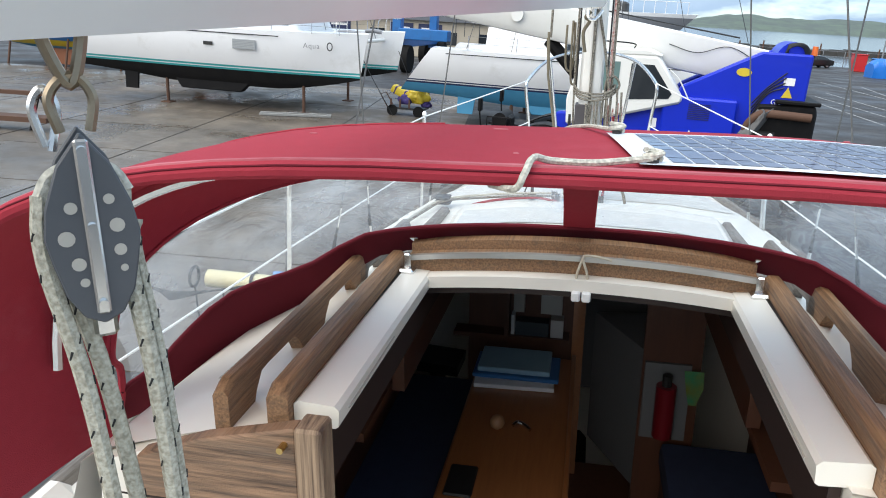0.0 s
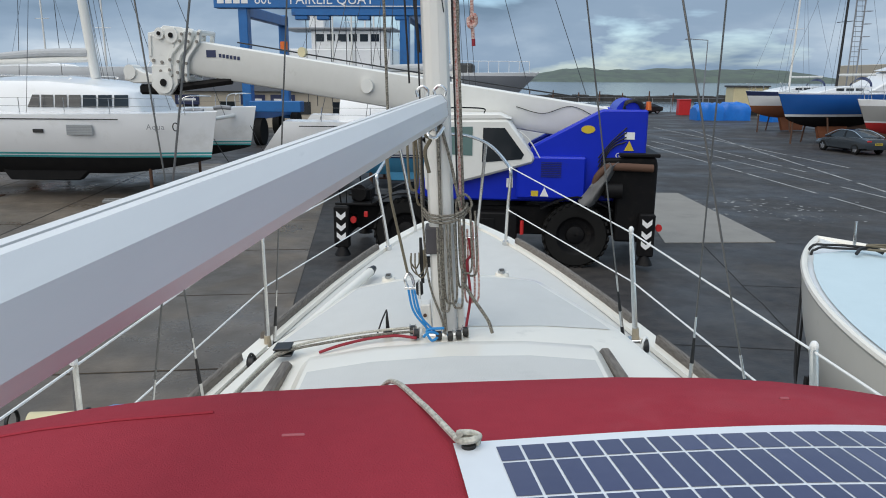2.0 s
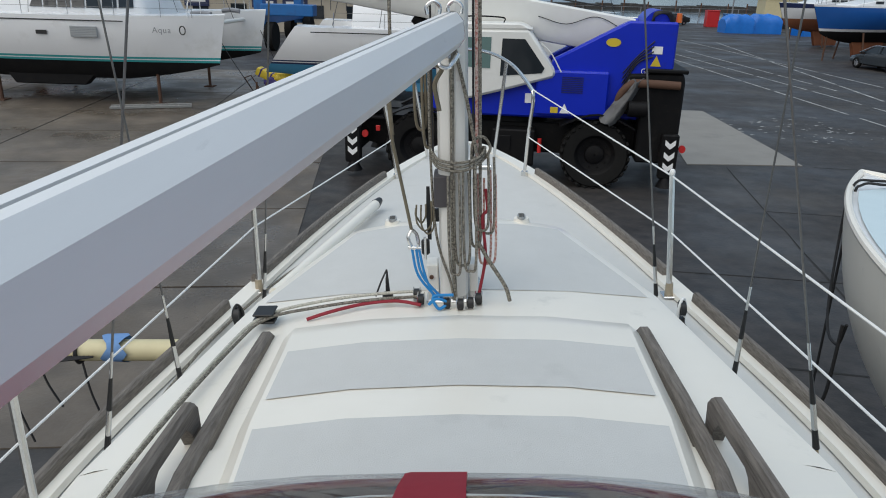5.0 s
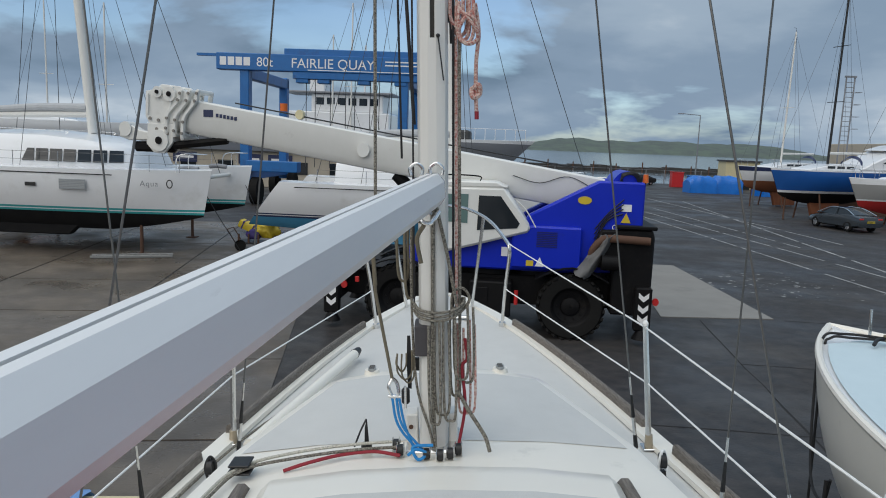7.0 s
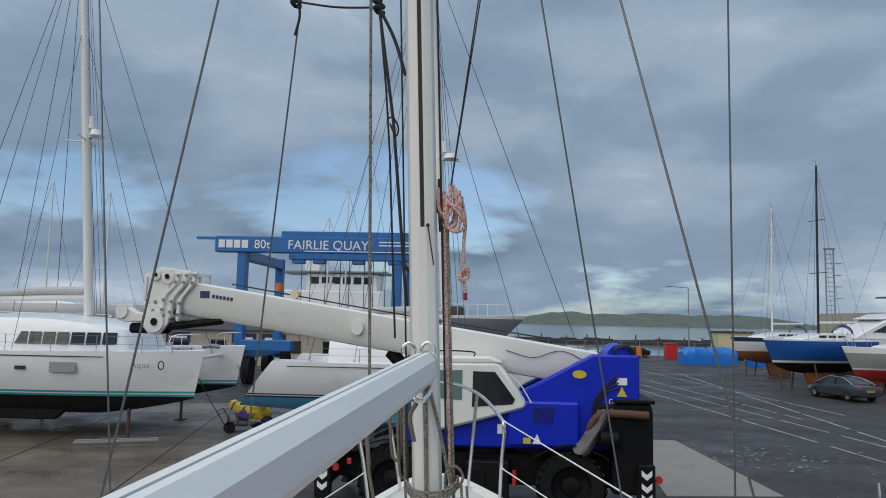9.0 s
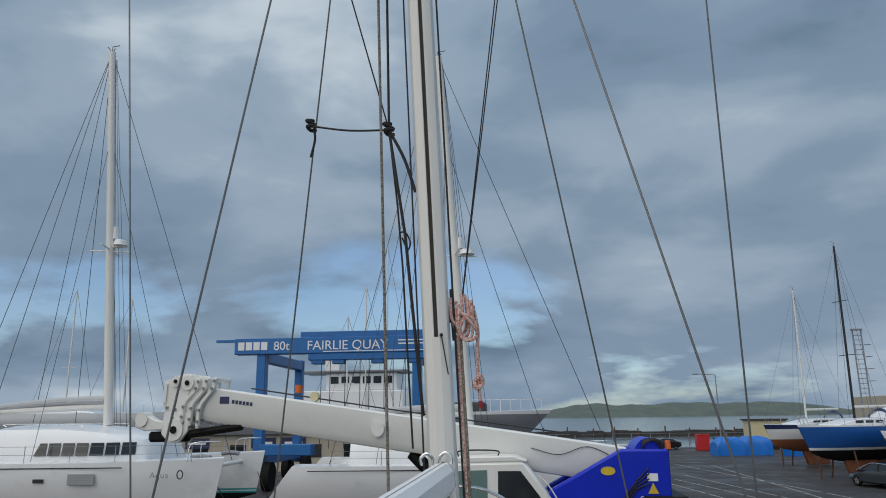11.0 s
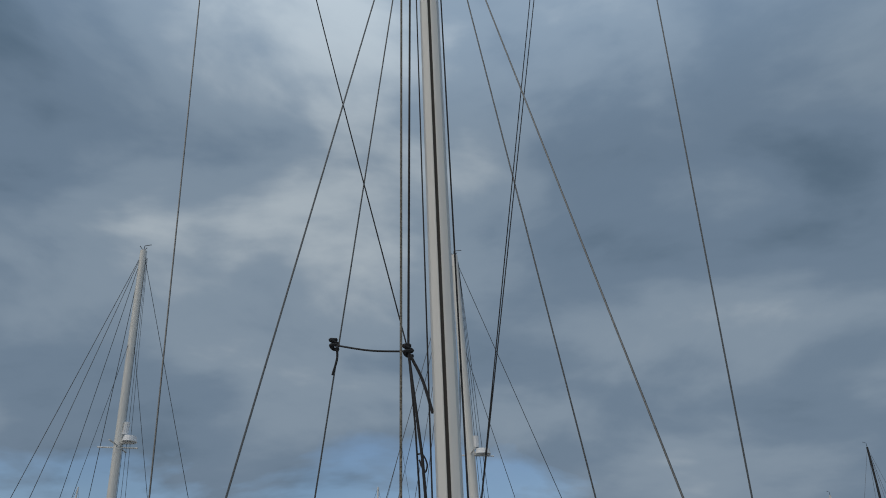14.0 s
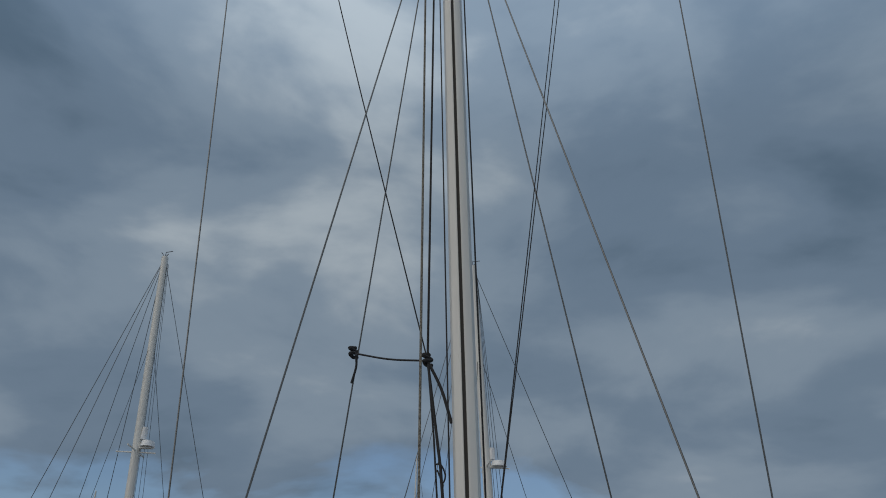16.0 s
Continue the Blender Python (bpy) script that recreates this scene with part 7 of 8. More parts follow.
PALE_DECK = mat("pale_blue_deck", (0.55, 0.66, 0.70), 0.6, second=(0.50, 0.61, 0.65), scale=5, bump=0.2, bump_scale=200)
for s in (-1, 1):
    part("toe_edge", tube([(7.5 * u, s * (nb_half(u) - 0.02), 2.875 + 0.215 * (u - 0.35) ** 2) for u in [0.02 * k for k in range(51)]], 0.028, seg=8, smooth=False), GEL, nb)
part("deck_paint", loft([[(7.5 * u, -(nb_half(u) - 0.10), 2.872 + 0.215 * (u - 0.35) ** 2), (7.5 * u, 0, 2.91 + 0.215 * (u - 0.35) ** 2), (7.5 * u, nb_half(u) - 0.10, 2.872 + 0.215 * (u - 0.35) ** 2)] for u in [0.03 * k for k in range(32)]]), PALE_DECK, nb)
part("stem_post", rod((7.1, -0.1, 2.95), (7.12, -0.1, 3.2), 0.014), STEEL, nb)
part("mooring_cleat", tube([(6.75, -0.12, 3.0), (6.8, -0.05, 3.03), (6.8, 0.05, 3.03), (6.75, 0.12, 3.0)], 0.015), BLACK, nb)
nm = pose(4.33, -3.25, 0, 0, 0, 97)
for k, (a, b) in enumerate(((0.0, 0.0), (0.02, 0.03))):
    o = solid("mooring_rope", tube([(6.8, -0.1, 3.02), (6.95 + a, 0.15, 3.0), (7.02 + a, 0.30 + b, 2.98), (7.0 + a, 0.36 + b, 2.8), (6.95, 0.38, 1.6), (6.9, 0.40, 0.02)] if k == 0 else [(6.8, -0.1, 3.03), (7.0, 0.2, 3.02), (7.04, 0.36, 2.96), (7.0, 0.40, 2.5), (6.6, 0.62, 2.0), (6.0, 0.92, 2.1), (5.9, 0.95, 2.3)], 0.011, seg=7), ROPE_DARK, "black mooring rope over the bow", "rope", nm)
solid("mooring_rope", tube([(5.9, 0.98, 2.3), (5.88, 1.0, 1.8), (5.92, 1.02, 1.6), (5.86, 1.02, 1.5), (5.85, 1.05, 0.02)], 0.012, seg=7), ROPE_DARK, "black rope with a knot hanging to the ground", "rope", nm)
solid("mooring_rope", tube([(6.75 + 0.06 * math.cos(a), -0.12 + 0.12 * math.sin(a * 1.3), 3.02 + 0.006 * a) for a in range(10)], 0.011, seg=6), ROPE_TAN, "olive rope coiled round the foredeck cleat", "rope", nm)


# ---- yachts at the far side ----
def yacht_ashore(label, m, L, W, top, keel, stripes, mast=None, dark=False, cabin=True, keel_mat=BROWN_ANTI, cover=None):
    y = thing("yacht", label, "boat", m, "yachts ashore")
    hull(y, L, W, top, keel, stripes, rake=0.9, transom=0.65)
    part("keel", prism([(L * 0.36, 0.08), (L * 0.58, 0.08), (L * 0.64, keel + 0.5), (L * 0.33, keel + 0.5)], "y", -0.14, 0.14, bevel=0.03), keel_mat, y)
    if cabin:
        part("coachroof", prism([(L * 0.25, top), (L * 0.26, top + 0.55), (L * 0.5, top + 0.52), (L * 0.72, top + 0.15), (L * 0.74, top)], "y", -W * 0.3, W * 0.3, bevel=0.06), HULL_WHITE, y)
        for k in range(3):
            for s in (-1, 1):
                part("cabin_window", box((L * (0.32 + 0.09 * k), s * (W * 0.3 + 0.004) - 0.01, top + 0.2), (L * (0.39 + 0.09 * k), s * (W * 0.3 + 0.004) + 0.01, top + 0.38)), DARK_GLASS, y)
        part("spray_hood", loft([[(L * 0.26 - 0.1 * j, W * 0.3 * math.cos(a), top + 0.5 + (0.5 + 0.1 * j) * math.sin(a)) for a in [math.pi * k / 8 for k in range(9)]] for j in range(3)]), cover or NAVY, y)
    for s in (-1, 1):
        for u in (0.1, 0.3, 0.5, 0.7, 0.88):
            w = W / 2 * 0.93 * (1 if u < 0.6 else 1 - ((u - 0.45) / 0.55) ** 2.4)
            part("stanchion", rod((L * u, s * w, top), (L * u, s * w, top + 0.62), 0.014, seg=6), STEEL, y)
    part("pulpit", tube([(L * 0.93, -0.35, top + 0.1), (L * 0.95, -0.3, top + 0.65), (L * 1.0, 0, top + 0.7), (L * 0.95, 0.3, top + 0.65), (L * 0.93, 0.35, top + 0.1)], 0.02, seg=6), STEEL, y)
    if mast:
        x, h = mast
        mm = BLACK if dark else ALU
        part("mast", rod((x, 0, top + 0.3), (x - 0.25, 0, h), 0.09, 0.07, seg=10), mm, y, "black mast" if dark else "pale grey mast")
        for f in ((0.45,) if h < 15.5 else (0.38, 0.68)):
            z = top + (h - top) * f
            part("spreader", rod((x - 0.1, -0.75, z), (x - 0.1, 0.75, z), 0.025, seg=6), mm, y)
        for e in ((L * 0.99, 0, top + 0.15), (0.1, 0, top), (x, -W * 0.47, top), (x, W * 0.47, top), (x - 0.9, W * 0.45, top), (x - 0.9, -W * 0.45, top)):
            part("stay", rod((x - 0.25, 0, h - 0.05), e, 0.011, seg=4), WIRE_DARK, y)
        part("wind_vane", tube([(x - 0.25, 0, h), (x - 0.25, 0, h + 0.3), (x + 0.05, 0, h + 0.35)], 0.015, seg=4, smooth=False), BLACK, y)
        part("boom", rod((x, 0, top + 1.3), (x - L * 0.36, 0, top + 1.35), 0.09, seg=8), cover or ALU, y)
    for u, s in ((0.25, -1), (0.25, 1), (0.62, -1), (0.62, 1), (0.84, 0)):
        part("prop", rod((L * u, s * W * 0.42, 0), (L * u, s * W * 0.30, keel + 0.75), 0.06, seg=8), RUST, y, "timber prop under the hull")
    return y


yacht_ashore("royal blue yacht with white stripe and black bottom on props", pose(30.75, 53.2, 0, 0, 0, 199), 9.6, 3.1, 3.55, 1.15,
             [("hull_bottom", HULL_BLACK, 1.0, 1.95), ("boot_stripe", HULL_WHITE, 1.95, 2.12), ("hull_shell", ROYAL, 2.12, 3.52), ("gunwale", HULL_WHITE, 3.52, 9)], (4.6, 16.6), True)
yacht_ashore("white yacht with navy sheer and brown bottom on props", pose(33.9, 67.0, 0, 0, 0, 205), 11.0, 3.2, 3.45, 1.2,
             [("hull_bottom", BROWN_ANTI, 1.0, 2.3), ("hull_shell", HULL_WHITE, 2.3, 3.15), ("gunwale", NAVY, 3.15, 9)], (6.0, 15.4))
yacht_ashore("grey yacht with bright red bottom on props", pose(36.5, 49.0, 0, 0, 0, 190), 11.0, 3.4, 3.15, 0.75,
             [("hull_bottom", RED_ANTI, 0.6, 1.75), ("boot_stripe", HULL_WHITE, 1.75, 1.85), ("hull_shell", mat("mid_grey_hull", (0.32, 0.32, 0.31), 0.4, scale=1), 1.85, 2.85), ("gunwale", HULL_WHITE, 2.85, 9)], (5.2, 17.5), True)

# flybridge motor yacht behind them
my = thing("motor_yacht", "white flybridge motor yacht with dark windows ashore", "boat", pose(40.5, 60.0, 0, 0, 0, 192))
hull(my, 13.5, 4.2, 3.6, 1.0, [("hull_bottom", NAVY, 0.9, 1.7), ("hull_shell", HULL_WHITE, 1.7, 9)], rake=1.6)
part("deckhouse", prism([(2.0, 3.6), (2.1, 5.2), (6.6, 5.2), (8.8, 4.2), (9.8, 3.65)], "y", -1.7, 1.7, bevel=0.1), HULL_WHITE, my)
for s in (-1, 1):
    part("side_window", prism([(2.5, 4.1), (2.6, 4.85), (6.5, 4.85), (7.9, 4.2)], "y", s * 1.71 - 0.01, s * 1.71 + 0.01), DARK_GLASS, my)
part("flybridge", prism([(1.6, 5.2), (1.5, 5.9), (2.2, 6.0), (5.6, 5.7), (7.2, 5.25)], "y", -1.5, 1.5, bevel=0.08), HULL_WHITE, my)
part("bimini", prism([(2.2, 7.1), (2.4, 7.25), (4.8, 7.2), (5.0, 7.05)], "y", -1.3, 1.3), NAVY, my)
for s in (-1, 1):
    part("radar_arch", tube([(1.0, s * 1.5, 5.2), (1.6, s * 1.45, 6.8), (2.4, s * 1.2, 7.4), (2.6, 0, 7.5)], 0.12, seg=8), HULL_WHITE, my)
part("support", box((4, -1.5, 0), (9, 1.5, 1.1)), RUST, my)
tower = thing("lattice_mast", "grey lattice mast with a caged ladder", "mast", pose(31.8, 60.5, 0))
for x in (-0.35, 0.35):
    part("upright", rod((x, 0, 0), (x, 0, 11.2), 0.06, seg=6), GREY_HULL, tower)
for k in range(13):
    part("rung", rod((-0.35, 0, 6.0 + 0.4 * k), (0.35, 0, 6.0 + 0.4 * k), 0.03, seg=5), GREY_HULL, tower)
part("light_head", box((-0.45, -0.12, 11.2), (0.45, 0.12, 11.35)), GREY_HULL, tower)
for k in range(4):
    part("cage_hoop", tube([(0.35, -0.3, 7 + k), (0.9, -0.3, 7 + k), (0.9, 0.3, 7 + k), (0.35, 0.3, 7 + k)], 0.025, seg=5, smooth=False), GREY_HULL, tower)
solid("boat_shed", box((43, 72, 0), (70, 86, 6.2), 0.05), WALL_PALE, "long pale boat shed with a flat roof", "building", kind="structure")


# ---- parked car ----
def wheel_small(parent, x, y, r, s):
    bm = bmesh.new()
    prof = [(0.62, -0.5), (0.9, -0.5), (1.0, -0.3), (1.0, 0.3), (0.9, 0.5), (0.62, 0.5)]
    loft([[(math.cos(2 * math.pi * k / 24) * r * q, h * 0.22, math.sin(2 * math.pi * k / 24) * r * q) for q, h in prof] for k in range(25)], bm)
    w = part("wheel", bm, RUBBER, parent)
    w.location = (x, y, r)
    bm = bmesh.new()
    for k in range(5):
        a = 2 * math.pi * k / 5
        box((-0.03, s * 0.09 - 0.01, 0.02), (0.03, s * 0.09 + 0.01, r * 0.63), bm=bm, m=Matrix.Rotation(a, 4, "Y"))
    rod((0, s * 0.03, 0), (0, s * 0.06, 0), r * 0.62, bm=bm, seg=20)
    part("rim", bm, mat("alloy_rim", (0.6, 0.6, 0.62), 0.3, 0.8), w)
    return w


def saloon_car(name, label, m, paint):
    c = thing(name, label, "car", m)
    st = [(-2.3, 0.45, 0.72, 0.80), (-2.28, 0.34, 0.95, 0.86), (-1.6, 0.24, 1.06, 0.92), (-0.6, 0.22, 1.02, 0.93), (0.6, 0.22, 0.98, 0.93), (1.5, 0.24, 0.88, 0.91), (2.15, 0.30, 0.74, 0.84), (2.35, 0.42, 0.58, 0.70)]
    part("body", loft([[(x, -w, lo + 0.1), (x, -w * 1.01, (lo + hi) / 2), (x, -w * 0.95, hi - 0.06), (x, -w * 0.8, hi), (x, w * 0.8, hi), (x, w * 0.95, hi - 0.06), (x, w * 1.01, (lo + hi) / 2), (x, w, lo + 0.1), (x, w * 0.8, lo), (x, -w * 0.8, lo)] for x, lo, hi, w in st], closed=True, caps=True), paint, c, "dark metallic body")
    roof = [(-1.75, 1.06, 0.74), (-0.95, 1.38, 0.62), (-0.2, 1.45, 0.60), (0.5, 1.40, 0.60), (1.45, 0.94, 0.74)]
    part("glasshouse", loft([[(x, -w - 0.12, 0.98), (x, -w, z - 0.03), (x, -w * 0.8, z), (x, w * 0.8, z), (x, w, z - 0.03), (x, w + 0.12, 0.98)] for x, z, w in roof]), DARK_GLASS, c, "dark glass roof and windows")
    for s in (-1, 1):
        part("roof_rail", tube([(-1.8, s * 0.80, 1.04), (-0.95, s * 0.66, 1.36), (-0.2, s * 0.63, 1.43), (0.5, s * 0.63, 1.39), (1.45, s * 0.80, 0.97)], 0.025, seg=6), STEEL, c)
        part("pillar", rod((-0.15, s * 0.78, 1.0), (-0.2, s * 0.645, 1.42), 0.03, seg=6), paint, c)
        part("tail_light", box((-2.31, s * 0.66 - 0.16, 0.80), (-2.22, s * 0.66 + 0.16, 0.90), 0.02), RED, c)
        part("mirror", box((0.85, s * 1.0 - 0.09, 0.98), (1.0, s * 1.0 + 0.09, 1.10), 0.03), paint, c)
        for x in (-1.42, 1.45):
            wheel_small(c, x, s * 0.82, 0.34, s)
    part("number_plate", box((-2.33, -0.26, 0.62), (-2.30, 0.26, 0.74)), YELLOW, c, "yellow plate with plain bars")
    for k in range(6):
        part("plate_bar", box((-2.336, -0.21 + 0.075 * k, 0.65), (-2.328, -0.165 + 0.075 * k, 0.71)), BLACK, c)
    return c


saloon_car("car", "dark grey saloon car parked on the asphalt", pose(24.5, 44.9, 0, 0, 0, 103), CAR)
saloon_car("car", "black car parked at the quay edge", pose(23.6, 97.5, 0, 0, 0, 200), mat("black_car", (0.02, 0.02, 0.022), 0.25, 0.2))

# ---- quay edge: covered stacks, bins, hut, lamp, fence ----
for k, (x, y, w, h, a) in enumerate(((27.2, 82.5, 3.2, 1.9, 4), (30.2, 82.8, 3.4, 2.0, -3), (34.0, 80.2, 2.4, 1.6, 12))):
    bm = bmesh.new()
    rows_ = []
    for i in range(13):
        u = i / 12
        row = []
        for j in range(13):
            t = math.pi * j / 12
            wob = 0.10 * noise.noise((u * 6 + k, j * 0.7, 2.0))
            r1 = 1.0 + wob
            row.append(((u - 0.5) * w * (1 + 0.03 * math.sin(j)), math.copysign(abs(math.cos(t)) ** 0.5, math.cos(t)) * 1.1 * r1, h * abs(math.sin(t)) ** 0.45 * r1 * (1 - 0.25 * (abs(u - 0.5) * 2) ** 6)))
        rows_.append(row)
    loft(rows_, bm, caps=True)
    tp = solid("tarpaulin", bm, TARP, "stack covered with a bright blue tarpaulin", "tarpaulin", pose(x, y, 0, 0, 0, a), "covered stacks")
rb = thing("bin", "red steel waste bin at the quay", "bin", pose(27.9, 94.5, 0))
part("body", box((-0.75, -0.6, 0.0), (0.75, 0.6, 1.9), 0.04), RED, rb)
part("lid", box((-0.8, -0.65, 1.9), (0.8, 0.65, 2.0), 0.03), RED, rb)
bb = thing("bin", "blue plastic waste bin at the quay", "bin", pose(30.0, 93.5, 0))
part("body", box((-0.9, -0.6, 0.0), (0.9, 0.6, 1.5), 0.06), LIFT_BLUE, bb)
part("lid", box((-0.95, -0.65, 1.5), (0.95, 0.65, 1.65), 0.05), LIFT_BLUE, bb)
hut = thing("hut", "small cream quay hut with a dark door", "hut", pose(36.2, 96, 0))
part("wall", box((-2.0, -1.5, 0), (2.4, 1.5, 3.6)), CREAM, hut)
part("roof", box((-2.2, -1.7, 3.6), (2.6, 1.7, 3.8)), ROOF, hut)
part("door", box((0.2, -1.55, 0), (1.3, -1.5, 2.3)), BLACK, hut)
lamp = thing("street_lamp", "tall grey street lamp with a single arm", "street lamp", pose(31.7, 99, 0))
part("pole", rod((0, 0, 0), (0, 0, 9.7), 0.10, 0.06, seg=10), GREY_HULL, lamp)
part("arm", rod((0, 0, 9.65), (-2.2, 0, 9.8), 0.05, seg=8), GREY_HULL, lamp)
part("head", box((-3.0, -0.15, 9.72), (-2.2, 0.15, 9.86), 0.03), GREY_HULL, lamp)
fence = thing("quay_fence", "wire fence with posts along the quay edge", "fence")
for k in range(30):
    x = -8 + 2.6 * k
    part("post", rod((x, 102.5, 0), (x, 102.5, 2.0), 0.05, seg=6), GREY_HULL, fence)
for z in (0.6, 1.3, 1.95):
    part("fence_wire", rod((-8, 102.5, z), (67, 102.5, z), 0.02, seg=4), GREY_HULL, fence)

# ---- behind the lift: grey ship, masts, shed, long yacht ----
ship = thing("ship", "grey-hulled ship with a white wheelhouse", "ship", pose(-30.0, 74.0, 0, 0, 0, -4))
hull(ship, 37, 6.5, 4.9, 1.0, [("hull_bottom", BROWN_ANTI, 0.9, 1.6), ("hull_shell", GREY_HULL, 1.6, 4.7), ("bulwark", HULL_WHITE, 4.7, 9)], rake=3.0, n=30)
part("deckhouse", box((11.5, -2.4, 4.9), (22.5, 2.4, 7.2), 0.1), HULL_WHITE, ship)
part("wheelhouse", box((14.5, -2.0, 7.2), (21.8, 2.0, 9.0), 0.1), HULL_WHITE, ship)
part("wheelhouse_roof", box((11.6, -2.4, 9.0), (22.8, 2.4, 9.2), 0.04), GREY_HULL, ship)
for k in range(6):
    part("wheelhouse_window", box((15.0 + 1.1 * k, -2.03, 7.9), (15.8 + 1.1 * k, -1.99, 8.6)), DARK_GLASS, ship)
part("funnel", box((14.0, -1, 9.2), (15.6, 1, 11.4), 0.1), HULL_WHITE, ship)
part("signal_mast", rod((19.5, 0, 9.2), (19.5, 0, 14.0), 0.1, seg=8), HULL_WHITE, ship)
part("radar_bar", box((18.5, -0.2, 11.0), (20.4, 0.2, 11.3)), HULL_WHITE, ship)
part("foredeck_gear", box((26.0, -1.6, 4.9), (30.5, 1.6, 5.9), 0.2), mat("dark_gear", (0.05, 0.05, 0.05), 0.7), ship)
for k in range(9):
    part("rail_post", rod((28 + k, -1.9 + 0.16 * k, 4.9), (28 + k, -1.9 + 0.16 * k, 6.1), 0.03, seg=5), HULL_WHITE, ship)
part("rail", rod((28, -1.9, 6.1), (36, -0.6, 6.1), 0.03, seg=5), HULL_WHITE, ship)
part("cradle", box((8, -2, 0), (28, 2, 1.2)), RUST, ship)
for x, y, h in ((-11.5, 70, 17.6), (-9.6, 72, 22.2), (-12.6, 66, 14.0), (-42.0, 70, 18.0), (-32.0, 62, 15.5)):
    mm = thing("far_mast", "thin pale yacht mast standing far off", "mast", pose(x, y, 0), "far masts")
    part("pole", rod((0, 0, 0), (0, 0, h), 0.10, 0.07, seg=8), ALU, mm)
    part("spreader", rod((-0.7, 0, h * 0.55), (0.7, 0, h * 0.55), 0.03, seg=5), ALU, mm)
    part("stay", rod((0, 0, h), (-4.5, 0, 3), 0.015, seg=4), WIRE_DARK, mm)
    part("stay", rod((0, 0, h), (3.5, 0, 3), 0.015, seg=4), WIRE_DARK, mm)
    part("hull_under", box((-4.0, -1.2, 1.2), (4.0, 1.2, 2.6), 0.4), HULL_WHITE, mm)
    part("prop", box((-0.2, -0.4, 0), (0.2, 0.4, 1.3)), RUST, mm)
shed = thing("shed", "long pale shed with dark roof and blue sign boards", "building", pose(-22, 66, 0))
part("wall", box((-16, -3, 0), (14, 5, 3.2)), WALL_PALE, shed)
part("roof", prism([(-3.4, 3.2), (1, 4.6), (5.4, 3.2)], "x", -16.5, 14.5), ROOF, shed)
for x in (-4.5, 1.5, 4.2):
    sg = part("sign", box((x, -3.06, 2.0), (x + 2.2, -3.0, 2.9)), NAVY, shed, "blue sign board")
    part("sign_bar", box((x + 0.3, -3.075, 2.35), (x + 1.9, -3.062, 2.55)), WHITE_PAINT, sg)
for k in range(8):
    part("shed_window", box((-14 + 3.4 * k, -3.05, 1.2), (-12.6 + 3.4 * k, -3.0, 2.3)), DARK_GLASS, shed)
yacht_ashore("long white yacht with furled grey sails standing ashore", pose(-43.0, 48.5, 0.0, 0, 0, 2), 22.0, 4.6, 5.0, 2.8, [("hull_bottom", HULL_BLACK, 2.6, 3.6), ("hull_shell", HULL_WHITE, 3.6, 9)], None)
yacht_ashore("bright blue boat with a yellow stripe on trestles", pose(-35.5, 33.5, 0.0, 0, 0, -6), 11.0, 3.4, 2.6, 0.9, [("hull_bottom", HULL_BLUE, 0.8, 1.1), ("boot_stripe", YELLOW, 1.1, 1.45), ("hull_shell", LIFT_BLUE, 1.45, 9)], None, cabin=False)

# ---- near clutter ----
lad = thing("ladder", "grey aluminium ladder lying on the concrete", "ladder", pose(-11.62, 22.9, 0, 0, 0, 20))
for y in (-0.2, 0.2):
    part("rail", box((-1.35, y - 0.03, 0.03), (1.35, y + 0.03, 0.12), 0.01), mat("dull_ladder", (0.30, 0.30, 0.29), 0.5, 0.3, second=(0.2, 0.2, 0.19), scale=8), lad)
for k in range(9):
    part("rung", rod((-1.2 + 0.3 * k, -0.2, 0.075), (-1.2 + 0.3 * k, 0.2, 0.075), 0.02, seg=6), mat("dull_ladder", (0.30, 0.30, 0.29), 0.5, 0.3, second=(0.2, 0.2, 0.19), scale=8), lad)
kit = thing("kit_trolley", "trolley loaded with yellow and purple bags", "trolley", pose(-8.0, 25.9, 0) @ Matrix.Diagonal((1.1, 1.1, 1.1, 1)))
part("frame", box((-0.7, -0.4, 0.25), (0.7, 0.4, 0.32)), BLACK, kit)
for x in (-0.5, 0.5):
    part("wheel", rod((x, -0.42, 0.2), (x, -0.36, 0.2), 0.2, seg=14), RUBBER, kit)


def sack(c, r_, squash, seed, turn=0.0):
    """A slumped, creased sack."""
    bm = bmesh.new()
    bmesh.ops.create_icosphere(bm, subdivisions=4, radius=1.0)
    for v in bm.verts:
        d = v.co.normalized()
        k_ = 1 + 0.28 * noise.noise(d * 1.7 + Vector((seed, 0, 0))) + 0.10 * noise.noise(d * 5.0 + Vector((0, seed, 0)))
        v.co = d * k_
        v.co.z = max(v.co.z, -0.72)
    bmesh.ops.transform(bm, matrix=Matrix.Translation(c) @ Matrix.Rotation(turn, 4, "Y") @ Matrix.Diagonal((r_ * squash[0], r_ * squash[1], r_ * squash[2], 1)), verts=bm.verts)
    return bm


PURPLE = mat("purple_cloth", (0.05, 0.035, 0.17), 0.7, second=(0.03, 0.02, 0.10), scale=8)
part("bag", sack((0.38, -0.05, 0.72), 0.40, (1.15, 0.8, 0.85), 2.1), YELLOW, kit, "bulging yellow bag")
part("bag", sack((0.10, 0.12, 0.98), 0.30, (0.8, 0.8, 1.0), 7.4), mat("white_cloth", (0.62, 0.62, 0.64), 0.8, second=(0.45, 0.45, 0.5), scale=6), kit, "crumpled white cloth bag")
part("bag", sack((-0.05, -0.22, 0.60), 0.30, (0.9, 0.6, 0.8), 4.8), PURPLE, kit, "purple cloth bag")
part("bag", sack((0.72, -0.12, 0.46), 0.20, (1.0, 0.7, 0.7), 9.3), PURPLE, kit, "purple cloth bag")
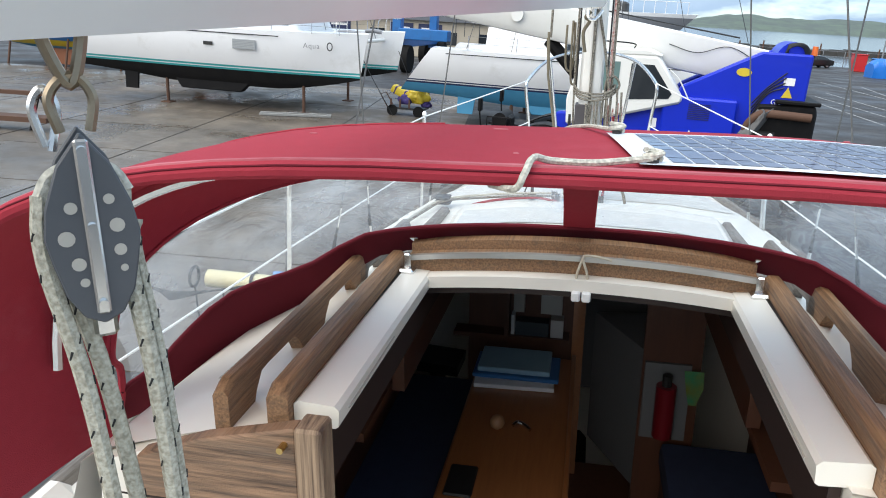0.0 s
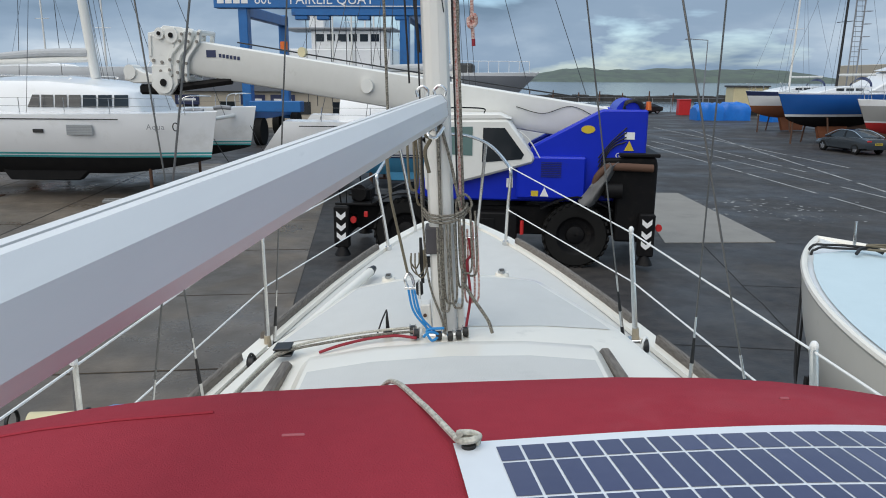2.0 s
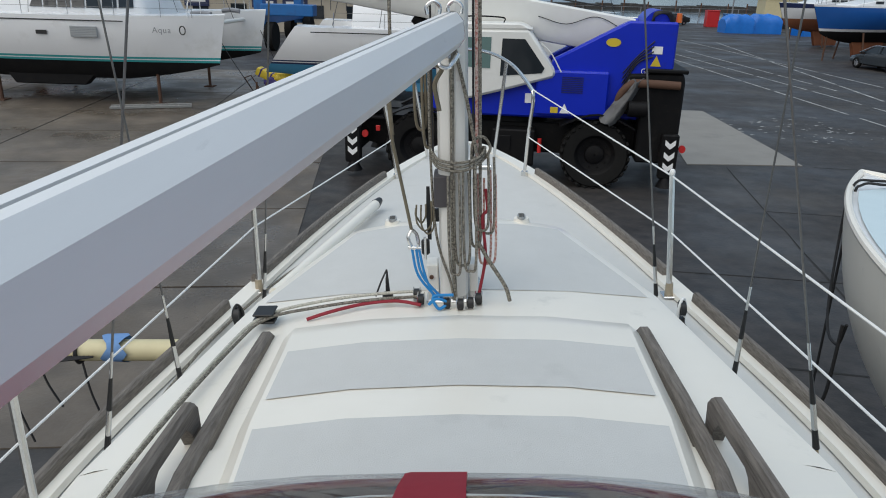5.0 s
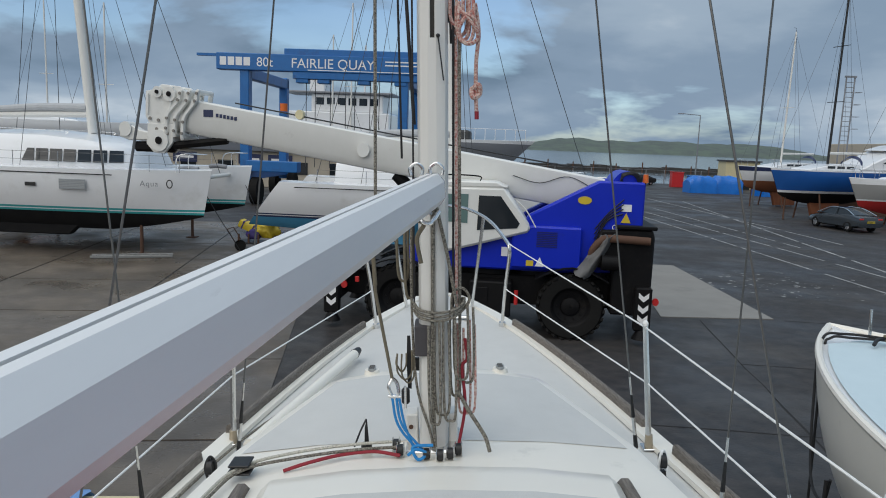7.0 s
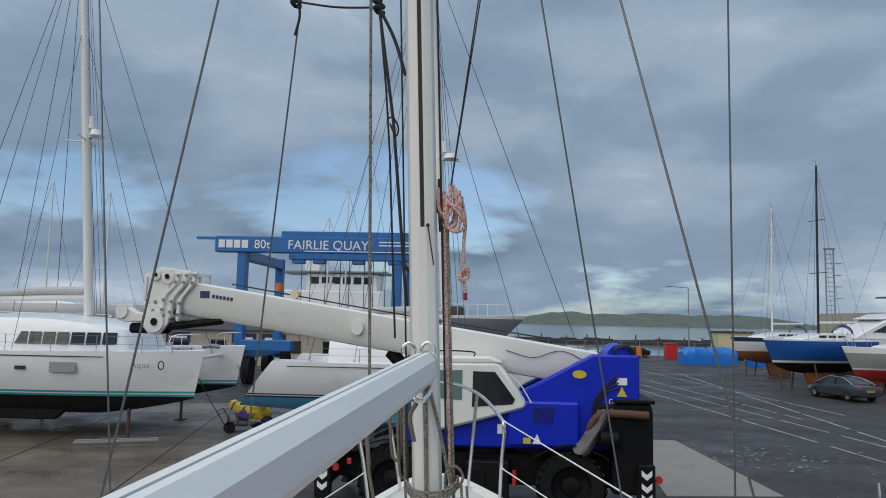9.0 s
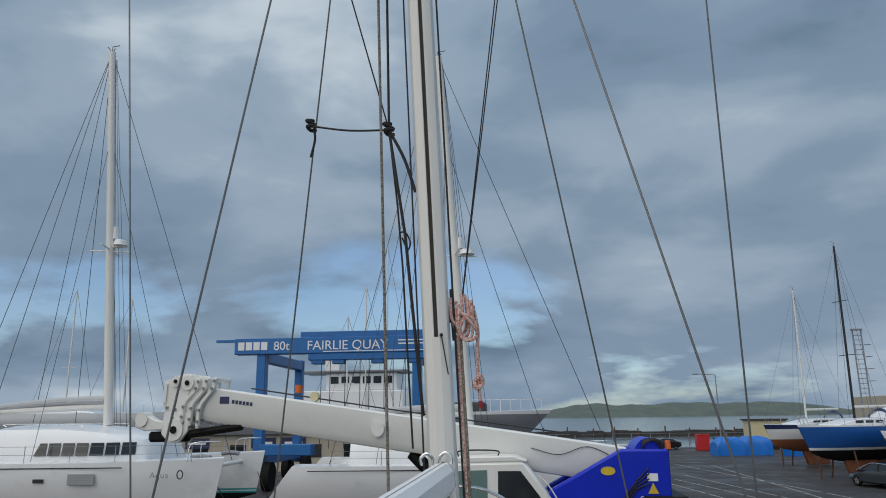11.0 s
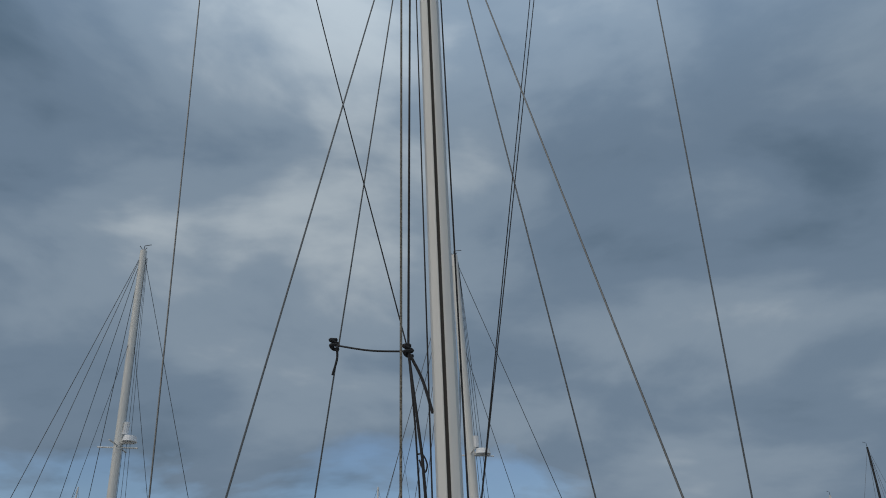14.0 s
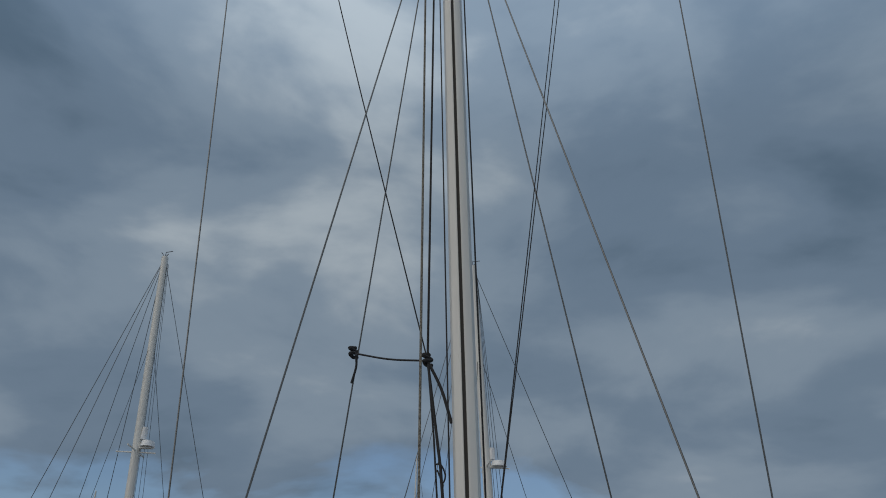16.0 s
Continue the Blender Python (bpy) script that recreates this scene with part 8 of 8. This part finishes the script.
case = part("case", box((-0.95, -0.30, 0.52), (-0.20, 0.22, 0.80), 0.07, m=Matrix.Rotation(0.42, 4, "Y"), seg=2), YELLOW, kit, "yellow tilted case")
for x in (-0.78, -0.40):
    part("strap", box((x - 0.03, -0.305, 0.515), (x + 0.03, 0.225, 0.806), 0.01, m=Matrix.Rotation(0.42, 4, "Y")), PURPLE, case, "purple strap")
for x in (-0.55, -0.2, 0.15):
    part("slat", box((x - 0.03, -0.42, 0.30), (x + 0.03, -0.38, 0.62)), RUST, kit)
part("handle", tube([(-0.7, -0.35, 0.3), (-0.98, -0.35, 0.75), (-0.98, 0.35, 0.75), (-0.7, 0.35, 0.3)], 0.02, seg=6, smooth=False), RUST, kit)
spar = thing("spare_spar", "cream painted spar lying on a dark trestle with ropes", "spar", pose(-2.5, 2.42, 1.85, 0, 0, 6))
part("tube", loft([[(x, 0.08 * math.cos(a), 0.08 * math.sin(a)) for a in [2 * math.pi * k / 14 for k in range(14)]] for x in (-0.62, 1.3)], closed=True, caps=True), CREAM, spar)
for x in (-0.75, -0.2):
    part("lashing", tube([(x, 0.09 * math.cos(a), 0.09 * math.sin(a)) for a in [2 * math.pi * k / 10 for k in range(11)]], 0.014, seg=6), BLACK, spar)
part("blue_rag", loft([[(0.0 + 0.03 * math.sin(3 * a), 0.10 * math.cos(a), 0.10 * math.sin(a) + 0.02), (0.14 + 0.03 * math.cos(4 * a), 0.105 * math.cos(a), 0.105 * math.sin(a) + 0.02)] for a in [2 * math.pi * k / 16 for k in range(17)]]), mat("blue_rag", (0.12, 0.25, 0.5), 0.8, second=(0.2, 0.33, 0.55), scale=20), spar, "crumpled blue rag")
for k in range(7):
    part("rope", tube([(-1.25 + 0.05 * k, -0.12, -0.05 - 0.01 * k), (-0.9, -0.15, -0.10 - 0.012 * k), (-0.5, -0.14, -0.05), (-0.25 + 0.03 * k, -0.1, 0.0)], 0.009, seg=5), ROPE_DARK, spar)
for x, d in ((-0.7, 0.7), (-0.45, 0.4), (-0.15, 0.6)):
    part("rope", tube([(x, -0.1, -0.05), (x + 0.04, -0.12, -d * 0.5), (x + 0.12, -0.12, -d)], 0.008, seg=5), ROPE_DARK, spar)
tre = thing("trestle", "dark timber trestle under the spar", "trestle", pose(-1.45, 2.48, 0, 0, 0, 6))
part("beam", box((-0.3, -0.35, 1.55), (0.35, 0.35, 1.775), 0.01), RUST, tre)
for x in (-0.22, 0.27):
    for y in (-0.28, 0.28):
        part("leg", rod((x * 1.4, y * 1.4, 0), (x, y, 1.56), 0.05, seg=8), RUST, tre)
tb = thing("trestle", "grey steel trestle with timber on the wet concrete", "trestle", pose(-17.5, 15.5, 0, 0, 0, 10))
for x in (-0.9, 0.9):
    part("leg", tube([(x - 0.4, 0, 0), (x, 0, 1.1), (x + 0.4, 0, 0)], 0.05, seg=6, smooth=False), BLACK, tb)
part("beam", box((-1.3, -0.08, 1.08), (1.3, 0.08, 1.2)), RUST, tb)
part("beam", box((-1.2, -0.3, 0.3), (1.2, 0.3, 0.45)), RUST, tb)
for k, (dx, y) in enumerate(((-0.9, -1.6), (0.9, -1.6), (-0.9, 0.8), (0.9, 0.8))):
    st = thing("boat_prop", "steel boat stand under the yacht hull", "boat stand", pose(dx * 1.1, y, 0), "boat stands")
    q = -0.35 if dx > 0 else 0.35
    part("post", rod((0, 0, 0), (q, 0, 2.25), 0.045, seg=8), RUST, st)
    part("pad", box((q - 0.12, -0.12, 2.2), (q + 0.12, 0.12, 2.26), m=None), BLACK, st)
    part("foot", box((-0.2, -0.2, 0), (0.2, 0.2, 0.04)), RUST, st)
solid("keel_block", box((-0.35, -1.2, 0.0), (0.35, 1.2, 0.14), 0.02), RUST, "timber blocks under the keel", "timber")
